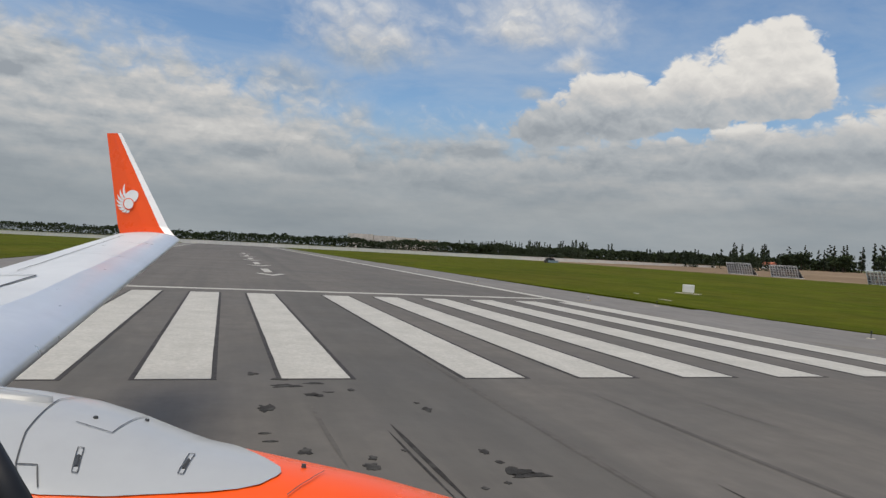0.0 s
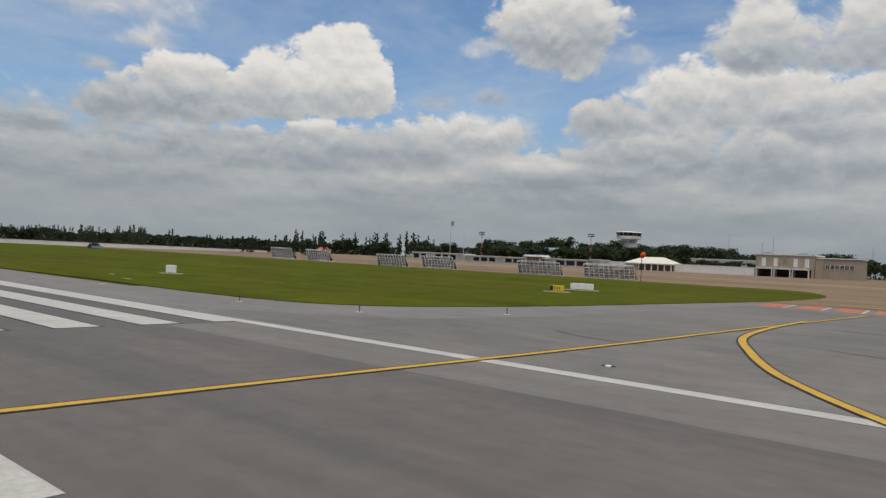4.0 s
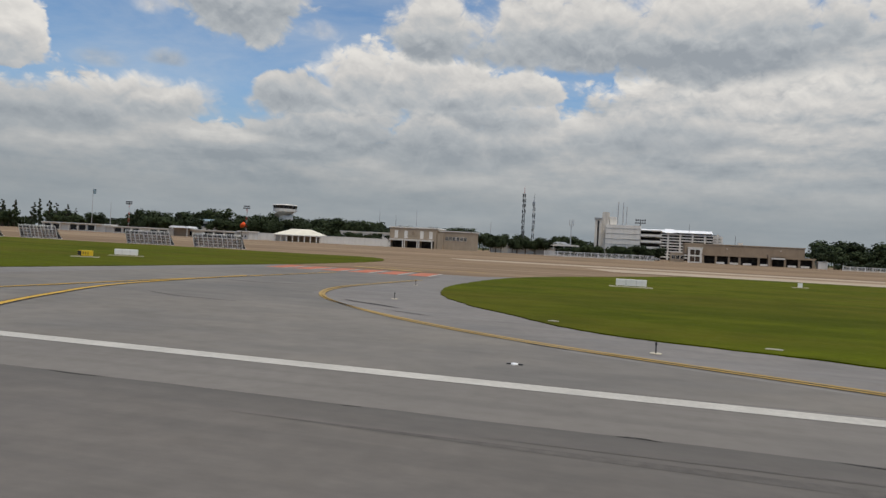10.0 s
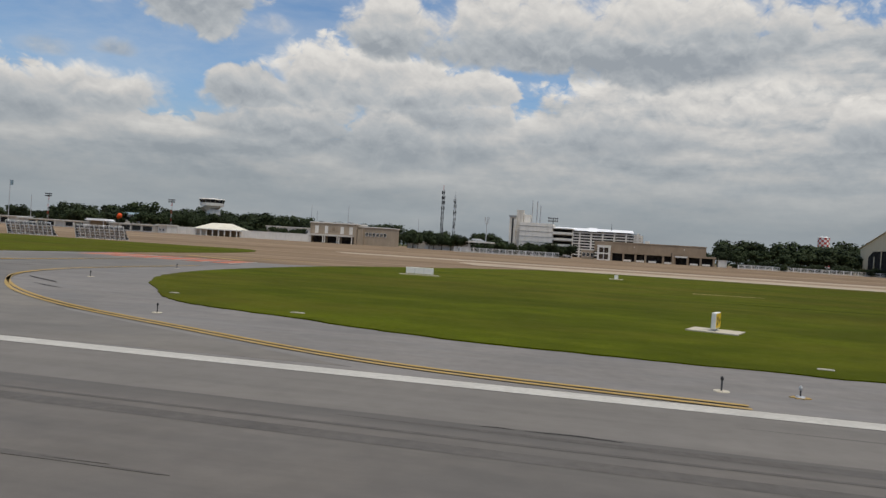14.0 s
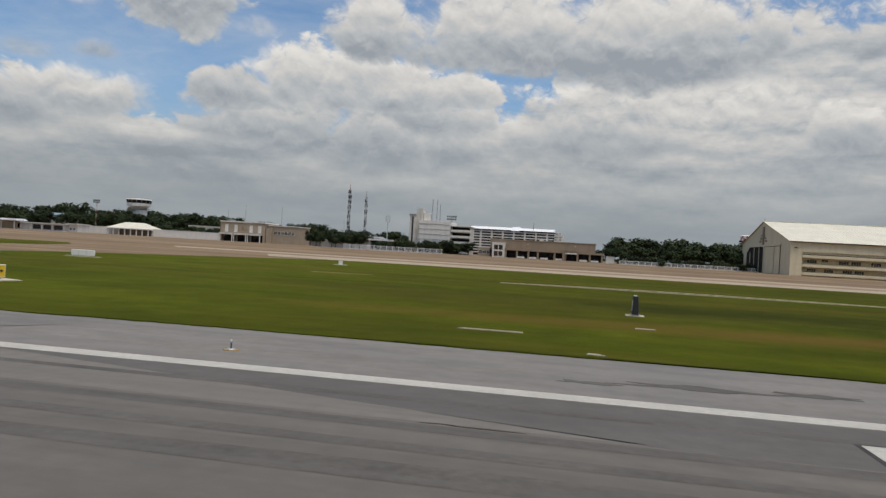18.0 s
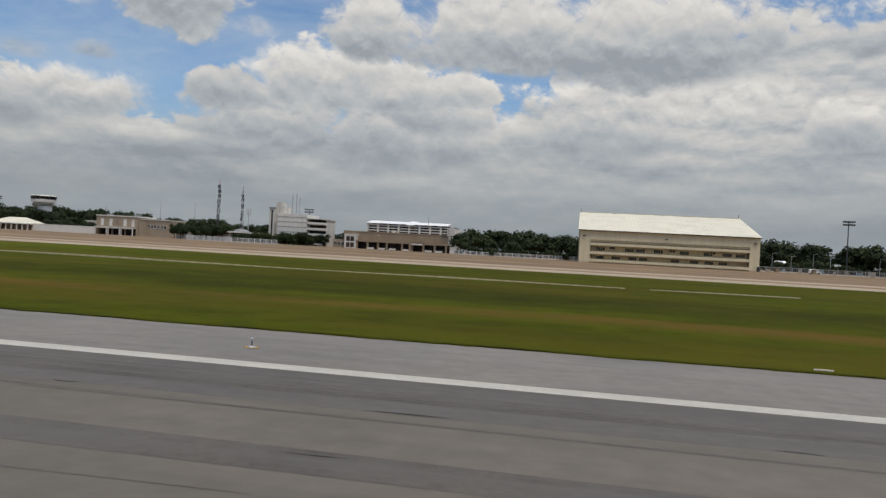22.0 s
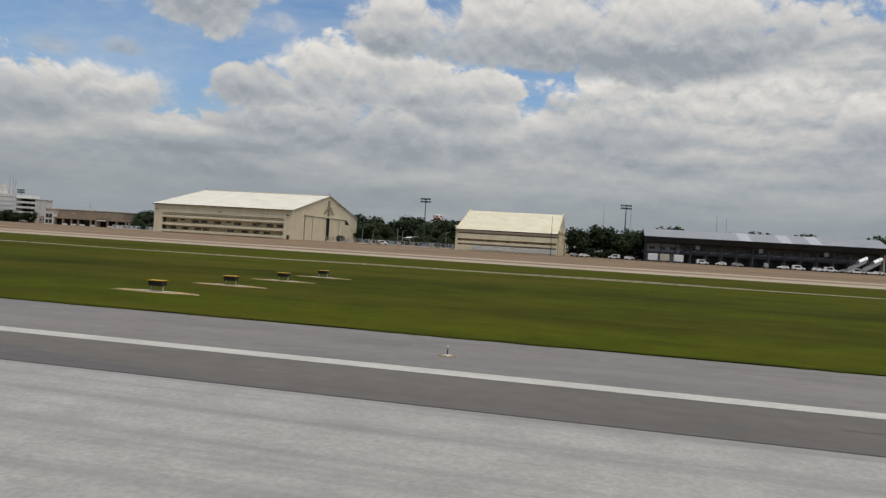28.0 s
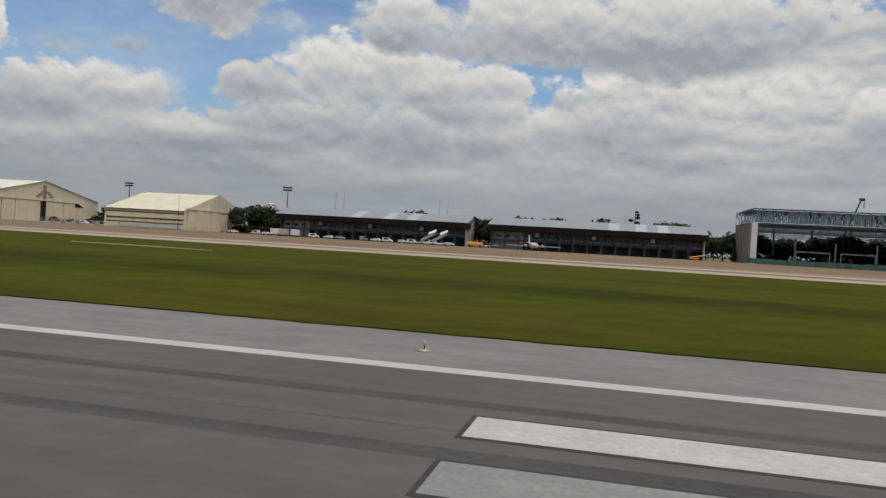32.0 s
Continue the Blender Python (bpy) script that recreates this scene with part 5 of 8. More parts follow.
# ---------- pavilion, wall, marquee, tower, offices ----------
def pavilion():
    p = thing("pavilion", "tan two-storey terminal pavilion with three dark porches", "building", -47.1, 312, RISE, size=1.12)
    part("front_block", box(box(box(bx(0, 20, 2.6, 14, 0, 8.0), 0, 20, 0.9, 2.6, 3.3, 8.0), 0, 0.9, 0.9, 2.6, 0, 3.3), 19.1, 20, 0.9, 2.6, 0, 3.3), TANWALL, p)
    part("side_block", box(bx(20.2, 34, 3.0, 15, 0, 7.2), 20.2, 22.6, 1.6, 3.0, 0, 6.4), TANWALL, p)
    part("parapet", box(bx(-0.3, 20.3, 0.6, 14.2, 8.0, 8.45), 20.3, 34.3, 2.7, 15.2, 7.2, 7.55), STUCCO, p)
    for k in range(3):
        x = 1.0 + 6.2 * k
        # Porch shade is a dark sheet on the wall.
        part("porch_opening", bx(x, x + 5.2, 2.50, 2.59, 0.05, 2.9), INSIDESHADE, p)
        part("awning", box(bx(x - 0.3, x + 5.5, -1.2, 1.0, 3.0, 3.45), x - 0.3, x + 5.5, -1.25, -1.15, 2.8, 3.5), OLDWHITE, p, "pale flat awning over the porch")
        for q in (x - 0.2, x + 5.2):
            part("porch_column", bx(q, q + 0.35, -1.1, -0.75, 0, 3.0), STUCCO, p)
    for x in (2.2, 6.4, 13.2, 17.0):
        part("wall_niche", box(bx(x, x + 1.4, 0.80, 0.89, 4.0, 6.9), x - 0.1, x + 1.5, 0.76, 0.86, 3.85, 4.0), STUCCO, p)
    part("crest", bar(bar(bmesh.new(), (10.2, 0.86, 5.9), (10.2, 0.70, 5.9), 0.75, 0.65, 14), (10.2, 0.72, 6.6), (10.2, 0.72, 7.4), 0.25, 0.05), BROWNWALL, p, "plain brown emblem shape")
    for k in range(6):
        part("letter_bar", bx(7.6 + 0.9 * k, 8.2 + 0.9 * k, 0.80, 0.89, 4.6, 4.95), BROWNWALL, p)
    windows_row(p, [23.2 + 1.55 * k for k in range(6)], 2.98, 3.6, 5.2, 1.25, DARKGLASS, STUCCO, 2)
    for x in (2.0, 15.0):
        part("roof_box", bx(x, x + 1.6, 5, 7, 8.0, 9.0), GREYROOF, p)
    part("roof_mast", bar(bmesh.new(), (0.6, 6, 8), (0.6, 6, 13), 0.09, 0.04), DARKMETAL, p)


pavilion()
w = thing("perimeter_wall", "long weathered white boundary wall with coping", "wall", -130, 312, RISE, kind="structure", size=1.091)
for k in range(19):
    a = 4.0 * k
    if 25 < a < 43:
        continue
    part("wall_panel", box(bx(a, a + 3.95, 0, 0.25, 0, 3.05), a - 0.05, a + 4.0, -0.06, 0.31, 3.05, 3.2), STUCCO, w)
w = thing("perimeter_wall", "white boundary wall behind a row of small trees", "wall", 2.9, 301, RISE, kind="structure", size=0.950)
for k in range(12):
    part("wall_panel", box(bx(4 * k, 3.95 + 4 * k, 0, 0.25, 0, 3.3), 4 * k, 4 + 4 * k, -0.06, 0.31, 3.3, 3.45), STUCCO, w)

m_ = thing("marquee", "white marquee with a hipped canvas roof and slender columns", "marquee", -104.1, 309.1, RISE, size=1.125)
bm = bmesh.new()
e = [bm.verts.new(p) for p in ((-0.4, -0.4, 2.9), (20.4, -0.4, 2.9), (20.4, 11, 2.9), (-0.4, 11, 2.9))]
r_ = [bm.verts.new(p) for p in ((5.5, 5.2, 5.5), (14.5, 5.2, 5.5))]
for f in ((e[0], e[1], r_[1], r_[0]), (e[1], e[2], r_[1]), (e[2], e[3], r_[0], r_[1]), (e[3], e[0], r_[0]), (e[3], e[2], e[1], e[0])):
    bm.faces.new(f)
part("canvas_roof", bm, CREAMROOF, m_)
part("valance", box(bx(-0.4, 20.4, -0.45, -0.35, 2.5, 2.95), 20.35, 20.45, -0.4, 11, 2.5, 2.95), STUCCO, m_)
for k in range(8):
    part("column", bx(0.2 + 2.75 * k, 0.62 + 2.75 * k, -0.1, 0.3, 0, 2.6), STUCCO, m_)
part("back_wall", bx(0, 20, 4.0, 4.2, 0, 2.6), BROWNWALL, m_)

t_ = thing("control_tower", "white control tower with a dark glazed cab ring", "tower", -144.6, 393.8, RISE, size=1.14)
part("shaft", bar(bmesh.new(), (0.9, 0, 0), (0.9, 0, 13.2), 3.6, 3.6, 12), STUCCO, t_)
part("flare", bar(bmesh.new(), (0.7, 0, 13.2), (0, 0, 15.2), 3.9, 6.0, 16), STUCCO, t_)
part("cab_base", bar(bmesh.new(), (0, 0, 15.2), (0, 0, 16.7), 6.1, 6.2, 16), STUCCO, t_)
part("cab_glass", bar(bmesh.new(), (0, 0, 16.72), (0, 0, 18.5), 5.9, 6.4, 16), DARKGLASS, t_)
part("cab_roof", bar(bar(bmesh.new(), (0, 0, 18.5), (0, 0, 18.9), 6.6, 6.3, 16), (0, 0, 18.9), (0, 0, 19.2), 2.4, 2.0, 12), STUCCO, t_)
for k in range(16):
    a = k * math.pi / 8
    part("mullion", bar(bmesh.new(), (5.95 * math.cos(a), 5.95 * math.sin(a), 16.7), (6.45 * math.cos(a), 6.45 * math.sin(a), 18.5), 0.09, 0.09, 4), STEEL, t_)
for k in range(5):
    part("aerial", bar(bmesh.new(), (-3 + 1.6 * k, 0.5 * (k % 2), 19.0), (-3 + 1.6 * k, 0.5 * (k % 2), 20.6 + 0.5 * (k % 3)), 0.06, 0.03, 4), LIGHTMETAL, t_)


def office():
    o = thing("office_block", "white six-storey office block with a slim stair tower", "building", 45.8, 305.7, RISE, size=0.896)
    part("stair_tower", box(bx(0, 3.0, 0, 6, 0, 18.4), 3.0, 6.2, 1.0, 6, 0, 21.2), OLDWHITE, o)
    part("stair_slot", bx(1.1, 1.9, -0.05, 0.02, 2.0, 17.2), DARKGLASS, o)
    part("stair_cap", bx(-0.3, 3.1, -0.3, 6.2, 17.6, 18.5), GREYROOF, o)
    part("tank_room", bx(6.4, 9.5, 2, 7, 15.6, 19.2), STUCCO, o)
    part("block", bx(5.0, 20.5, -1.0, 16, 0, 15.4), STUCCO, o)
    for k in range(6):
        z = 1.6 + 2.45 * k
        # Grey strips draw the shadow lines of the storeys in colour.
        part("floor_band", bx(4.9, 20.6, -1.12, -0.98, z, z + 0.16), GREYROOF, o, "thin grey strip painted as the shadow between storeys")
    part("wing", bx(20.6, 29.5, 3.0, 16, 0, 13.2), OLDWHITE, o)
    for k in range(4):
        z = 2.4 + 2.8 * k
        part("balcony", box(box(bx(20.6, 29.8, -0.6, 3.0, z - 0.2, z), 20.6, 29.8, -0.7, -0.5, z, z + 1.0), 29.6, 29.8, -0.6, 3.0, z, z + 1.0), STUCCO, o)
        # Dark sheet for the shade at the back of the balcony.
        part("balcony_void", bx(20.8, 29.3, 2.9, 2.98, z + 0.05, z + 2.3), INSIDESHADE, o)
    part("wing_roof", bx(20.4, 29.9, -0.8, 16.2, 13.3, 13.7), STUCCO, o)
    for x in (10.0, 12.3, 13.9):
        part("aerial", bar(bmesh.new(), (x, 5, 15.4), (x, 5, 26.2 if x < 13 else 24.0), 0.34, 0.20, 5), LIGHTMETAL, o)
    for x in (5.2, 7.6, 9.2):
        part("aerial", bar(bmesh.new(), (x, 3, 18.2), (x, 3, 22.8), 0.06, 0.03, 4), LIGHTMETAL, o)
    low = thing("canopy_building", "low white building with a flat canopy roof", "building", 20.6, 302.5, RISE, size=0.931)
    part("roof_slab", bx(0, 20, -3, 10, 4.3, 5.0), STUCCO, low)
    part("wall", bx(1, 19, 1, 9, 0, 4.3), GREYWALL, low)
    part("roof_dome", bar(bmesh.new(), (12, 5, 5.0), (12, 5, 6.2), 4.5, 2.0, 14), GREYROOF, low)
    for k in range(5):
        part("column", bx(0.5 + 4.6 * k, 0.9 + 4.6 * k, -2.6, -2.2, 0, 4.3), STUCCO, low)


office()


def brown_terminal():
    b = thing("brown_terminal", "long brown flat-roofed terminal with glazed entrance tower", "terminal", 79.8, 303.3, RISE, size=0.887)
    part("upper_block", bx(2, 51.5, 2.4, 22, 3.9, 8.4), BROWNWALL, b)
    # Solid block; the shaded inside is only its dark colour.
    part("lower_block", bx(9.6, 55.0, 2.6, 20, 0, 3.9), INSIDESHADE, b, "glazed ground floor behind piers, its dark inside put into the colour")
    part("canopy", bx(9.0, 55.5, -0.4, 2.6, 3.5, 4.3), BROWNWALL, b)
    part("parapet", bx(1.8, 51.8, 2.2, 22.2, 8.4, 8.75), TANWALL, b)
    pier = mesh_of("pier", bx(0, 0.9, -0.2, 0.6, 0, 3.5), BROWNWALL)
    for x in (9.4, 14.8, 20.2, 24.6, 32.4, 37.4, 43.0, 48.6, 54.2):
        again("pier", pier, b, x)
    part("entrance", box(bx(3.4, 9.4, -0.4, 2.4, 0, 6.5), 3.2, 9.6, -0.5, 2.4, 6.5, 6.9), STUCCO, b, "white framed entrance bay")
    pane = mesh_of("pane", bx(0, 1.9, -0.46, -0.405, 0, 2.3), BROWNGLASS)
    for i in range(2):
        for j in range(2):
            again("pane", pane, b, 4.3 + 2.2 * i, 0, 0.5 + 3.0 * j)
    part("portal", box(bx(36.5, 43.5, -1.2, 2.6, 4.3, 5.2), 36.5, 37.6, -1.2, 2.0, 0, 4.3), BROWNWALL, b)
    part("portal_sign", bx(37.8, 43.2, -1.3, -1.18, 3.2, 3.9), STUCCO, b)
    part("left_annex", bx(-4.0, 2.0, 4, 14, 0, 4.2), TANWALL, b)
    windows_row(b, [-3.4 + 1.9 * k for k in range(3)], 3.98, 1.2, 3.0, 1.5, DARKGLASS, STUCCO, 2)
    part("kiosk", box(bx(56.5, 60.2, 0, 4, 0, 3.0), 56.3, 60.4, -0.2, 4.2, 3.0, 3.2), STUCCO, b)
    rail = mesh_of("low_panel", bx(0, 3.4, -0.9, -0.8, 0.1, 0.9), STUCCO)
    for x in (15.4, 21.0, 26.4, 33.4, 44.4, 49.6):
        again("low_panel", rail, b, x)
    for x, z in ((20, 6.8), (42, 6.9)):
        part("wall_lamp", bar(bmesh.new(), (x, 2.36, z), (x, 2.0, z - 0.1), 0.22, 0.16, 8), STUCCO, b)
    part("roof_mast", bar(bmesh.new(), (24, 10, 8.7), (24, 10, 13.0), 0.10, 0.05), DARKMETAL, b)
    part("roof_unit", bx(25, 27, 8, 10, 8.7, 9.9), OLDWHITE, b)


brown_terminal()


def far_office():
    o = thing("parking_block", "long white multi-storey block with slatted open floors", "building", 50.9, 440, RISE, size=0.887)
    # The storeys are not open: one core coloured as their shade.
    part("core", bx(0.6, 62.5, 1.5, 26, 0, 17.4), INSIDESHADE, o, "solid core coloured as the shade of open storeys")
    for k in range(9):
        z = 1.5 + 1.85 * k
        part("slab", bx(0, 63.5, 0, 1.6, z, z + 0.75), STUCCO, o)
    for k in range(9):
        x = 7.6 * k
        part("column", bx(x, x + 1.1, -0.3, 1.6, 0, 18.0), STUCCO, o)
    bm = bmesh.new()
    for x0, x1, z in ((-0.5, 29.0, 18.0), (34.5, 58.5, 18.0)):
        profile_x(bm, [(-1, z), (13, z + 2.2), (27, z)], x0, x1)
    part("roof", bm, WHITEROOF, o, "bright white metal roof")
    part("roof", profile_x(bmesh.new(), [(-1.2, 17.6), (13, 20.8), (27, 17.6)], 29.0, 34.5), WHITEROOF, o)
    part("end_bay", bx(58.6, 64.5, 0, 24, 0, 16.6), STUCCO, o)
    part("mast", bar(bmesh.new(), (44, 4, 18), (44, 4, 24), 0.18, 0.08, 5), DARKMETAL, o)


far_office()


def low_rows():
    for x0, x1, y, hgt, lab in ((-226.6, -189.5, 295.4, 3.5, "low white flat-roofed building with a wide canopy"), (-188.3, -152.6, 294.3, 2.9, "low white service building with dark glazing"), (-150.5, -117.1, 295.4, 3.1, "low white service building with flat roof"), (-115.2, -110.6, 296.6, 3.5, "small white cabin with two windows")):
        o = thing("service_building", lab, "building", x0, y, RISE, "low white service buildings")
        L = x1 - x0
        part("wall", bx(0, L, 0.8, 9, 0, hgt), STUCCO, o)
        part("roof_slab", bx(-0.5, L + 0.5, -0.6, 9.4, hgt, hgt + 0.4), STUCCO, o)
        n = max(1, int(L / 5))
        if n > 1:
            g = mesh_of("glazing", bx(0, L / n - 0.9, 0.70, 0.79, 0.5, hgt - 0.5), DARKGLASS)
            pil = mesh_of("pillar", bx(0, 0.35, -0.3, 0.05, 0, hgt), STUCCO)
            for k in range(n):
                if (k + int(x0)) % 4:
                    again("glazing", g, o, k * L / n + 0.5)
                again("pillar", pil, o, k * L / n)
        else:
            windows_row(o, (0.6, 2.4), 0.78, 0.9, 1.9, 1.0, DARKGLASS, STUCCO, 1)
    o = thing("gate_canopy", "white barrel canopy over a brown entrance", "canopy", -148.6, 292, RISE, size=1.191)
    part("canopy_roof", box(bx(-1, 8, 0, 6, 3.2, 3.6), -0.5, 7.5, 0.2, 5.8, 3.6, 4.0), WHITEROOF, o)
    part("doorway", bx(0, 7, 2.0, 2.2, 0, 3.2), BROWNWALL, o)
    for x in (0, 6.8):
        part("post", bx(x, x + 0.25, 0.4, 0.65, 0, 3.2), STUCCO, o)
    o = thing("blue_roof_house", "building with a blue-grey roof behind the trees", "building", -198.9, 383.1, RISE, size=1.092)
    part("wall", bx(0, 11, 0, 12, 0, 8.4), STUCCO, o)
    part("roof", profile_x(bmesh.new(), [(-1, 8.4), (6, 9.8), (13, 8.4)], -1, 12), BLUESTEEL, o)
    part("glazing", bx(1, 10, -0.06, 0.02, 5.6, 7.2), DARKGLASS, o)
    o = thing("white_house", "flat white building behind the boundary wall", "building", -98, 372.7, RISE, size=1.137)
    part("wall", bx(0, 30, 0, 10, 0, 6.0), STUCCO, o)
    windows_row(o, [2 + 2.6 * k for k in range(10)], -0.01, 3.8, 5.0, 1.5, DARKGLASS, STUCCO, 2)
    part("roof_slab", bx(-0.4, 30.4, -0.5, 10.4, 6.0, 6.4), STUCCO, o)
    o = thing("red_roof_house", "small house with an orange-red tiled roof among trees", "house", -316.8, 301.1, RISE, size=1.15)
    part("wall", bx(0, 6, 0, 5, 0, 2.2), STUCCO, o)
    part("roof", profile_x(bmesh.new(), [(-0.5, 2.2), (2.5, 3.6), (5.5, 2.2)], -0.4, 6.4), REDPAINT, o)


low_rows()

# low sheds and stores in the yard between the hangars
for x, y, w_, d, hh, lab in ((247.2, 322.1, 7.6, 5.9, 2.9, "low white store with a flat roof"), (259, 328.7, 11.8, 6.7, 3.7, "long pale store with a shallow metal roof"), (276, 324.6, 6.8, 5.1, 2.7, "small white store beside trees"), (284, 332.9, 10.1, 6.8, 3.4, "grey store with a metal roof"), (297.5, 322.1, 5.1, 4.2, 2.4, "small white store beside trees")):
    o = thing("store_shed", lab, "shed", x, y, RISE, "yard stores")
    part("wall", bx(0, w_, 0, d, 0, hh), OLDWHITE, o)
    part("roof", profile_x(bmesh.new(), [(-0.5, hh), (d / 2, hh + 0.9), (d + 0.5, hh)], -0.4, w_ + 0.4), WHITEROOF if int(x) % 2 else GREYROOF, o)
    part("door", bx(w_ * 0.3, w_ * 0.3 + 1.6, -0.05, 0.02, 0.05, 2.2), INSIDESHADE, o)
for k, (x, y, hh) in enumerate(((247.7, 278.1, 5.6), (254.3, 284, 6.8), (260, 280.6, 6.0), (268.9, 285.8, 7.2), (272.8, 279.6, 6.0), (290.1, 282.6, 6.4), (295.7, 279.1, 5.6))):
    o = thing("lamp_post", "thin grey lamp post in the works yard", "lamp post", x, y, RISE, "yard lamp posts")
    part("pole", bar(bmesh.new(), (0, 0, 0), (0, 0, hh), 0.09, 0.06, 6), LIGHTMETAL, o)
    part("arm", bar(bmesh.new(), (0, 0, hh - 0.1), (1.1, 0, hh + 0.15), 0.05, 0.05, 5), LIGHTMETAL, o)
    part("lamp_head", bx(0.9, 1.5, -0.14, 0.14, hh + 0.08, hh + 0.22), STEEL, o)
rc = random.Random(77)
for k in range(12):
    x, y, a_, b_, c_ = 250 + 3.95 * k + rc.uniform(-1, 1), 271.2 + rc.uniform(0, 8), rc.uniform(0.8, 2.4), rc.uniform(0.8, 1.6), rc.uniform(0.7, 1.9)
    o = thing("crate", "stacked crate in the works yard" if k % 2 else "dull pallet stack in the works yard", "crate", x, y, RISE, "yard crates", rz=rc.uniform(-0.4, 0.4))
    part("box", bx(-a_ / 2, a_ / 2, -b_ / 2, b_ / 2, 0.12, c_), (RAWCONC, BROWNWALL, BLUESTEEL)[k % 3], o)
    part("pallet", bx(-a_ / 2 - 0.1, a_ / 2 + 0.1, -b_ / 2 - 0.1, b_ / 2 + 0.1, 0, 0.12), BROWNWALL, o)

# ---------- blast fences ----------
def blast_fence(x, y, L, rz, size):
    f = thing("blast_fence", "slanted white lattice jet blast fence with dark slats", "blast fence", x, y, rising(y), "blast fences at the apron's edge", rz=rz)
    f.scale = (size, 0.8 * size, 0.78 * size)
    n = 11
    for k in range(n):
        u = k * L / (n - 1)
        part("upright", bar(bar(bmesh.new(), (u, 0, 0), (u, -1.15, 3.05), 0.07, 0.07, 4), (u, 0, 0), (u, 1.9, 0.1), 0.05, 0.05, 4), WHITEBAR, f)
        part("brace", bar(bmesh.new(), (u, 1.8, 0.05), (u, -0.75, 2.1), 0.05, 0.05, 4), WHITEBAR, f)
    for k in range(5):
        z = 0.35 + 0.62 * k
        part("rail", bar(bmesh.new(), (0, -0.377 * z - 0.05, z), (L, -0.377 * z - 0.05, z), 0.045, 0.045, 4), WHITEBAR, f)
    bm = bmesh.new()
    for k in range(11):
        z = 0.15 + 0.25 * k
        v = [bm.verts.new(p) for p in ((0, 0.10 - 0.377 * z, z), (L, 0.10 - 0.377 * z, z), (L, 0.28 - 0.377 * z, z + 0.17), (0, 0.28 - 0.377 * z, z + 0.17))]
        bm.faces.new(v)
    part("slats", bm, DARKSLAT, f, "dark blue-grey deflector slats")
    for s in (0, L):
        bm = bmesh.new()
        v = [bm.verts.new(p) for p in ((s, 0.1, 0.05), (s, 1.7, 0.05), (s, -0.9, 2.9))]
        bm.faces.new(v)
        part("end_plate", bm, DARKSLAT, f)
    part("cap", bar(bmesh.new(), (0, -1.16, 3.08), (L, -1.16, 3.08), 0.07, 0.07, 6), WHITEBAR, f)


for x, y, L, size in ((-146.4, 142.4, 6.4, 1.41), (-125.4, 140.0, 6.4, 1.35), (-86.9, 132.5, 7.0, 1.24), (-74.8, 136.8, 7.4, 1.25), (-45.4, 137.3, 8.4, 1.23), (-28.8, 138.5, 9.0, 1.23)):
    blast_fence(x, y, L, 0.16, size)


# ---------- runway furniture ----------
def pad(parent, w, d, h=0.10):
    part("pad", bx(-w / 2, w / 2, -d / 2, d / 2, 0, h), CONCPAD, parent, "pale concrete base pad")


def board_sign(x, y, w, h, rz, label, face, bars=0, group="airfield signs"):
    s = thing("airfield_sign", label, "sign", x, y, 0.06, group, rz=rz)
    pad(s, w + 1.2, 0.8, 0.06)
    bm = bx(-w / 2, w / 2, -0.12, 0.12, 0.14, 0.14 + h)
    bmesh.ops.bevel(bm, geom=bm.edges[:], offset=0.03, segments=1, affect="EDGES")
    part("panel", bm, face, s)
    for k in range(max(2, int(w / 0.9) + 1)):
        q = -w / 2 + 0.15 + k * (w - 0.3) / max(1, int(w / 0.9))
        part("leg", bar(bmesh.new(), (q, 0, 0.05), (q, 0, 0.16), 0.04, 0.04, 6), STEEL, s)
    for k in range(bars):
        q = -w / 2 + w * (0.35 + 0.16 * k)
        part("character_bar", bx(q, q + 0.08, -0.135, -0.121, 0.14 + h * 0.25, 0.14 + h * 0.75), BLACKBOX, s)
    if bars:
        part("black_end", bx(-w / 2 + 0.02, -w / 2 + w * 0.26, -0.136, -0.121, 0.17, 0.11 + h), BLACKBOX, s)
    if face is SIGNWHITE and w > 2:
        for k in range(1, 3):
            part("seam", bx(-w / 2 + k * w / 3 - 0.02, -w / 2 + k * w / 3 + 0.02, -0.13, -0.119, 0.16, 0.12 + h), STEEL, s)
    return s


board_sign(-19.3, 36.8, 1.15, 0.74, 0.45, "square white sign back on a pad in the grass", SIGNWHITE)
board_sign(8.8, 71.3, 2.6, 0.66, 0.45, "long white sign back on a pad in the grass", SIGNWHITE)
board_sign(10.7, 62.8, 1.5, 0.56, 0.45, "yellow and black taxiway sign on a pad in the grass", SIGNYELLOW, 3)
board_sign(66.1, 71.4, 2.85, 0.62, 0.0, "long white sign back on a pad in the grass", SIGNWHITE)

def letters(text, size, squeeze, parent, loc, rot, mat, label):
    """Built-in lettering as one flat mesh."""
    cu = bpy.data.curves.new("lettering", "FONT")
    cu.body, cu.size, cu.align_x, cu.extrude = text, size, "CENTER", 0.004
    ob = new("lettering", cu)
    me = bpy.data.meshes.new_from_object(ob.evaluated_get(bpy.context.evaluated_depsgraph_get()))
    bpy.data.objects.remove(ob)
    me.materials.append(mat)
    t = new("lettering", me)
    t.parent, t.location, t.rotation_euler, t.scale = parent, loc, rot, (squeeze, 1, 1)
    t["label"] = label


s = thing("airfield_sign", "yellow taxiway sign with a black letter and arrow on a pad", "sign", 89.07, 34.38, 0.06, "airfield signs", rz=1.22)
pad(s, 1.8, 2.2, 0.05)
bm = bx(-0.5, 0.5, -0.10, 0.10, 0.14, 0.86)
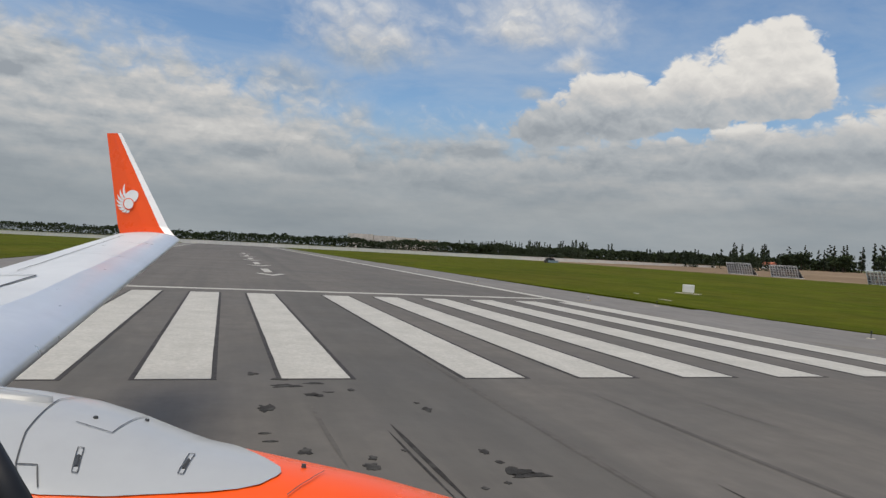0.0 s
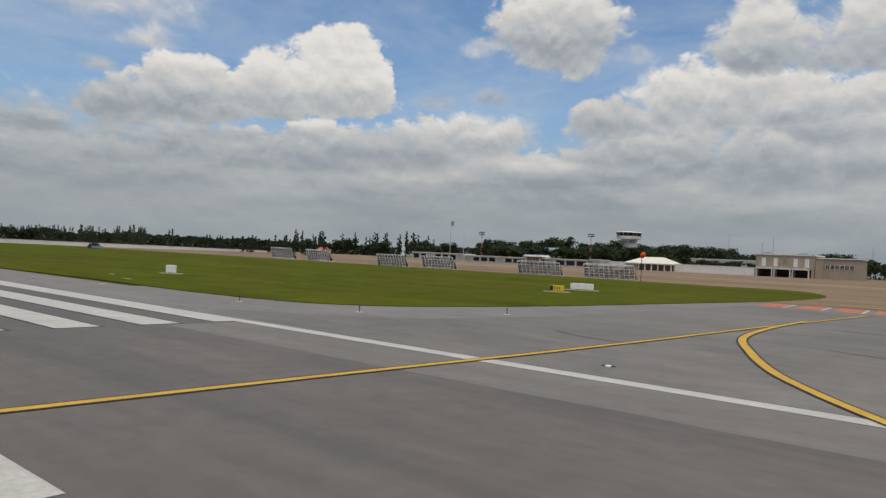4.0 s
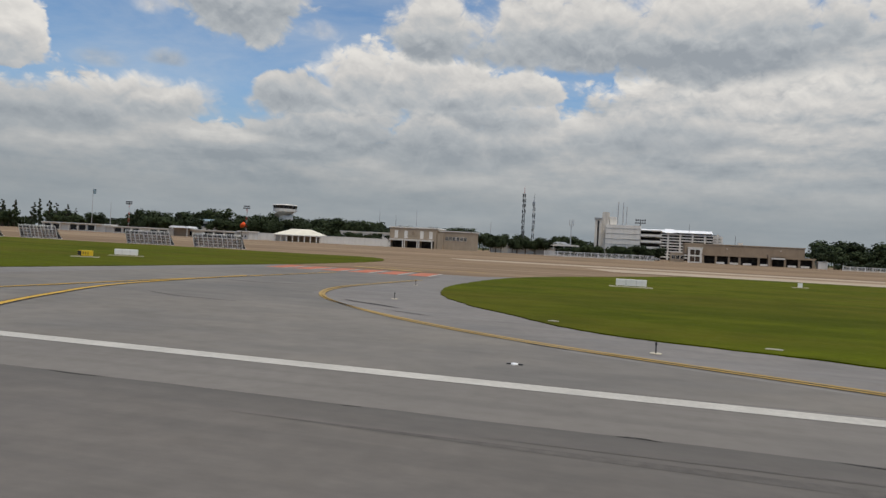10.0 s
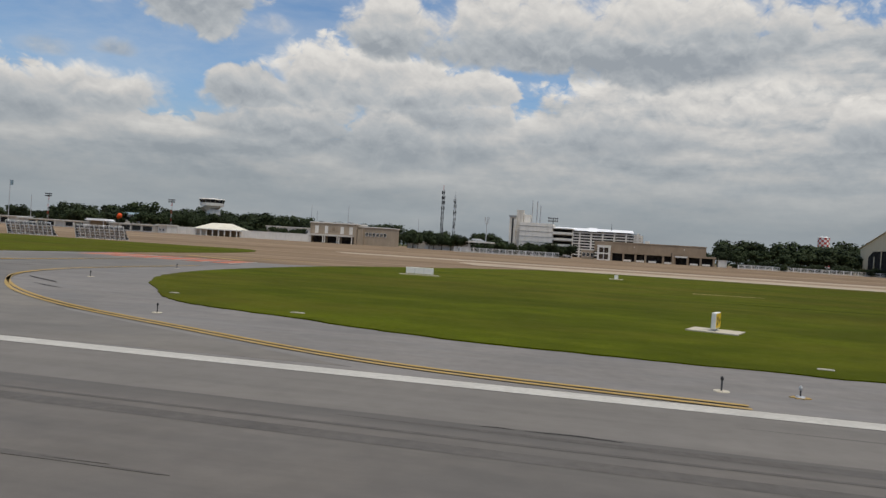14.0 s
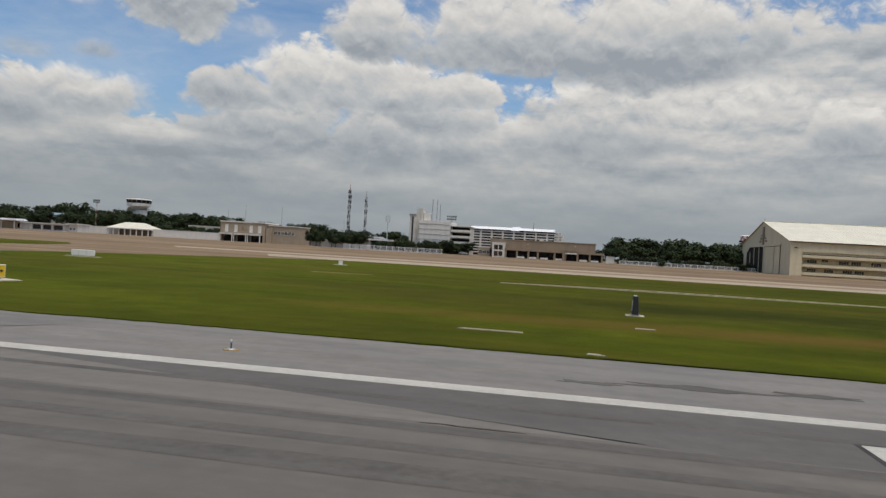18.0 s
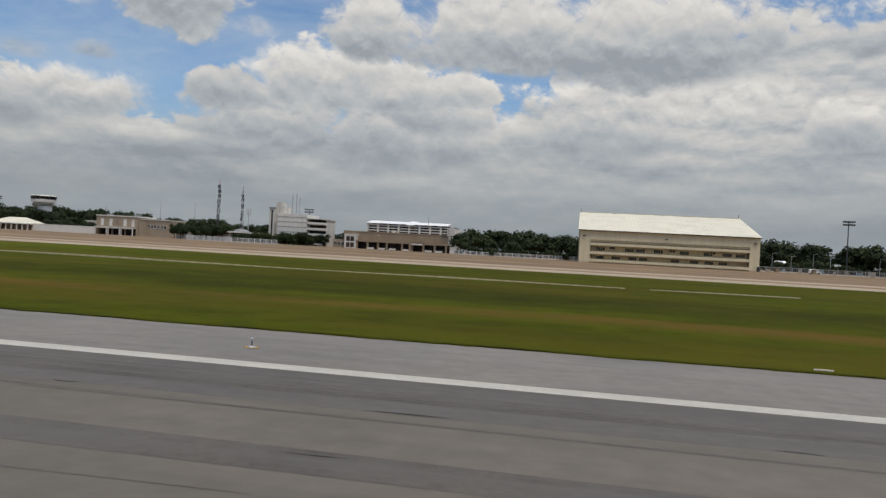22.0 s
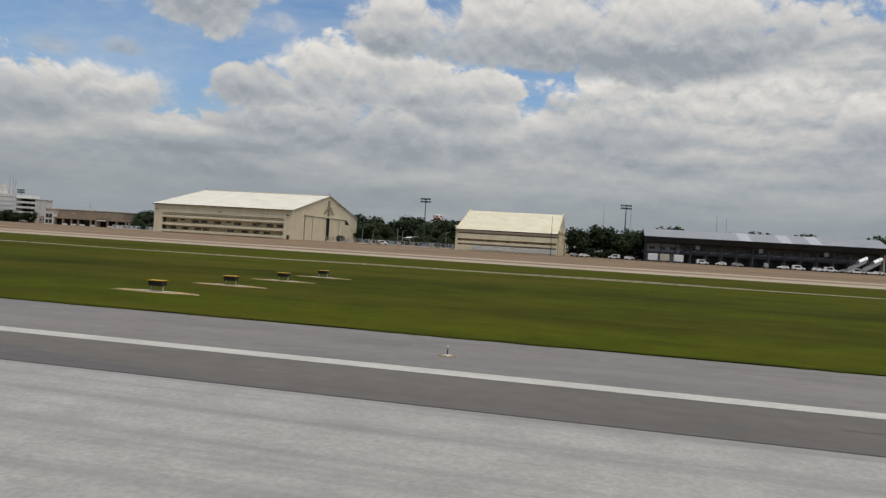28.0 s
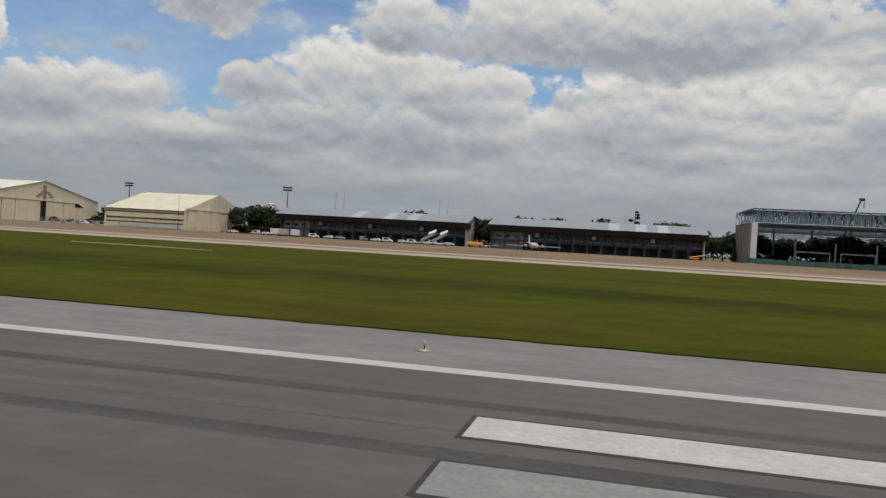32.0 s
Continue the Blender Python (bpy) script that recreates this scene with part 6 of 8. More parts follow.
bmesh.ops.bevel(bm, geom=bm.edges[:], offset=0.02, segments=1, affect="EDGES")
part("panel", bm, SIGNWHITE, s, "white sign housing")
part("face", bx(-0.46, 0.46, -0.112, -0.101, 0.18, 0.82), SIGNYELLOW, s, "yellow sign face")
letters("D", 0.55, 0.8, s, (-0.20, -0.118, 0.31), (math.pi / 2, 0, 0), BLACKBOX, "black letter")
part("arrow", prism(bmesh.new(), [(0.06, -0.03), (0.22, -0.03), (0.22, -0.11), (0.38, 0.0), (0.22, 0.11), (0.22, 0.03), (0.06, 0.03)], 0, 0.008), BLACKBOX, s).matrix_local = Matrix.Translation((0, -0.112, 0.50)) @ Matrix.Rotation(math.pi / 2, 4, "X")
for k in (-0.3, 0.3):
    part("leg", bar(bmesh.new(), (k, 0, 0.05), (k, 0, 0.18), 0.04, 0.04, 6), STEEL, s)
s = thing("marker_box", "small white marker box on a low pad in the grass", "marker", 86.2, 100.3, 0.06)
pad(s, 1.8, 1.1, 0.06)
part("body", bx(-0.24, 0.24, -0.2, 0.2, 0.06, 0.62), SIGNWHITE, s)


def distance_marker(x, y, back_text, front_text):
    s = thing("distance_marker", "black tapered runway distance marker board with white numerals", "sign", x, y, 0.06, "distance markers")
    pad(s, 1.0, 1.3, 0.03)
    bm = bmesh.new()
    v = [bm.verts.new((q * a, w * b, z)) for z, a, b in ((0.10, 0.18, 0.55), (1.12, 0.12, 0.48)) for q, w in ((-1, -1), (1, -1), (1, 1), (-1, 1))]
    for f in ((3, 2, 1, 0), (4, 5, 6, 7), (0, 1, 5, 4), (1, 2, 6, 5), (2, 3, 7, 6), (3, 0, 4, 7)):
        bm.faces.new([v[i] for i in f])
    bmesh.ops.bevel(bm, geom=bm.edges[:], offset=0.02, segments=1, affect="EDGES")
    part("body", bm, BLACKBOX, s)
    part("cap", bx(-0.10, 0.10, -0.46, 0.46, 1.118, 1.132), RAWCONC, s, "pale top plate")
    for text, side in ((back_text, -1), (front_text, 1)):
        if not text:
            continue
        letters(text, 0.95, 0.72, s, (side * 0.173, 0, 0.27), (math.pi / 2 - 0.06, 0, side * math.pi / 2), SIGNWHITE, "white painted numeral")
    for k in (-0.42, 0.42):
        part("foot", bx(-0.26, 0.26, k - 0.05, k + 0.05, 0.04, 0.12), STEEL, s)


distance_marker(123.7, 41.8, "10", "1")
distance_marker(370.05, 44.43, "", "2")


def edge_light(x, y, white):
    if white:
        l = thing("edge_light", "white-headed runway edge light on an orange-rimmed plate", "light", x, y, 0.02, "runway edge lights")
        blob = [((0.19 + 0.07 * math.sin(2.3 * q)) * math.cos(q * math.pi / 9), (0.17 + 0.05 * math.cos(3.1 * q)) * math.sin(q * math.pi / 9)) for q in range(18)]
        part("plate", prism(bmesh.new(), blob, 0.0, 0.022), DULLYELLOW, l, "worn orange paint round the light")
        part("base", bar(bmesh.new(), (0, 0, 0.02), (0, 0, 0.05), 0.12, 0.10, 12), STEEL, l)
        part("stem", bar(bmesh.new(), (0, 0, 0.05), (0, 0, 0.19), 0.018, 0.018, 8), DARKMETAL, l)
        part("lamp", bar(bar(bmesh.new(), (0, 0, 0.19), (0, 0, 0.25), 0.032, 0.045, 12), (0, 0, 0.25), (0, 0, 0.30), 0.045, 0.022, 12), LIGHTMETAL, l, "grey-white lamp head")
    else:
        l = thing("taxiway_light", "slim dark taxiway edge light on a pale plate", "light", x, y, 0.02, "taxiway edge lights")
        part("plate", bar(bmesh.new(), (0, 0, 0), (0, 0, 0.02), 0.20, 0.19, 14), CONCPAD, l)
        part("stem", bar(bmesh.new(), (0, 0, 0.02), (0, 0, 0.27), 0.022, 0.02, 8), DARKMETAL, l)
        part("lamp", bar(bar(bmesh.new(), (0, 0, 0.27), (0, 0, 0.32), 0.03, 0.042, 10), (0, 0, 0.32), (0, 0, 0.37), 0.042, 0.02, 10), BLACKBOX, l, "dark lamp head")
    return l


lamp0 = edge_light(111.3, 18.6, True)
for x in (88.7, 131.7, 153.7, 176.2, 201.3, 226.5, 252.0, 276.2, 300.3, 324.5, 348.7, 372.2, 395.6, 419.0, 442.8, 466.4, 490.1, 514, 538, -6, -30, -54):
    copy_thing(lamp0, pose(x, 18.9, 0.02))
lamp1 = edge_light(86.9, 18.8, False)
for x, y in ((67.9, 24.2), (54.0, 38.2), (14.4, 22.5), (26.2, 32.3), (50.5, 52.8), (-2.4, 22.2), (22.2, 24.6)):
    copy_thing(lamp1, pose(x, y, 0.02))

for k, y in enumerate((29.7, 36.6, 43.5, 50.4)):
    b = thing("approach_slope_lamp", "yellow-topped black slope indicator lamp box on legs", "light", 332.2, y, 0.06, "row of slope indicator lamps")
    blob = [(2.2 * math.cos(q * math.pi / 8) * (1 + 0.2 * math.sin(3 * q)), 0.55 * math.sin(q * math.pi / 8) * (1 + 0.15 * math.cos(2 * q))) for q in range(16)]
    part("pad", prism(bmesh.new(), blob, -0.02, 0.014), DIRT, b, "bare earth patch under the lamp")
    part("slab", bx(-0.9, 0.9, -0.2, 0.2, 0.01, 0.05), CONCPAD, b)
    bm = profile_x(bmesh.new(), [(-0.2, 0.28), (0.2, 0.28), (0.25, 0.53), (-0.25, 0.53)], -0.36, 0.36)
    bmesh.ops.bevel(bm, geom=bm.edges[:], offset=0.03, segments=1, affect="EDGES")
    part("housing", bm, BLACKBOX, b)
    part("hood", bx(-0.38, 0.38, -0.27, 0.27, 0.532, 0.56), YELLOW, b, "yellow top plate")
    for qx in (-0.32, 0.32):
        part("leg", bar(bmesh.new(), (qx, 0, 0.04), (qx, 0, 0.30), 0.035, 0.035, 6), STEEL, b)

for x, y in ((64.2, 19.3), (39.7, 18.7)):
    b = thing("inset_light", "small white and black inset light plate on the taxiway", "light", x, y, 0.03)
    part("plate", bar(bmesh.new(), (-0.0, 0, 0), (0, 0, 0.035), 0.11, 0.10, 12), WHITEBAR, b)
    part("lens", bx(-0.22, 0.22, -0.04, 0.04, 0.01, 0.03), BLACKBOX, b)

for x, y, w in ((90.78, 24.32, 0.7), (71.94, 27.74, 0.8), (121.21, 23.67, 0.6), (131.57, 23.35, 0.8), (63.65, 31.96, 0.6), (192.76, 23.52, 0.8), (370.82, 23.18, 0.8), (420.21, 23.01, 0.8), (-16.85, 29.61, 1.2), (-8.75, 27.12, 2.2)):
    c = thing("drain_cover", "pale concrete drain cover at the grass edge", "cover", x, y, 0.05, "drain covers")
    part("frame", prism(bmesh.new(), [(-w * 0.38, -0.10), (w * 0.30, -0.14), (w * 0.40, 0.05), (w * 0.12, 0.15), (-w * 0.30, 0.11)], 0, 0.03), RAWCONC, c)
    part("lid", bx(-w * 0.22, w * 0.22, -0.06, 0.06, 0.03, 0.042), CONCPAD, c)

# culvert dip beside the apron
c = thing("culvert", "dark culvert mouth in a grassy dip", "culvert", 226.28, 81.4, 0.06)
part("headwall", box(bx(-0.7, 0.7, 0.0, 0.25, 0, 0.45), -0.7, -0.5, -0.5, 0, 0, 0.3), GREYWALL, c)
# Disc in the inside-shade colour, closing the pipe.
part("pipe_mouth", bar(bmesh.new(), (0.1, -0.02, 0.3), (0.1, -0.10, 0.3), 0.34, 0.34, 14), INSIDESHADE, c)

# windsock
b = thing("wind_cone", "orange wind cone on a slender pole", "wind cone", -10.8, 128, 0.1, size=1.2)
part("pole", bar(bmesh.new(), (0, 0, 0), (0, 0, 4.3), 0.06, 0.04, 6), DARKMETAL, b)
bm = bmesh.new()
bmesh.ops.create_icosphere(bm, subdivisions=2, radius=0.46, matrix=Matrix.Translation((0.15, 0, 4.25)) @ Matrix.Diagonal((1.0, 0.9, 1.05, 1)))
for v in bm.verts:
    v.co.z += 0.12 * math.sin(v.co.x * 4)
part("cone", bm, ORANGEBALL, b, "limp orange cloth cone", True)

# mower parked on the grass
b = thing("grass_mower", "dark tractor mower standing on the grass", "tractor", -214, 114, 0.06, size=1.35)
part("body", box(bx(-1.6, 0.8, -0.6, 0.6, 0.6, 1.3), -0.2, 0.8, -0.65, 0.65, 1.2, 1.5), BLACKBOX, b)
part("cab_roof", bx(-0.9, 0.7, -0.7, 0.7, 2.2, 2.32), DARKMETAL, b)
for qx, qy in ((-0.8, -0.6), (0.6, -0.6), (-0.8, 0.6), (0.6, 0.6)):
    part("cab_post", bar(bmesh.new(), (qx, qy, 1.3), (qx, qy, 2.2), 0.05, 0.05, 5), DARKMETAL, b)
for qx, r in ((-1.2, 0.45), (0.7, 0.7)):
    for qy in (-0.8, 0.8):
        part("wheel", bar(bmesh.new(), (qx, qy - 0.16, r), (qx, qy + 0.16, r), r, r, 16), BLACKBOX, b)
part("cutter_deck", bx(1.4, 3.0, -1.2, 1.2, 0.2, 0.8), BLUESTEEL, b)


# ---------- masts ----------
def lattice(name, label, x, y, h, r0, r1, mats, bands, category="mast", group="", size=1.0):
    """A lattice tower: four legs with cross braces, one part a bay."""
    m = thing(name, label, category, x, y, RISE, group, size=size)
    for k in range(bands):
        a, b = k / bands, (k + 1) / bands
        ra, rb = r0 + (r1 - r0) * a, r0 + (r1 - r0) * b
        bm = bmesh.new()
        c = [(-1, -1), (1, -1), (1, 1), (-1, 1)]
        for i in range(4):
            (x0, y0), (x1, y1) = c[i], c[(i + 1) % 4]
            th = max(0.05, 0.10 * r0)
            bar(bm, (x0 * ra, y0 * ra, a * h), (x0 * rb, y0 * rb, b * h), th, th, 4)
            bar(bm, (x0 * ra, y0 * ra, a * h), (x1 * rb, y1 * rb, b * h), th * 0.6, th * 0.6, 4)
            bar(bm, (x1 * ra, y1 * ra, a * h), (x0 * rb, y0 * rb, b * h), th * 0.6, th * 0.6, 4)
        part("mast_section", bm, mats[k % len(mats)], m)
    return m


def add_panels(m, h, zs, r, mat, seed):
    rr = random.Random(seed)
    for z in zs:
        for k in range(3):
            a = rr.random() * 6.28
            px, py = r * math.cos(a), r * math.sin(a)
            part("antenna_panel", box(bx(px - 0.14, px + 0.14, py - 0.10, py + 0.10, z, z + 1.7), px * 0.4 - 0.05, px + 0.05, py * 0.4 - 0.05, py + 0.05, z + 0.8, z + 0.95), mat, m)


m = lattice("radio_mast", "tall dark lattice radio mast hung with antenna panels", 13.4, 319.4, 30.0, 0.62, 0.34, (DARKMETAL, DARKMETAL), 12, group="radio masts", size=0.898)
add_panels(m, 30, (7, 9.5, 12, 15, 17.5, 20, 23, 25.5, 28), 0.75, DARKMETAL, 2)
part("spike", bar(bmesh.new(), (0, 0, 29.9), (0, 0, 32.9), 0.16, 0.08, 5), REDMAST, m)
m = lattice("radio_mast", "tall grey lattice radio mast hung with antenna panels", 14.4, 341.9, 29.5, 0.70, 0.35, (LIGHTMETAL, DARKMETAL), 11, group="radio masts", size=0.886)
add_panels(m, 26, (12, 16, 20, 23, 26), 0.7, DARKMETAL, 5)
part("spike", bar(bmesh.new(), (0, 0, 29.4), (0, 0, 32.4), 0.10, 0.04, 5), DARKMETAL, m)
m = thing("antenna_pole", "slender pale pole with a fork of antennas", "mast", 36.2, 304.9, RISE, size=0.888)
part("pole", bar(bmesh.new(), (0, 0, 0), (0, 0, 15.2), 0.28, 0.16, 6), LIGHTMETAL, m)
for k in range(5):
    a = k * 1.256
    part("fork", bar(bar(bmesh.new(), (0, 0, 13.6), (1.0 * math.cos(a), 1.0 * math.sin(a), 14.4), 0.07, 0.07, 4), (1.0 * math.cos(a), 1.0 * math.sin(a), 14.2), (1.1 * math.cos(a), 1.1 * math.sin(a), 17.2), 0.13, 0.09, 4), LIGHTMETAL, m)


def flood(x, y, h, label, lamps=6, mat=DARKMETAL, banded=False):
    m = thing("floodlight_mast", label, "mast", x, y, RISE, "floodlight masts")
    if banded:
        for k in range(8):
            bm = bmesh.new()
            for sx in (-0.45, 0.45):
                bar(bm, (sx * 0.8, 0, h * k / 8), (sx * 0.8, 0, h * (k + 1) / 8), 0.08, 0.08, 4)
            bar(bm, (-0.45, 0, h * k / 8), (0.45, 0, h * (k + 1) / 8), 0.07, 0.07, 4)
            part("mast_section", bm, REDMAST if k % 2 else LIGHTMETAL, m)
    else:
        part("pole", bar(bmesh.new(), (0, 0, 0), (0, 0, h), 0.30, 0.16, 8), mat, m)
    rows = 2
    for j in range(rows):
        z = h + 0.2 + 1.1 * j
        part("crossbar", bar(bmesh.new(), (-1.9, 0, z), (1.9, 0, z), 0.09, 0.09, 4), mat, m)
        for k in range(lamps):
            q = -1.8 + 3.6 * k / (lamps - 1)
            part("floodlight", box(bx(q - 0.26, q + 0.26, -0.55, -0.1, z - 0.1, z + 0.55), q - 0.2, q + 0.2, -0.58, -0.55, z - 0.04, z + 0.48), DARKMETAL, m)
    part("spine", bar(bmesh.new(), (0, 0, h - 0.2), (0, 0, h + 1.8), 0.12, 0.12, 5), mat, m)


flood(63.9, 308.1, 14.7, "dark floodlight mast beside the white office block", 5, DARKMETAL)
flood(-219.6, 349.3, 16.2, "banded lattice floodlight mast among trees", 5, DARKMETAL, True)
flood(-158.4, 373.9, 17.3, "banded lattice floodlight mast among trees", 5, DARKMETAL, True)
flood(280.1, 285.6, 18.1, "tall grey floodlight mast behind the hangars", 6, DARKMETAL)
flood(359.5, 282.4, 18.9, "tall grey floodlight mast behind the hangars", 6, DARKMETAL)
for x, y, h in ((-258.4, 379.8, 18.7), (-112.5, 470, 25.2), (-85.6, 470, 25.3), (-22.8, 419.3, 17.0), (350.9, 370, 25.8), (362.8, 328.7, 22.8), (404.6, 370, 23.3), (409, 370, 22.0), (500.3, 384.5, 20.8)):
    m = thing("antenna_mast", "thin grey antenna mast far behind the buildings", "mast", x, y, RISE, "thin antenna masts")
    part("pole", bar(bmesh.new(), (0, 0, 0), (0, 0, h), 0.30, 0.10, 5), LIGHTMETAL, m)
m = thing("flag_pole", "tall flag pole with a small dark flag", "flag pole", -236.2, 339.3, RISE, size=1.132)
part("pole", bar(bmesh.new(), (0, 0, 0), (0, 0, 21.5), 0.20, 0.10, 6), LIGHTMETAL, m)
part("flag", bx(0.1, 1.9, -0.02, 0.02, 18.6, 21.0), BLUESTEEL, m, "limp dark flag")
# checkered water tower
m = lattice("water_tower", "red and white checkered water tank on a lattice stand", 229.4, 525.5, 20.5, 4.6, 3.6, (WHITEMAST, REDMAST), 5, "water tower", size=0.811)
for ring in range(4):
    for k in range(14):
        bm = bmesh.new()
        a0, a1 = k * 2 * math.pi / 14, (k + 1) * 2 * math.pi / 14
        v = [bm.verts.new((4.6 * math.cos(a), 4.6 * math.sin(a), z)) for a, z in ((a0, 20.5 + 1.9 * ring), (a1, 20.5 + 1.9 * ring), (a1, 22.4 + 1.9 * ring), (a0, 22.4 + 1.9 * ring))]
        bm.faces.new(v)
        part("tank_panel", bm, REDMAST if (ring + k) % 2 else WHITEMAST, m)
part("tank_roof", bar(bmesh.new(), (0, 0, 28.1), (0, 0, 28.9), 4.8, 2.0, 14), WHITEMAST, m)
part("tank_floor", bar(bmesh.new(), (0, 0, 20.1), (0, 0, 20.5), 4.4, 4.7, 14), WHITEMAST, m)


# ---------- fences ----------
def picket(x0, x1, y, h, label, step=2.4, mat=WHITEBAR, solid=0.35):
    f = thing("fence", label, "fence", x0, y, RISE, "white fences along the apron")
    n = int((x1 - x0) / step)
    post = mesh_of("post", bx(-0.08, 0.08, -0.08, 0.08, 0, h), mat)
    rail = mesh_of("top_rail", bx(0, step, -0.03, 0.03, h - 0.25, h - 0.12), mat)
    rail2 = mesh_of("bottom_rail", bx(0, step, -0.03, 0.03, 0.15, 0.28), mat)
    base = mesh_of("plinth", bx(0, step, -0.06, 0.06, 0, solid), OLDWHITE)
    upright = mesh_of("bar", bx(0.1, 0.17, -0.015, 0.015, 0.28, h - 0.25), mat)
    for k in range(n):
        for nm, me in (("post", post), ("top_rail", rail), ("bottom_rail", rail2), ("plinth", base)):
            again(nm, me, f, k * step)
        for q in range(8):
            again("bar", upright, f, k * step + q * step / 8)


picket(31.3, 71.2, 262, 1.9, "white barred fence on a low plinth before trees")
picket(134.4, 186.2, 286.3, 1.6, "white barred fence on a low plinth before trees")
picket(241.5, 301.3, 276.7, 1.9, "grey mesh fence before a works yard", 3.0, STEEL)
picket(341.1, 365.6, 276.7, 1.6, "white barred fence on a low plinth before trees")

# long pale wall far behind the runway's end
f = thing("boundary_barrier", "long low white barrier wall far behind the runway", "wall", 0, 0, 0, kind="structure")
ends = [(-398, -192), (-376, -40), (-334, 60), (-271, 162), (-251, 218)]
line = smooth_line(ends, 8)
for (ax, ay), (cx, cy) in zip(line, line[1:]):
    d, a = math.hypot(cx - ax, cy - ay), math.atan2(cy - ay, cx - ax)
    ob = part("barrier_panel", box(bx(0.04, d - 0.04, -0.15, 0.15, 0.0, 1.75), 0, d, -0.22, 0.22, 1.75, 1.95), STUCCO, f)
    ob.location, ob.rotation_euler = (ax, ay, -0.05), (0, 0, a)


# ---------- vehicles and gear on the apron ----------
def van(x, y, rz, body, label, long=False):
    v = thing("van" if long else "car", label, "van" if long else "car", x, y, RISE, "vehicles before the sheds", rz=rz, size=0.95)
    L, H_ = (4.1, 1.75) if long else (3.7, 1.28)
    pts = [(-L / 2, 0.35), (L / 2, 0.35), (L / 2, 0.85), (L / 2 - 0.9, 0.98), (L / 2 - 1.5, H_), (-L / 2 + (0.1 if long else 0.5), H_), (-L / 2, 0.95)]
    bm = bmesh.new()
    lo = [bm.verts.new((px, -0.72, pz)) for px, pz in pts]
    hi = [bm.verts.new((px, 0.72, pz)) for px, pz in pts]
    n = len(pts)
    for i in range(n):
        bm.faces.new((lo[i], lo[(i + 1) % n], hi[(i + 1) % n], hi[i]))
    bm.faces.new(lo[::-1]), bm.faces.new(hi)
    bmesh.ops.bevel(bm, geom=bm.edges[:], offset=0.06, segments=1, affect="EDGES")
    part("body", bm, body, v)
    for sy in (-0.735, 0.71):
        part("window", bx(-L / 2 + 0.7, L / 2 - 1.55, sy, sy + 0.025, 0.98, H_ - 0.18), DARKGLASS, v)
    part("windscreen", bx(L / 2 - 1.42, L / 2 - 1.2, -0.6, 0.6, 1.0, H_ - 0.16), DARKGLASS, v)
    for qx in (-L / 2 + 0.8, L / 2 - 0.8):
        for qy in (-0.8, 0.8):
            part("wheel", bar(bmesh.new(), (qx, qy - 0.1, 0.33), (qx, qy + 0.1, 0.33), 0.33, 0.33, 12), BLACKBOX, v)
    for qy in (-0.6, 0.6):
        part("headlight", bx(L / 2 - 0.02, L / 2 + 0.03, qy - 0.16, qy + 0.16, 0.66, 0.82), WHITEBAR, v)


CARWHITE = surf("white_car_paint", (0.74, 0.74, 0.73), 0.3, 0, 0.03, 2, 0.02, 0, None, None, 0.5)
CARSILVER = surf("silver_car_paint", (0.36, 0.37, 0.38), 0.3, 0.3, 0.04, 2, 0.02, 0, None, None, 0.5)
AMBERPAINT = surf("amber_vehicle_paint", (0.55, 0.24, 0.03), 0.45, 0, 0.08, 2, 0.04, 0, None, None, 0.5)
for x, y, rz, body, lab, lg in ((384.6, 254.2, 0.1, CARWHITE, "white pickup parked before the grey shed", True), (390.5, 254.2, 3.0, CARWHITE, "white car parked before the grey shed", False), (395.5, 253.3, 0.2, CARSILVER, "silver car parked before the grey shed", False),
                                (404.5, 254.2, 1.4, CARSILVER, "silver van parked before the grey shed", True), (409.5, 253.3, 3.1, CARWHITE, "white car parked before the grey shed", False), (414.1, 253.3, 0.0, CARWHITE, "white pickup parked before the grey shed", True),
                                (420, 253.3, 0.1, CARWHITE, "white car parked before the grey shed", False), (423.7, 253.3, 0.0, CARWHITE, "white van parked before the grey shed", True), (427.8, 253.3, 3.1, CARSILVER, "silver car parked before the grey shed", False),
                                (431.6, 253.3, 0.2, CARWHITE, "white van parked before the grey shed", True), (437.6, 252.4, 0.0, CARWHITE, "white car parked before the grey shed", False), (361.1, 262, 0.1, CARWHITE, "white car parked before trees", False),
                                (355.9, 262.5, 3.0, CARWHITE, "white van parked before trees", True), (342, 263.5, 0.2, CARSILVER, "silver car parked beside the hangar", False), (345.5, 264, 0.2, CARWHITE, "white car parked beside the hangar", False),
                                (266.3, 274.7, 0.0, CARWHITE, "white truck parked in a works yard", True), (70.6, 303.1, 0.1, CARSILVER, "dark car parked before the brown terminal", False)):
    van(x, y, rz, body, lab, lg)
for x, mat, lab in ((368.5, SIGNWHITE, "white cargo container on a dolly"), (372.4, CONCPAD, "tan cargo container on a dolly"), (376.9, SIGNWHITE, "white cargo container on a dolly")):
    c = thing("cargo_container", lab, "container", x, 254.2, RISE, "cargo containers", size=0.95)
    bm = bx(-1.6, 1.6, -1.0, 1.0, 0.55, 2.9)
    bmesh.ops.bevel(bm, geom=bm.edges[:], offset=0.08, segments=1, affect="EDGES")
    part("body", bm, mat, c)
    part("dolly", bx(-1.8, 1.8, -1.1, 1.1, 0.35, 0.53), DARKMETAL, c)
    for qx in (-1.3, 1.3):
        for qy in (-0.9, 0.9):
            part("wheel", bar(bmesh.new(), (qx, qy - 0.1, 0.2), (qx, qy + 0.1, 0.2), 0.2, 0.2, 10), BLACKBOX, c)
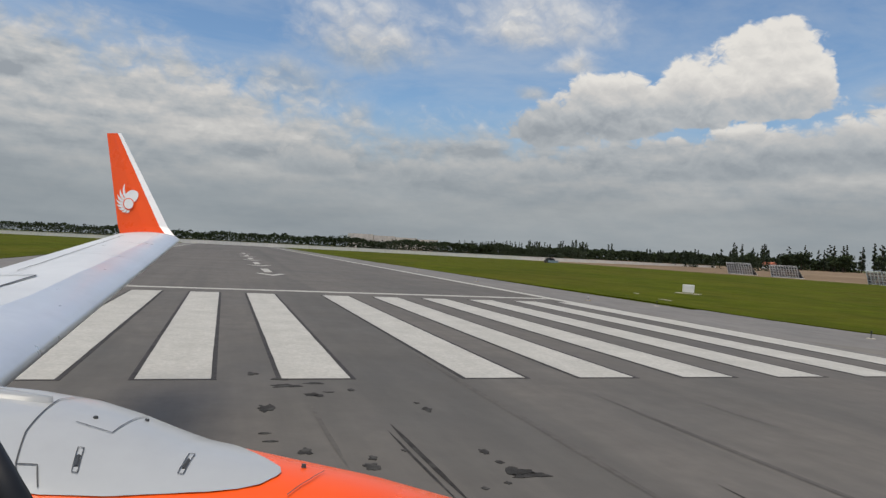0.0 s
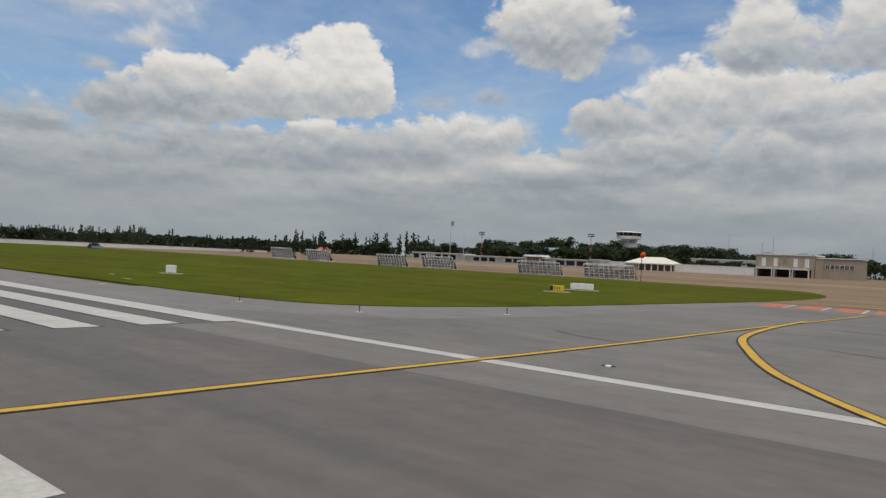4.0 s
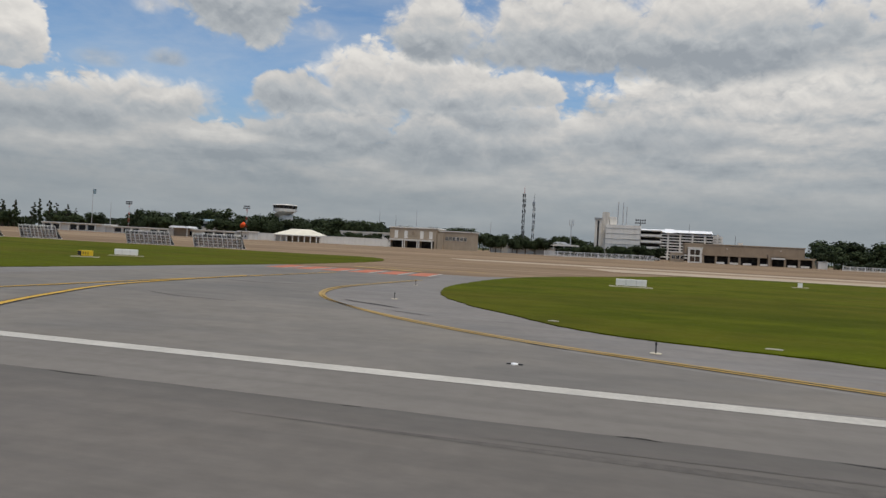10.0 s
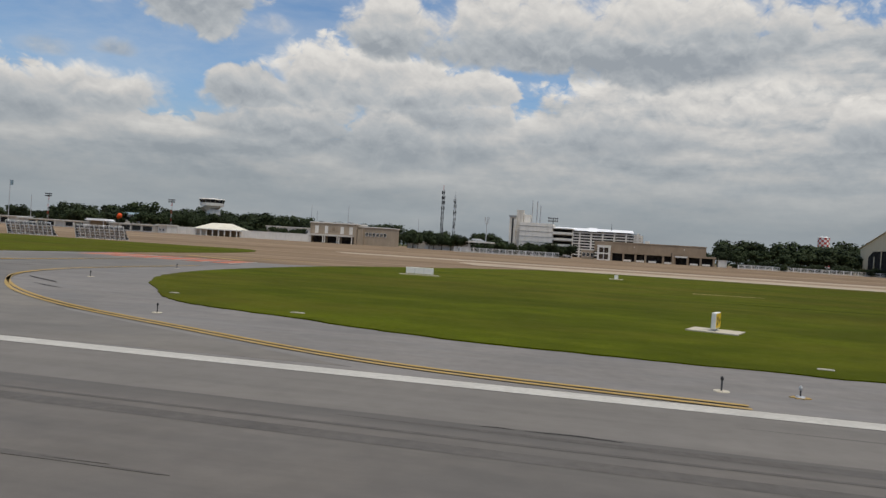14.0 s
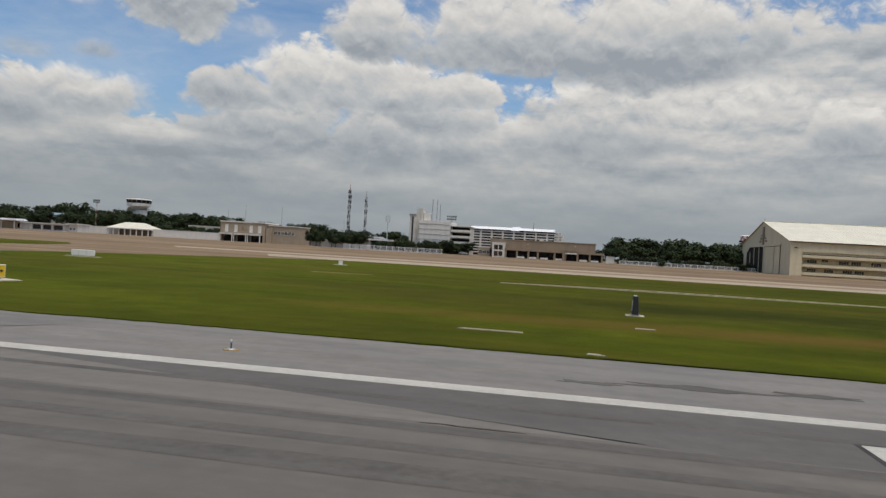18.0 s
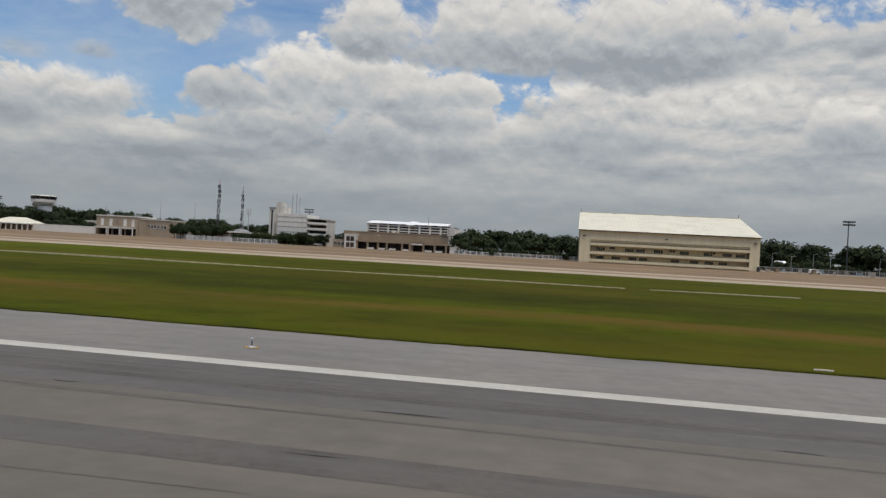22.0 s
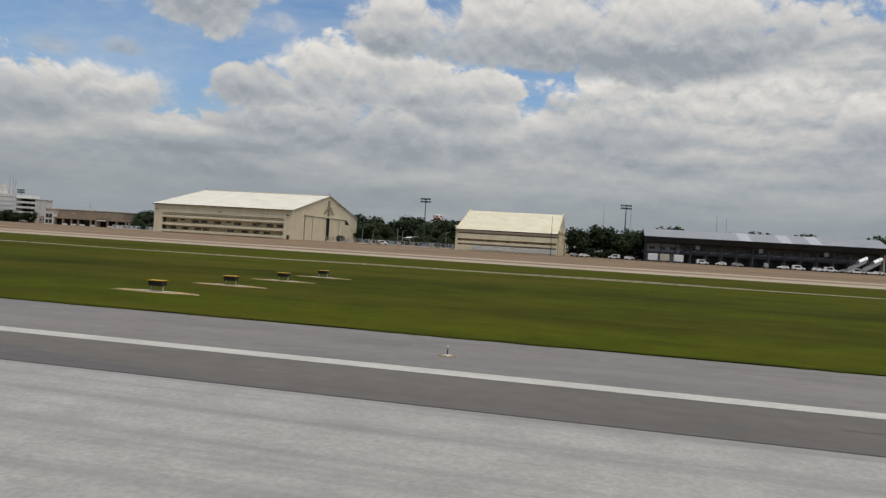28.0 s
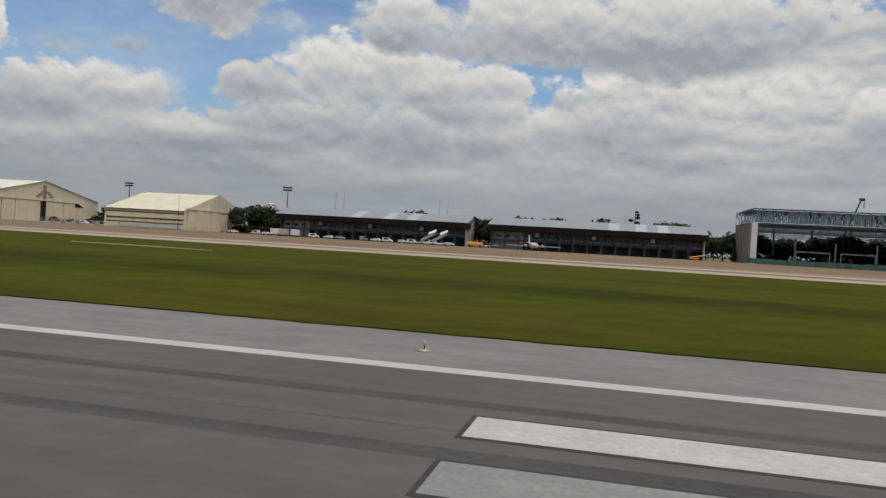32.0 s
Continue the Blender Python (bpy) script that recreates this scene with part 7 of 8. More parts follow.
for x in (430.3, 434.5):
    s = thing("boarding_stairs", "white mobile boarding stairs with a curved canopy", "stairs", x, 249.8, RISE, "mobile boarding stairs", rz=0.25, size=0.95)
    part("chassis", bx(-3.2, 3.0, -0.9, 0.9, 0.45, 0.95), CARWHITE, s)
    for k in range(11):
        part("step", bx(-2.6 + 0.46 * k, -2.1 + 0.46 * k, -0.7, 0.7, 0.95 + 0.28 * k, 1.03 + 0.28 * k), STEEL, s)
    for qy in (-0.78, 0.74):
        bm = bmesh.new()
        v = [bm.verts.new((px, qy + d, pz)) for d in (0, 0.05) for px, pz in ((-2.7, 0.95), (2.6, 3.9), (2.6, 5.0), (-2.7, 2.0))]
        for f in ((0, 1, 2, 3), (7, 6, 5, 4), (0, 4, 5, 1), (1, 5, 6, 2), (2, 6, 7, 3), (3, 7, 4, 0)):
            bm.faces.new([v[i] for i in f])
        part("side_panel", bm, CARSILVER, s)
    bm = bmesh.new()
    prev = None
    for k in range(9):
        a = k * math.pi / 8
        ring = [bm.verts.new((px, -0.95 * math.cos(a), pz + 0.95 * math.sin(a))) for px, pz in ((0.2, 3.7), (3.0, 5.0))]
        if prev:
            bm.faces.new((prev[0], prev[1], ring[1], ring[0]))
        prev = ring
    part("canopy", bm, CARWHITE, s, "curved white canopy over the landing")
    # Dark plate painted as the shade under the canopy.
    part("canopy_void", bx(2.0, 2.1, -0.8, 0.8, 3.9, 5.3), INSIDESHADE, s)
    for qx in (-2.4, 2.2):
        for qy in (-0.8, 0.8):
            part("wheel", bar(bmesh.new(), (qx, qy - 0.12, 0.4), (qx, qy + 0.12, 0.4), 0.4, 0.4, 12), BLACKBOX, s)
v = thing("tow_tractor", "amber aircraft tow tractor parked between the sheds", "tractor", 446.1, 258.5, RISE, size=0.901)
bm = profile_x(bmesh.new(), [(-1.3, 0.4), (1.3, 0.4), (1.3, 1.4), (0.9, 2.2), (-0.9, 2.2), (-1.3, 1.4)], -3.4, 3.0)
bmesh.ops.bevel(bm, geom=bm.edges[:], offset=0.08, segments=1, affect="EDGES")
part("body", bm, AMBERPAINT, v)
part("cab_glass", bx(1.0, 2.6, -1.0, 1.0, 2.2, 3.0), DARKGLASS, v)
part("tow_bar", bar(bmesh.new(), (3.0, -0.2, 0.8), (9.5, -0.6, 1.4), 0.10, 0.08, 6), CARWHITE, v)
for qx in (-2.2, 2.0):
    for qy in (-1.2, 1.2):
        part("wheel", bar(bmesh.new(), (qx, qy - 0.2, 0.5), (qx, qy + 0.2, 0.5), 0.5, 0.5, 14), BLACKBOX, v)
v = thing("parked_aircraft", "white twin-engined aircraft parked before the grey shed", "aircraft", 467.8, 251.6, RISE, rz=1.45, size=0.896)
bm = bmesh.new()
rings = [(-8.0, 0.15, 2.9), (-5.0, 0.7, 2.4), (-1.8, 1.1, 2.1), (3.0, 1.15, 2.05), (5.4, 0.95, 1.95), (6.8, 0.55, 1.8), (7.4, 0.15, 1.7)]
for (xa, ra, za), (xb, rb, zb) in zip(rings, rings[1:]):
    bar(bm, (xa, 0, za), (xb, 0, zb), ra, rb, 16)
part("fuselage", bm, CARWHITE, v, "", True)
for sd in (-1, 1):
    part("wing", prism(bmesh.new(), [(-0.7, sd * 0.9), (1.3, sd * 0.9), (0.9, sd * 10.6), (-0.2, sd * 10.6)][::sd], 1.75, 1.95), CARWHITE, v)
    nac_ = part("engine", bar(bar(bmesh.new(), (-0.8, sd * 3.4, 1.95), (1.6, sd * 3.4, 2.0), 0.35, 0.55, 12), (1.6, sd * 3.4, 2.0), (2.3, sd * 3.4, 2.0), 0.55, 0.25, 12), CARSILVER, v)
    part("propeller", bar(bar(bmesh.new(), (2.35, sd * 3.4 - 0.1, 0.8), (2.35, sd * 3.4 + 0.1, 3.2), 0.06, 0.06, 4), (2.2, sd * 3.4, 2.0), (2.6, sd * 3.4, 2.0), 0.15, 0.05, 8), BLACKBOX, nac_)
    part("tailplane", prism(bmesh.new(), [(-7.6, sd * 0.2), (-6.4, sd * 0.2), (-6.8, sd * 3.2), (-7.5, sd * 3.2)][::sd], 3.05, 3.15), CARWHITE, v)
bm = bmesh.new()
f0 = [bm.verts.new(p) for p in ((-7.9, -0.08, 2.9), (-5.4, -0.08, 2.9), (-6.9, -0.08, 6.0), (-8.2, -0.08, 6.0))]
f1 = [bm.verts.new((p.co.x, 0.08, p.co.z)) for p in f0]
bm.faces.new(f0[::-1]), bm.faces.new(f1)
for i_ in range(4):
    bm.faces.new((f0[i_], f0[(i_ + 1) % 4], f1[(i_ + 1) % 4], f1[i_]))
part("tail_fin", bm, CARWHITE, v)
part("stripe", box(bx(-4.0, 4.5, -1.16, -1.12, 1.75, 1.98), -4.0, 4.5, 1.12, 1.16, 1.75, 1.98), REDMAST, v, "dark red stripe along the body")
part("cockpit_glass", bx(5.6, 6.4, -0.55, 0.55, 2.3, 2.66), DARKGLASS, v)
for qx, qy in ((5.6, 0), (-0.2, -2.6), (-0.2, 2.6)):
    leg_ = part("landing_leg", bar(bmesh.new(), (qx, qy, 0.3), (qx, qy, 1.8), 0.08, 0.08, 6), STEEL, v)
    part("wheel", bar(bmesh.new(), (qx, qy - 0.12, 0.32), (qx, qy + 0.12, 0.32), 0.32, 0.32, 12), BLACKBOX, leg_)
v = thing("belt_loader", "low amber belt loader at the shed's corner", "loader", 522.5, 256.8, RISE, size=0.884)
part("chassis", bx(-2.2, 1.2, -0.7, 0.7, 0.35, 0.9), AMBERPAINT, v)
part("belt", bar(bmesh.new(), (-2.6, 0, 0.9), (3.2, 0, 2.0), 0.25, 0.25, 4), AMBERPAINT, v)
for qx in (-1.6, 0.8):
    for qy in (-0.6, 0.6):
        part("wheel", bar(bmesh.new(), (qx, qy - 0.1, 0.35), (qx, qy + 0.1, 0.35), 0.35, 0.35, 10), BLACKBOX, v)

# ---------- trees ----------
def leaves_mesh(name, points, normals, size, rr, mat, stretch=1.6):
    """Small leaf cards, one island each, scattered over points."""
    verts, faces = [], []
    for p, nrm in zip(points, normals):
        d = Vector(nrm) + Vector((rr.uniform(-.8, .8), rr.uniform(-.8, .8), rr.uniform(-.5, .8)))
        q = d.to_track_quat("Z", "Y") @ Euler((0, 0, rr.uniform(0, 6.28))).to_quaternion()
        s = size * rr.uniform(0.6, 1.35)
        i = len(verts)
        for a, b in ((-stretch, 0), (0, -0.62), (stretch, 0), (0, 0.62)):
            verts.append(tuple(Vector(p) + q @ Vector((a * s * 0.5, b * s, 0.12 * s * (1 if a else -1)))))
        faces.append((i, i + 1, i + 2, i + 3))
    me = bpy.data.meshes.new(name)
    me.from_pydata(verts, [], faces)
    me.materials.append(mat)
    return me


def tree(kind, seed, label, cards=1500):
    """One tree of height 1; its crown is many clumps of leaf cards."""
    rr = random.Random(seed)
    t = thing("shrub" if kind == "shrub" else "tree", label, "shrub" if kind == "shrub" else "tree", 0, 0, -5, "shrubs before the fences" if kind == "shrub" else "trees round the airfield")
    bm = bmesh.new()
    pts, nrm = [], []
    if kind == "broad":
        bar(bm, (0, 0, -0.02), (0.01, 0, 0.34), 0.030, 0.018, 7)
        blobs = [(rr.uniform(-.30, .30), rr.uniform(-.30, .30), rr.uniform(.40, .80), rr.uniform(.15, .26)) for _ in range(11)] + [(0, 0, .66, .30), (-.22, 0, .5, .22), (.22, .05, .52, .22)]
        for bx_, by, bz, br in blobs[:7]:
            bar(bm, (0.01, 0, 0.30), (bx_ * 0.8, by * 0.8, bz), 0.012, 0.004, 5)
        size = 0.058
    elif kind == "casuarina":
        bar(bm, (0, 0, -0.02), (0, 0, 0.95), 0.018, 0.004, 6)
        blobs = [(rr.uniform(-.07, .07) * (1.1 - k / 12), rr.uniform(-.07, .07), 0.16 + 0.058 * k, 0.082 - 0.0052 * k) for k in range(14)]
        size = 0.026
    elif kind == "shrub":
        bar(bm, (0, 0, -0.02), (0, 0, 0.3), 0.04, 0.02, 6)
        blobs = [(rr.uniform(-.4, .4), rr.uniform(-.4, .4), rr.uniform(.25, .65), rr.uniform(.2, .33)) for _ in range(9)]
        size = 0.085
    else:
        bar(bm, (0, 0, -0.02), (0.03, 0, 0.78), 0.022, 0.014, 7)
        blobs = []
        size = 0.05
        for k in range(16):
            a, up = k * 2.4, rr.uniform(-0.1, 0.5)
            for j in range(22):
                u = j / 21
                r = 0.30 * u
                z = 0.78 + up * 0.30 * u - 0.36 * u * u
                pts.append((0.03 + r * math.cos(a) + rr.uniform(-.02, .02), r * math.sin(a) + rr.uniform(-.02, .02), z))
                nrm.append((0, 0, 1))
    per = cards // max(1, len(blobs)) if blobs else 0
    for bx_, by, bz, br in blobs:
        for _ in range(per):
            d = Vector((rr.gauss(0, 1), rr.gauss(0, 1), rr.gauss(0, 1))).normalized()
            k = br * rr.uniform(0.35, 1.12)
            pts.append((bx_ + d.x * k, by + d.y * k, bz + d.z * k * 0.85))
            nrm.append(tuple(d))
    part("trunk", bm, BARK, t)
    cr = new("crown", leaves_mesh("crown", pts, nrm, size, rr, {"broad": LEAF, "casuarina": NEEDLE, "shrub": LEAF, "palm": PALM}[kind]))
    cr.parent = t
    return t


BROAD = [tree("broad", 10 + k, "dark green broad-crowned tree beyond the apron") for k in range(5)]
CASU = [tree("casuarina", 30 + k, "slim dark casuarina tree in a row", 1500) for k in range(3)]
SHRUB = [tree("shrub", 50 + k, "rounded dark green shrub before a fence", 700) for k in range(2)]
PALMS = [tree("palm", 70, "small palm before the buildings")]


def plant(kind, x, y, h, wide=1.0):
    src = {"b": BROAD, "c": CASU, "s": SHRUB, "p": PALMS}[kind]
    o = src[rng.randrange(len(src))]
    copy_thing(o, pose(x, y, RISE, 0, 0, rng.uniform(0, 360)) @ Matrix.Diagonal((h * wide, h * wide, h, 1)))


rng = random.Random(11)
# kind, first x, last x, y, spread in y, count, low, high, width
GROVES = [
    ("b", -335.4, -215.8, 419.3, 34, 12, 8.4, 12.6, 1.1), ("b", -264.4, -148, 419.3, 17, 16, 12.6, 16.8, 1), ("b", -147.7, -91.1, 424.4, 11.9, 9, 13.7, 17.4, 1), ("b", -225.4, -192.4, 375.1, 6.8, 5, 9.0, 11.2, 1.1), ("b", -181.6, -116.8, 383.1, 6, 13, 9.8, 14.0, 1.1), ("b", 537.6, 635.4, 284, 6.8, 18, 6.2, 9.0, 1.15), ("s", 536.8, 637.2, 279.6, 3.4, 22, 2.5, 4.6, 1.3), ("b", -91.3, -33.7, 419.3, 21.2, 9, 10.6, 14.3, 1.05), ("b", -104.3, -57.8, 350.8, 6.8, 8, 5.3, 7.3, 1.3), ("b", -44.5, 6.3, 384.1, 17, 5, 9.3, 11.7, 1.1),
    ("b", 1.4, 26.5, 299.4, 2.5, 8, 6.1, 8.2, 0.9), ("s", 28.8, 42.1, 301.5, 2.5, 5, 3.4, 5.1, 1), ("b", 10, 39.6, 337, 10.2, 5, 7.1, 9.8, 1), ("s", 41.4, 72.4, 302.2, 4.2, 12, 2.4, 5.2, 1), ("b", 53.3, 73.8, 303.5, 4.2, 6, 5.0, 7.3, 1.1), ("p", 42.7, 50.3, 302, 2.5, 2, 4.3, 5.1, 1),
    ("b", 130.3, 188.9, 329.8, 18.7, 12, 6.4, 9.9, 1.2), ("b", 133.3, 192.1, 313.1, 10.2, 7, 4.3, 7.7, 1.2), ("s", 138.5, 190.3, 294, 5.1, 16, 1.9, 3.8, 1.3), ("s", 134.5, 186.8, 290.4, 5.1, 8, 2.1, 3.4, 1.2),
    ("b", 242.2, 262.6, 316.4, 6.8, 5, 6.7, 10.5, 1.15), ("b", 263.6, 303.4, 353.5, 17, 6, 5.9, 10.6, 1.3), ("b", 288.1, 301.3, 308.1, 5.1, 4, 7.6, 10.1, 1.1), ("s", 238.8, 304.6, 310.6, 8.5, 26, 3.0, 5.5, 1.3), ("s", 242.1, 303.4, 282.1, 3.4, 18, 1.4, 2.9, 1.4), ("b", 341.6, 367.8, 284, 11.9, 9, 6.4, 10.2, 1.1), ("s", 339.4, 369.1, 276.7, 4.2, 14, 2.2, 4.3, 1.2), ("b", 443.4, 452.2, 276.7, 5.1, 5, 6.9, 9.1, 1), ("b", 362.4, 563, 420.8, 34, 16, 12.4, 15.7, 1),
    ("b", 521.9, 531.9, 279.1, 5.1, 2, 5.9, 7.6, 1), ("b", 528.7, 633.5, 324.6, 21.2, 14, 7.4, 10.7, 1.1), ("c", 501, 506, 373.6, 2.5, 1, 17.5, 18.4, 1.8),
    ("c", -424.6, -278.3, 372.7, 25.5, 26, 12.4, 16.9, 1), ("c", -262.9, -216.5, 409.2, 17, 9, 11.6, 14.7, 1), ("b", -370.1, -268.7, 339.3, 25.5, 8, 6.8, 10.2, 1.1), ("c", -228, -194.7, 439.6, 10.2, 6, 12.6, 14.7, 1),
    ("b", 193, 302, 449.8, 34, 10, 11.5, 14.8, 1.2),
]
for kind, x0, x1, y, dy, n, lo, hi, wide in GROVES:
    for k in range(n):
        plant(kind, x0 + (x1 - x0) * (k + rng.uniform(0.15, 0.85)) / n, y + rng.uniform(-dy, dy), rng.uniform(lo, hi) * (1.15 if kind == "s" else 1.32 if x0 > 120 else 1.16 if x0 < -200 else 1.0), wide * rng.uniform(0.85, 1.2))


def woods(name, path, n, lo, hi, mat, label, seed):
    """A far wood as one mass of leaf cards with an uneven top."""
    rr = random.Random(seed)
    pts, nrm = [], []
    line = smooth_line(path, 10)
    for _ in range(n):
        k = rr.randrange(len(line) - 1)
        u = rr.random()
        px, py = (a + (b - a) * u for a, b in zip(line[k], line[k + 1]))
        px, py = px + rr.uniform(-9, 9), py + rr.uniform(-9, 9)
        top = lo + (hi - lo) * (0.5 + 0.9 * noise.noise((px * 0.045, py * 0.045, seed)) + 0.5 * noise.noise((px * 0.21, py * 0.21, seed)))
        z = max(0.2, top) * (1 - rr.random() ** 2.2)
        pts.append((px, py, z))
        nrm.append((rr.uniform(-1, 1), rr.uniform(-1, 1), rr.uniform(-0.2, 1)))
    ob = new(name, leaves_mesh(name, pts, nrm, 1.15, rr, mat, 1.4))
    tagged(ob, label, "woods", kind="stuff")


woods("far_woods", [(-762, -423), (-684, -152), (-604, 40), (-523, 183), (-472, 263), (-420, 335), (-356, 408)], 42000, 5.6, 10.2, LEAF, "distant dark green wood along the airfield's end", 2)
woods("far_woods", [(-373, 490), (-187, 528), (12, 622), (214, 637), (432, 617), (698, 571), (894, 578)], 42000, 8.0, 13.0, LEAF, "distant dark green trees behind the buildings", 5)


def far_row(x0, y0, x1, y1, n, lo, hi, seed):
    """A far row of slim trees joined into one mass."""
    rr = random.Random(seed)
    pts, nrm = [], []
    for k in range(n):
        u = (k + rr.uniform(0.1, 0.9)) / n
        cx, cy, h = x0 + (x1 - x0) * u, y0 + (y1 - y0) * u + rr.uniform(-9, 9), rr.uniform(lo, hi)
        for _ in range(150):
            u = rr.uniform(0.06, 1.0)
            w = 0.13 * h * (1.06 - u) + 0.12
            pts.append((cx + rr.gauss(0, w * 0.6), cy + rr.gauss(0, w * 0.6), u * h))
            nrm.append((rr.uniform(-1, 1), rr.uniform(-1, 1), rr.uniform(-0.2, 1)))
    tagged(new("far_tree_row", leaves_mesh("far_tree_row", pts, nrm, 0.42, rr, NEEDLE, 1.8)), "distant row of slim dark casuarina trees", "trees", kind="stuff")


far_row(-608, 208, -337, 207, 84, 9.3, 13.4, 21)
far_row(-292, 208, -201, 208, 30, 7.6, 9.6, 22)
o = thing("far_flats", "distant long pale block of flats above the woods", "building", -924, 152, 0, size=1.1)
for k in range(4):
    part("block", bx(0, 26, 27 * k, 27 * k + 26, 0, 17 - k), OLDWHITE, o)
for ob in (*BROAD, *CASU, *SHRUB, *PALMS):
    for ch in ob.children_recursive:
        bpy.data.objects.remove(ch)
    bpy.data.objects.remove(ob)

# ---------- airliner wing and engine at the start of the roll ----------
WINGGREY = surf("grey_wing_paint", (0.60, 0.615, 0.625), 0.42, 0, 0.05, 2.5, 0.04, 0, ((0.42, 0.44, 0.46), 1.6, 0.5), None, 0.5)
POLISHED = surf("polished_slat_metal", (0.72, 0.74, 0.76), 0.34, 0.55, 0.05, 1.2, 0.03, 0, ((0.55, 0.58, 0.63), 0.8, 0.4), None, 0.5)
COWLGREY = surf("pale_grey_cowl_paint", (0.385, 0.395, 0.40), 0.22, 0, 0.03, 1.5, 0.02, 0, None, None, 0.5)
ORANGE = surf("orange_aircraft_paint", (0.90, 0.095, 0.008), 0.30, 0, 0.04, 1.5, 0.02, 0, None, None, 0.4)
JETWHITE = surf("white_aircraft_paint", (0.80, 0.80, 0.80), 0.25, 0, 0.03, 1.5, 0.02, 0, None, None, 0.5)
SEAM = surf("dark_panel_seam", (0.06, 0.062, 0.065), 0.6, 0, 0.1, 0.5, 0.05, 0, None, None, 0.3)
RIM = surf("black_window_rim", (0.010, 0.010, 0.011), 0.45, 0, 0.2, 0.1, 0.1, 0, None, None, 0.4)
jet = thing("airliner_wing", "grey airliner wing with orange winglet and orange-grey engine", "aircraft wing")


def section(lat, le, te, z, thick, n=14, lift=0.0):
    """One wing section: upper side from the trailing to the leading edge, then the lower side back."""
    up, lo = [], []
    for k in range(n + 1):
        u = 0.5 - 0.5 * math.cos(math.pi * k / n)
        t = 5 * thick * (0.2969 * math.sqrt(u) - 0.126 * u - 0.3516 * u * u + 0.2843 * u ** 3 - 0.1036 * u ** 4)
        c = le - te
        x, mid = le - u * c, z + lift * u * c + 0.10 * c * u * (1 - u)
        up.append((x, lat, mid + t * c)), lo.append((x, lat, mid - t * c))
    return up[::-1] + lo[1:-1]


def loft(sections):
    bm = bmesh.new()
    rings = [[bm.verts.new(p) for p in s] for s in sections]
    for a, b in zip(rings, rings[1:]):
        n = len(a)
        for i in range(n):
            bm.faces.new((a[i], a[(i + 1) % n], b[(i + 1) % n], b[i]))
    bm.faces.new(rings[0]), bm.faces.new(rings[-1][::-1])
    return bm


def wing_at(lat):
    le = -3.87 - 0.519 * (lat - 4.0)
    te = (-7.84 - 0.438 * (lat - 8.0)) if lat > 6 else (-6.96 - 0.20 * (lat - 6.0))
    return le, te, 2.44 + 0.0958 * (lat - 4.0)


part("wing", loft([section(q, *wing_at(q), 0.12 if q < 8 else 0.105, lift=0.055) for q in (1.2, 2.5, 4, 6, 8, 10, 12, 13.0, 13.5)]), WINGGREY, jet, "pale grey wing skin", True)
# polished slat along the leading edge
bm = bmesh.new()
prev = None
for k in range(24):
    lat = 2.6 + 10.7 * k / 23
    le, te, z = wing_at(lat)
    s = section(lat, le, te, z, 0.12 if lat < 8 else 0.105, lift=0.055)
    n = 14
    ring = []
    for i in range(n - 5, n + 4):
        p = Vector(s[i])
        ring.append(bm.verts.new(p + Vector((0.006, 0, 0.007 if i <= n else -0.006))))
    if prev:
        for i in range(len(ring) - 1):
            bm.faces.new((prev[i], ring[i], ring[i + 1], prev[i + 1]))
    prev = ring
part("leading_edge", bm, POLISHED, jet, "polished metal leading edge reflecting the sky", True)
# winglet, curved up from the tip
wl = []
for k in range(9):
    u = k / 8
    e = min(1.0, u / 0.35)
    z = 3.36 + (0.16 * e * e if u < 0.35 else 0.16 + (u - 0.35) / 0.65 * 2.14)
    lat = 13.5 + (0.30 * math.sin(e * math.pi / 2) if u < 0.35 else 0.30 + (u - 0.35) / 0.65 * 0.50)
    le, te = -8.80 - (0.45 * e if u < 0.35 else 0.45 + (u - 0.35) / 0.65 * 1.65), -10.24 - (0.25 * e if u < 0.35 else 0.25 + (u - 0.35) / 0.65 * 0.77)
    wl.append((le, te, lat, z))
bm = bmesh.new()
rings = []
for le, te, lat, z in wl:
    ring = []
    for f, d in ((0.0, 0.0), (0.12, 0.035), (0.45, 0.05), (1.0, 0.0), (0.45, -0.05), (0.12, -0.035)):
        ring.append(bm.verts.new((le + (te - le) * f, lat - d * (le - te), z + (0.3 * d if z < 3.6 else 0))))
    rings.append(ring)
for a, b in zip(rings, rings[1:]):
    for i in range(6):
        bm.faces.new((a[i], a[(i + 1) % 6], b[(i + 1) % 6], b[i]))
bm.faces.new(rings[0]), bm.faces.new(rings[-1][::-1])
part("winglet", bm, ORANGE, jet, "tall orange winglet")
bm = bmesh.new()
prev = None
for le, te, lat, z in wl:
    c = le - te
    ring = [bm.verts.new(p) for p in ((le - 0.10 * c - 0.03, lat - 0.036 * c - 0.006, z + 0.004), (le + 0.012, lat, z), (le - 0.10 * c, lat + 0.04 * c + 0.006, z))]
    if prev:
        for i in range(2):
            bm.faces.new((prev[i], ring[i], ring[i + 1], prev[i + 1]))
    prev = ring
part("winglet_edge", bm, JETWHITE, jet, "white leading edge of the winglet")
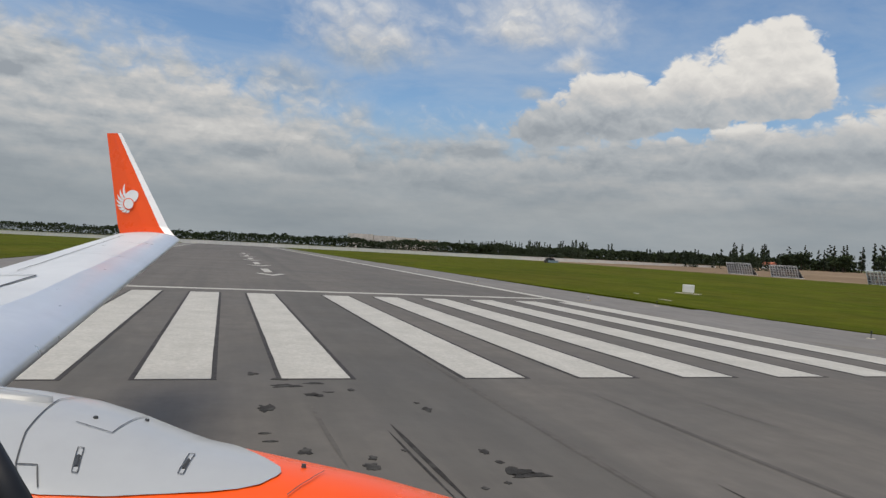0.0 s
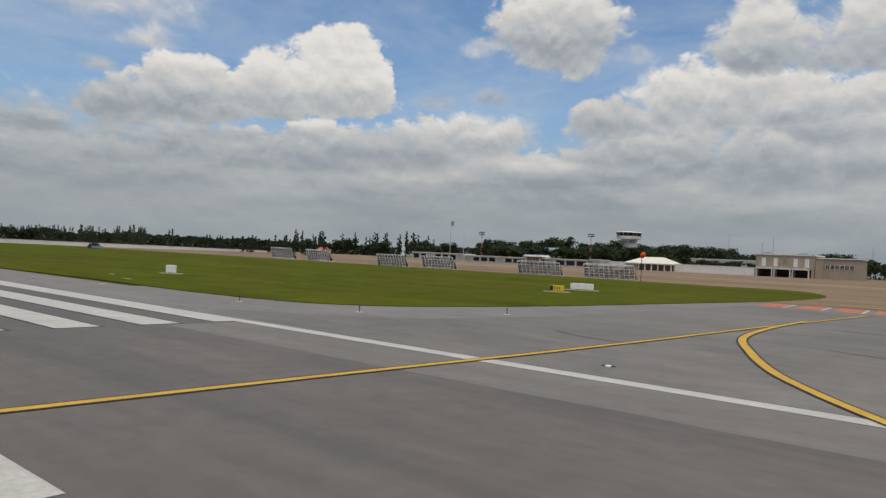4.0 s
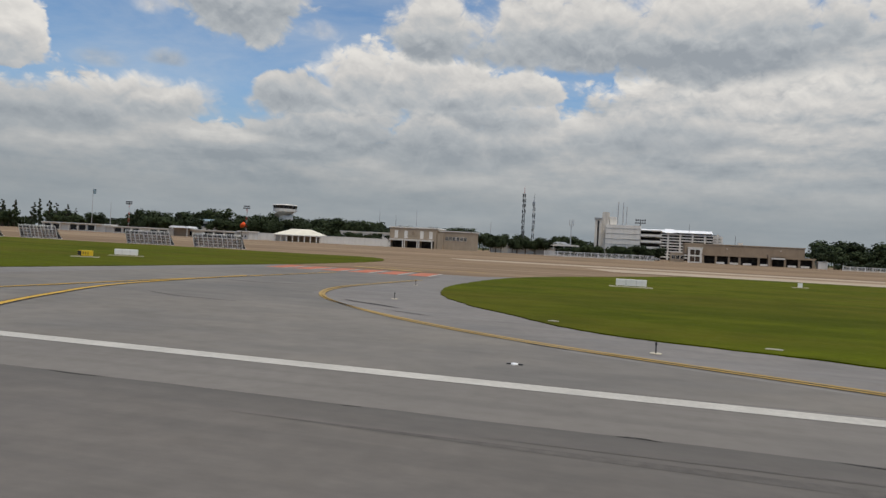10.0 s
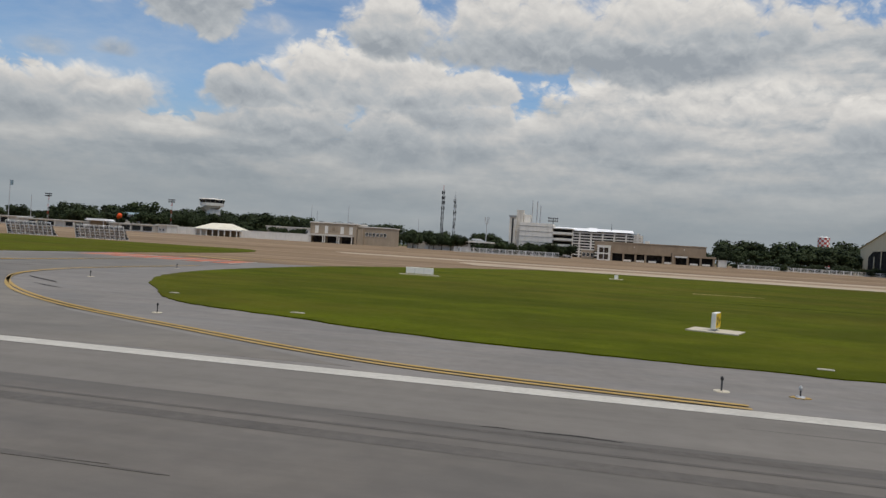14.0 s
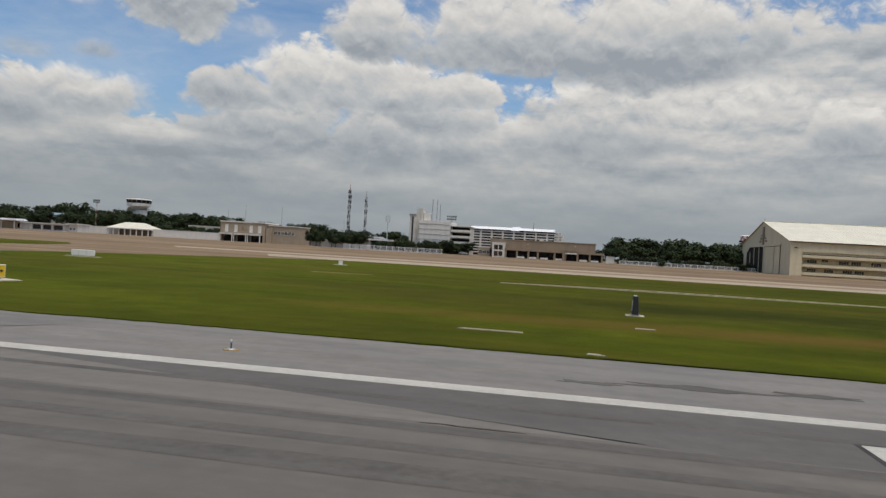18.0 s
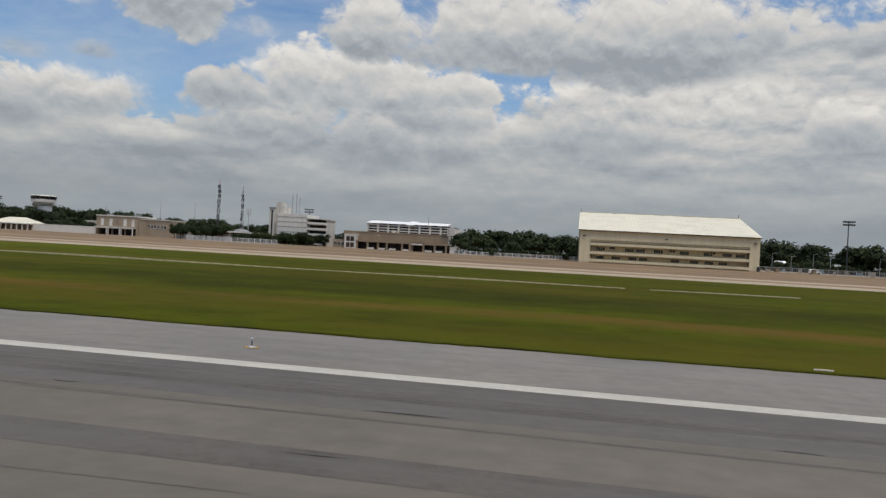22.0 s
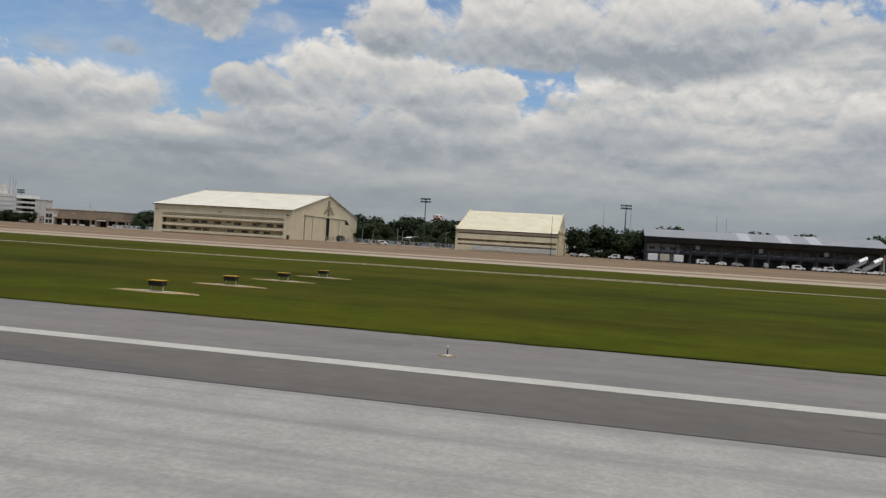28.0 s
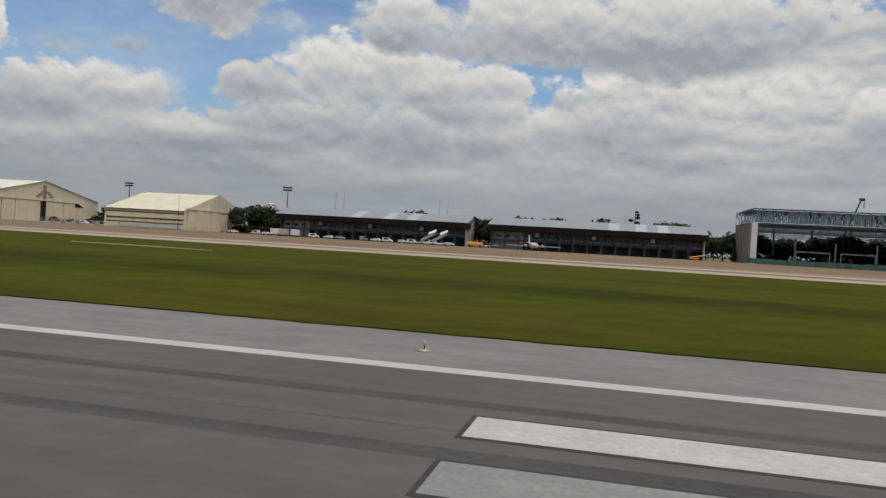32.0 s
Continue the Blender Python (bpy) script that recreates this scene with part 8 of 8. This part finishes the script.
# plain emblem shape on the winglet: a disc with curved bars


def on_winglet(u, f, out=0.008):
    """A point on the winglet's inner face: u up its height, f from the leading to the trailing edge."""
    k = min(7, int(u * 8))
    q = u * 8 - k
    a, b = wl[k], wl[k + 1]
    le, te, lat, z = (p + (r - p) * q for p, r in zip(a, b))
    d = 0.035 + (0.05 - 0.035) * (f - 0.12) / 0.33 if f < 0.45 else 0.05 * (1 - (f - 0.45) / 0.55)
    return (le + (te - le) * f, lat - d * (le - te) - out, z)


def emblem_piece(pts, out, mat=JETWHITE, name="emblem_bar"):
    """A flat shape on the winglet; points forward and up from the emblem's middle, in units of about 13 mm."""
    bm = bmesh.new()
    rim = []
    for a, b in pts:
        u = 0.5 + (5.3 + b) / 270
        rim.append(bm.verts.new(on_winglet(u, (48.9 - 133.3 * (u - 0.5) - a) / (76 - 99 * (u - 0.5)), out)))
    bm.faces.new(rim)
    part(name, bm, mat, jet, "plain white emblem shape" if mat is JETWHITE else "orange gap in the emblem")


def oval(a, b, ra, rb, n=18, lean=0.0):
    return [(a + ra * math.cos(q) + lean * rb * math.sin(q), b + rb * math.sin(q)) for q in (k * 2 * math.pi / n for k in range(n))]


emblem_piece(oval(5.0, 13.0, 12.5, 12.0, 18, 0.25), 0.020, name="emblem_field")
emblem_piece(oval(0, 0, 10.6, 10.6), 0.023, ORANGE, "emblem_ring")
emblem_piece(oval(0, 0, 9.0, 9.0), 0.026, name="emblem_disc")
for turn, length in ((118, 37), (139, 31), (159, 28), (179, 26), (199, 24), (220, 22), (242, 20), (266, 17)):
    near, far = [], []
    for q in range(7):
        r = 11.5 + (length - 11.5) * q / 6
        bend = radians(turn - 16 * (q / 6) ** 2)
        w = 2.5 * math.sin(math.pi * (0.22 + 0.72 * q / 6)) * (0.75 if length < 17 else 1.0)
        near.append((r * math.cos(bend) - w * math.sin(bend), r * math.sin(bend) + w * math.cos(bend)))
        far.append((r * math.cos(bend) + w * math.sin(bend), r * math.sin(bend) - w * math.cos(bend)))
    emblem_piece(near + far[::-1], 0.016)

# engine nacelle
AX_Y, AX_Z = 2.75, 1.72
PROF = [(-5.0, 0.90), (-4.4, 0.965), (-3.8, 0.99), (-3.2, 1.004), (-2.7, 1.008), (-2.4, 0.992), (-2.2, 0.958), (-2.0, 0.912), (-1.8, 0.872), (-1.4, 0.838), (-1.0, 0.805), (-0.6, 0.748), (-0.32, 0.69), (-0.25, 0.655)]


def nac_r(f):
    for (fa, ra), (fb, rb) in zip(PROF, PROF[1:]):
        if fa <= f <= fb:
            return ra + (rb - ra) * (f - fa) / (fb - fa)
    return PROF[0][1] if f < PROF[0][0] else PROF[-1][1]


def nac(f, a, out=0.0):
    """A point on the nacelle: f along, a degrees from the top towards the cabin."""
    r = nac_r(f) + out
    return (f, AX_Y - r * math.sin(radians(a)), AX_Z + r * math.cos(radians(a)))


bm = bmesh.new()
fine_prof = [(PROF[0][0] + (PROF[-1][0] - PROF[0][0]) * k / 60) for k in range(61)]
rings = [[bm.verts.new(nac(f, a * 7.5)) for a in range(48)] for f in fine_prof]
rings.append([bm.verts.new((-0.29, AX_Y - 0.62 * math.sin(radians(a * 7.5)), AX_Z + 0.62 * math.cos(radians(a * 7.5)))) for a in range(48)])
rings.append([bm.verts.new((-1.2, AX_Y - 0.60 * math.sin(radians(a * 7.5)), AX_Z + 0.60 * math.cos(radians(a * 7.5)))) for a in range(48)])
for p, q in zip(rings, rings[1:]):
    for i in range(48):
        bm.faces.new((p[i], p[(i + 1) % 48], q[(i + 1) % 48], q[i]))
bm.faces.new(rings[0]), bm.faces.new(rings[-1][::-1])
part("inlet_cowl", bm, ORANGE, jet, "glossy orange engine cowl", True)


def along(table, f):
    for (fa, ra), (fb, rb) in zip(table, table[1:]):
        if fa <= f <= fb:
            u = (f - fa) / (fb - fa)
            return ra + (rb - ra) * u
    return table[-1][1]


LOWER = [(-5.0, 44), (-2.4, 35), (-2.02, 31), (-1.80, 26.7), (-1.59, 22), (-1.45, 18.4), (-1.36, 15.2), (-1.30, 11.5), (-1.272, 6)]
UPPER = [(-5.0, -95), (-2.2, -95), (-1.9, -40), (-1.7, -21), (-1.52, -11), (-1.4, -5.5), (-1.30, -0.5), (-1.272, 3)]
bm = bmesh.new()
prev = None
for k in range(90):
    f = -1.272 - 3.7 * (1 - k / 89) ** 2
    lim, back = along(LOWER, f), along(UPPER, f)
    ring = [bm.verts.new(nac(f, back + (lim - back) * j / 40, 0.005)) for j in range(41)]
    if prev:
        for i in range(40):
            bm.faces.new((prev[i], ring[i], ring[i + 1], prev[i + 1]))
    prev = ring
part("fan_cowl", bm, COWLGREY, jet, "glossy pale grey upper cowl", True)


def seam(pts, w=0.008, name="panel_seam"):
    bm = bmesh.new()
    for (fa, aa), (fb, ab) in zip(pts, pts[1:]):
        n = 8
        for k in range(n):
            q = [(fa + (fb - fa) * u, aa + (ab - aa) * u) for u in (k / n, (k + 1) / n)]
            (f0, a0), (f1, a1) = q
            p0, p1 = Vector(nac(f0, a0, 0.010)), Vector(nac(f1, a1, 0.010))
            side = (p1 - p0).cross(Vector(nac(f0, a0, 1.0)) - p0).normalized() * w / 2
            bm.faces.new([bm.verts.new(p) for p in (p0 - side, p1 - side, p1 + side, p0 + side)])
    bmesh.ops.remove_doubles(bm, verts=bm.verts[:], dist=w * 0.6)
    part(name, bm, SEAM, jet)


seam([(-2.44, -30), (-2.40, -3), (-2.28, 15.5), (-2.18, 25.5), (-2.10, 31.5)], 0.006)
seam([(-2.18, 6), (-2.02, 5), (-2.06, -6), (-2.11, -17.5)], 0.005)
seam([(-2.18, 25.5), (-2.11, 24), (-2.04, 29.5)], 0.006)
seam([(-1.13, -4), (-1.14, 4), (-1.17, 14)], 0.005)
for (fa, aa), (fb, ab) in (((-2.04, 15), (-1.97, 23)), ((-1.66, 4), (-1.61, 14.5))):
    w = 0.022
    seam([(fa - w / 2, aa), (fb - w / 2, ab), (fb + w / 2, ab - 0.2), (fa + w / 2, aa - 0.4), (fa - w / 2, aa)], 0.004, "latch_outline")
    part("latch", bar(bmesh.new(), nac(fa + 0.3 * (fb - fa), aa + 0.3 * (ab - aa), 0.006), nac(fa + 0.75 * (fb - fa), aa + 0.75 * (ab - aa), 0.006), 0.008, 0.008, 4), SEAM, jet, "small dark cowl latch")
for f, a in ((-2.16, 0.5), (-2.05, -12), (-1.23, -5.5)):
    part("stud", bar(bmesh.new(), nac(f, a, 0.0), nac(f, a, 0.014), 0.011, 0.009, 8), SEAM, jet)
part("pylon", loft([[(-5.2, AX_Y + s * 0.16 * w, z) for s in (1,)] + [(-4.4 + d, AX_Y + s * 0.16 * w, z) for d, s in ((0.0, 1), (1.6, 1), (2.0, 0.2), (2.0, -0.2), (1.6, -1), (0.0, -1))] + [(-5.2, AX_Y - 0.16 * w, z)] for z, w in ((2.30, 1.0), (2.62, 0.9), (2.74, 0.5))]), COWLGREY, jet, "pylon fairing", True)
for lat in (8.2, 9.4, 10.6):
    le, te, z = wing_at(lat)
    for k in range(2):
        part("vortex_tab", bx(le - 0.75 - 0.25 * k - 0.06, le - 0.75 - 0.25 * k, lat, lat + 0.07, z + 0.135, z + 0.165), SEAM, jet)
part("window_rim", bar(bmesh.new(), (-0.2166, 0.2, 3.4249), (-0.1704, 0.2, 3.3677), 0.0055, 0.0055, 12), RIM, jet, "black rubber cabin window rim", True)


def wing_top(lat, u, lift=0.008):
    """A point on the wing's upper skin, u from the leading to the trailing edge."""
    le, te, z = wing_at(lat)
    thick = 0.12 if lat < 8 else 0.105
    t = 5 * thick * (0.2969 * math.sqrt(u) - 0.126 * u - 0.3516 * u * u + 0.2843 * u ** 3 - 0.1036 * u ** 4)
    c = le - te
    return Vector((le - u * c, lat, z + 0.055 * u * c + 0.10 * c * u * (1 - u) + t * c + lift))


def wing_seam(pts, w=0.02):
    bm = bmesh.new()
    for (la, ua), (lb, ub) in zip(pts, pts[1:]):
        for k in range(10):
            p, q = (wing_top(la + (lb - la) * f, ua + (ub - ua) * f) for f in (k / 10, (k + 1) / 10))
            side = (q - p).cross(Vector((0, 0, 1))).normalized() * w / 2
            bm.faces.new([bm.verts.new(v) for v in (p - side, q - side, q + side, p + side)])
    part("wing_seam", bm, SEAM, jet)


wing_seam([(5.0, 0.52), (6.2, 0.52), (7.05, 0.48), (7.1, 0.80)], 0.035)
wing_seam([(7.4, 0.70), (9.4, 0.72), (12.6, 0.74)], 0.014)
wing_seam([(9.4, 0.20), (9.4, 0.72)], 0.010)
wing_seam([(11.2, 0.20), (11.2, 0.73)], 0.010)

# from the cabin's own axes to its place on the runway
SET_OUT = Matrix((
    (0.4499, -0.7593, 0.0034, 40.5405),
    (0.7783, 0.4487, -0.0081, -6.2396),
    (0.0053, 0.0072, 0.9000, 0.0002),
    (0.0, 0.0, 0.0, 1.0),
))
for ch in jet.children_recursive:
    ch.data.transform(SET_OUT @ ch.matrix_local)
    ch.matrix_local = Matrix.Identity(4)
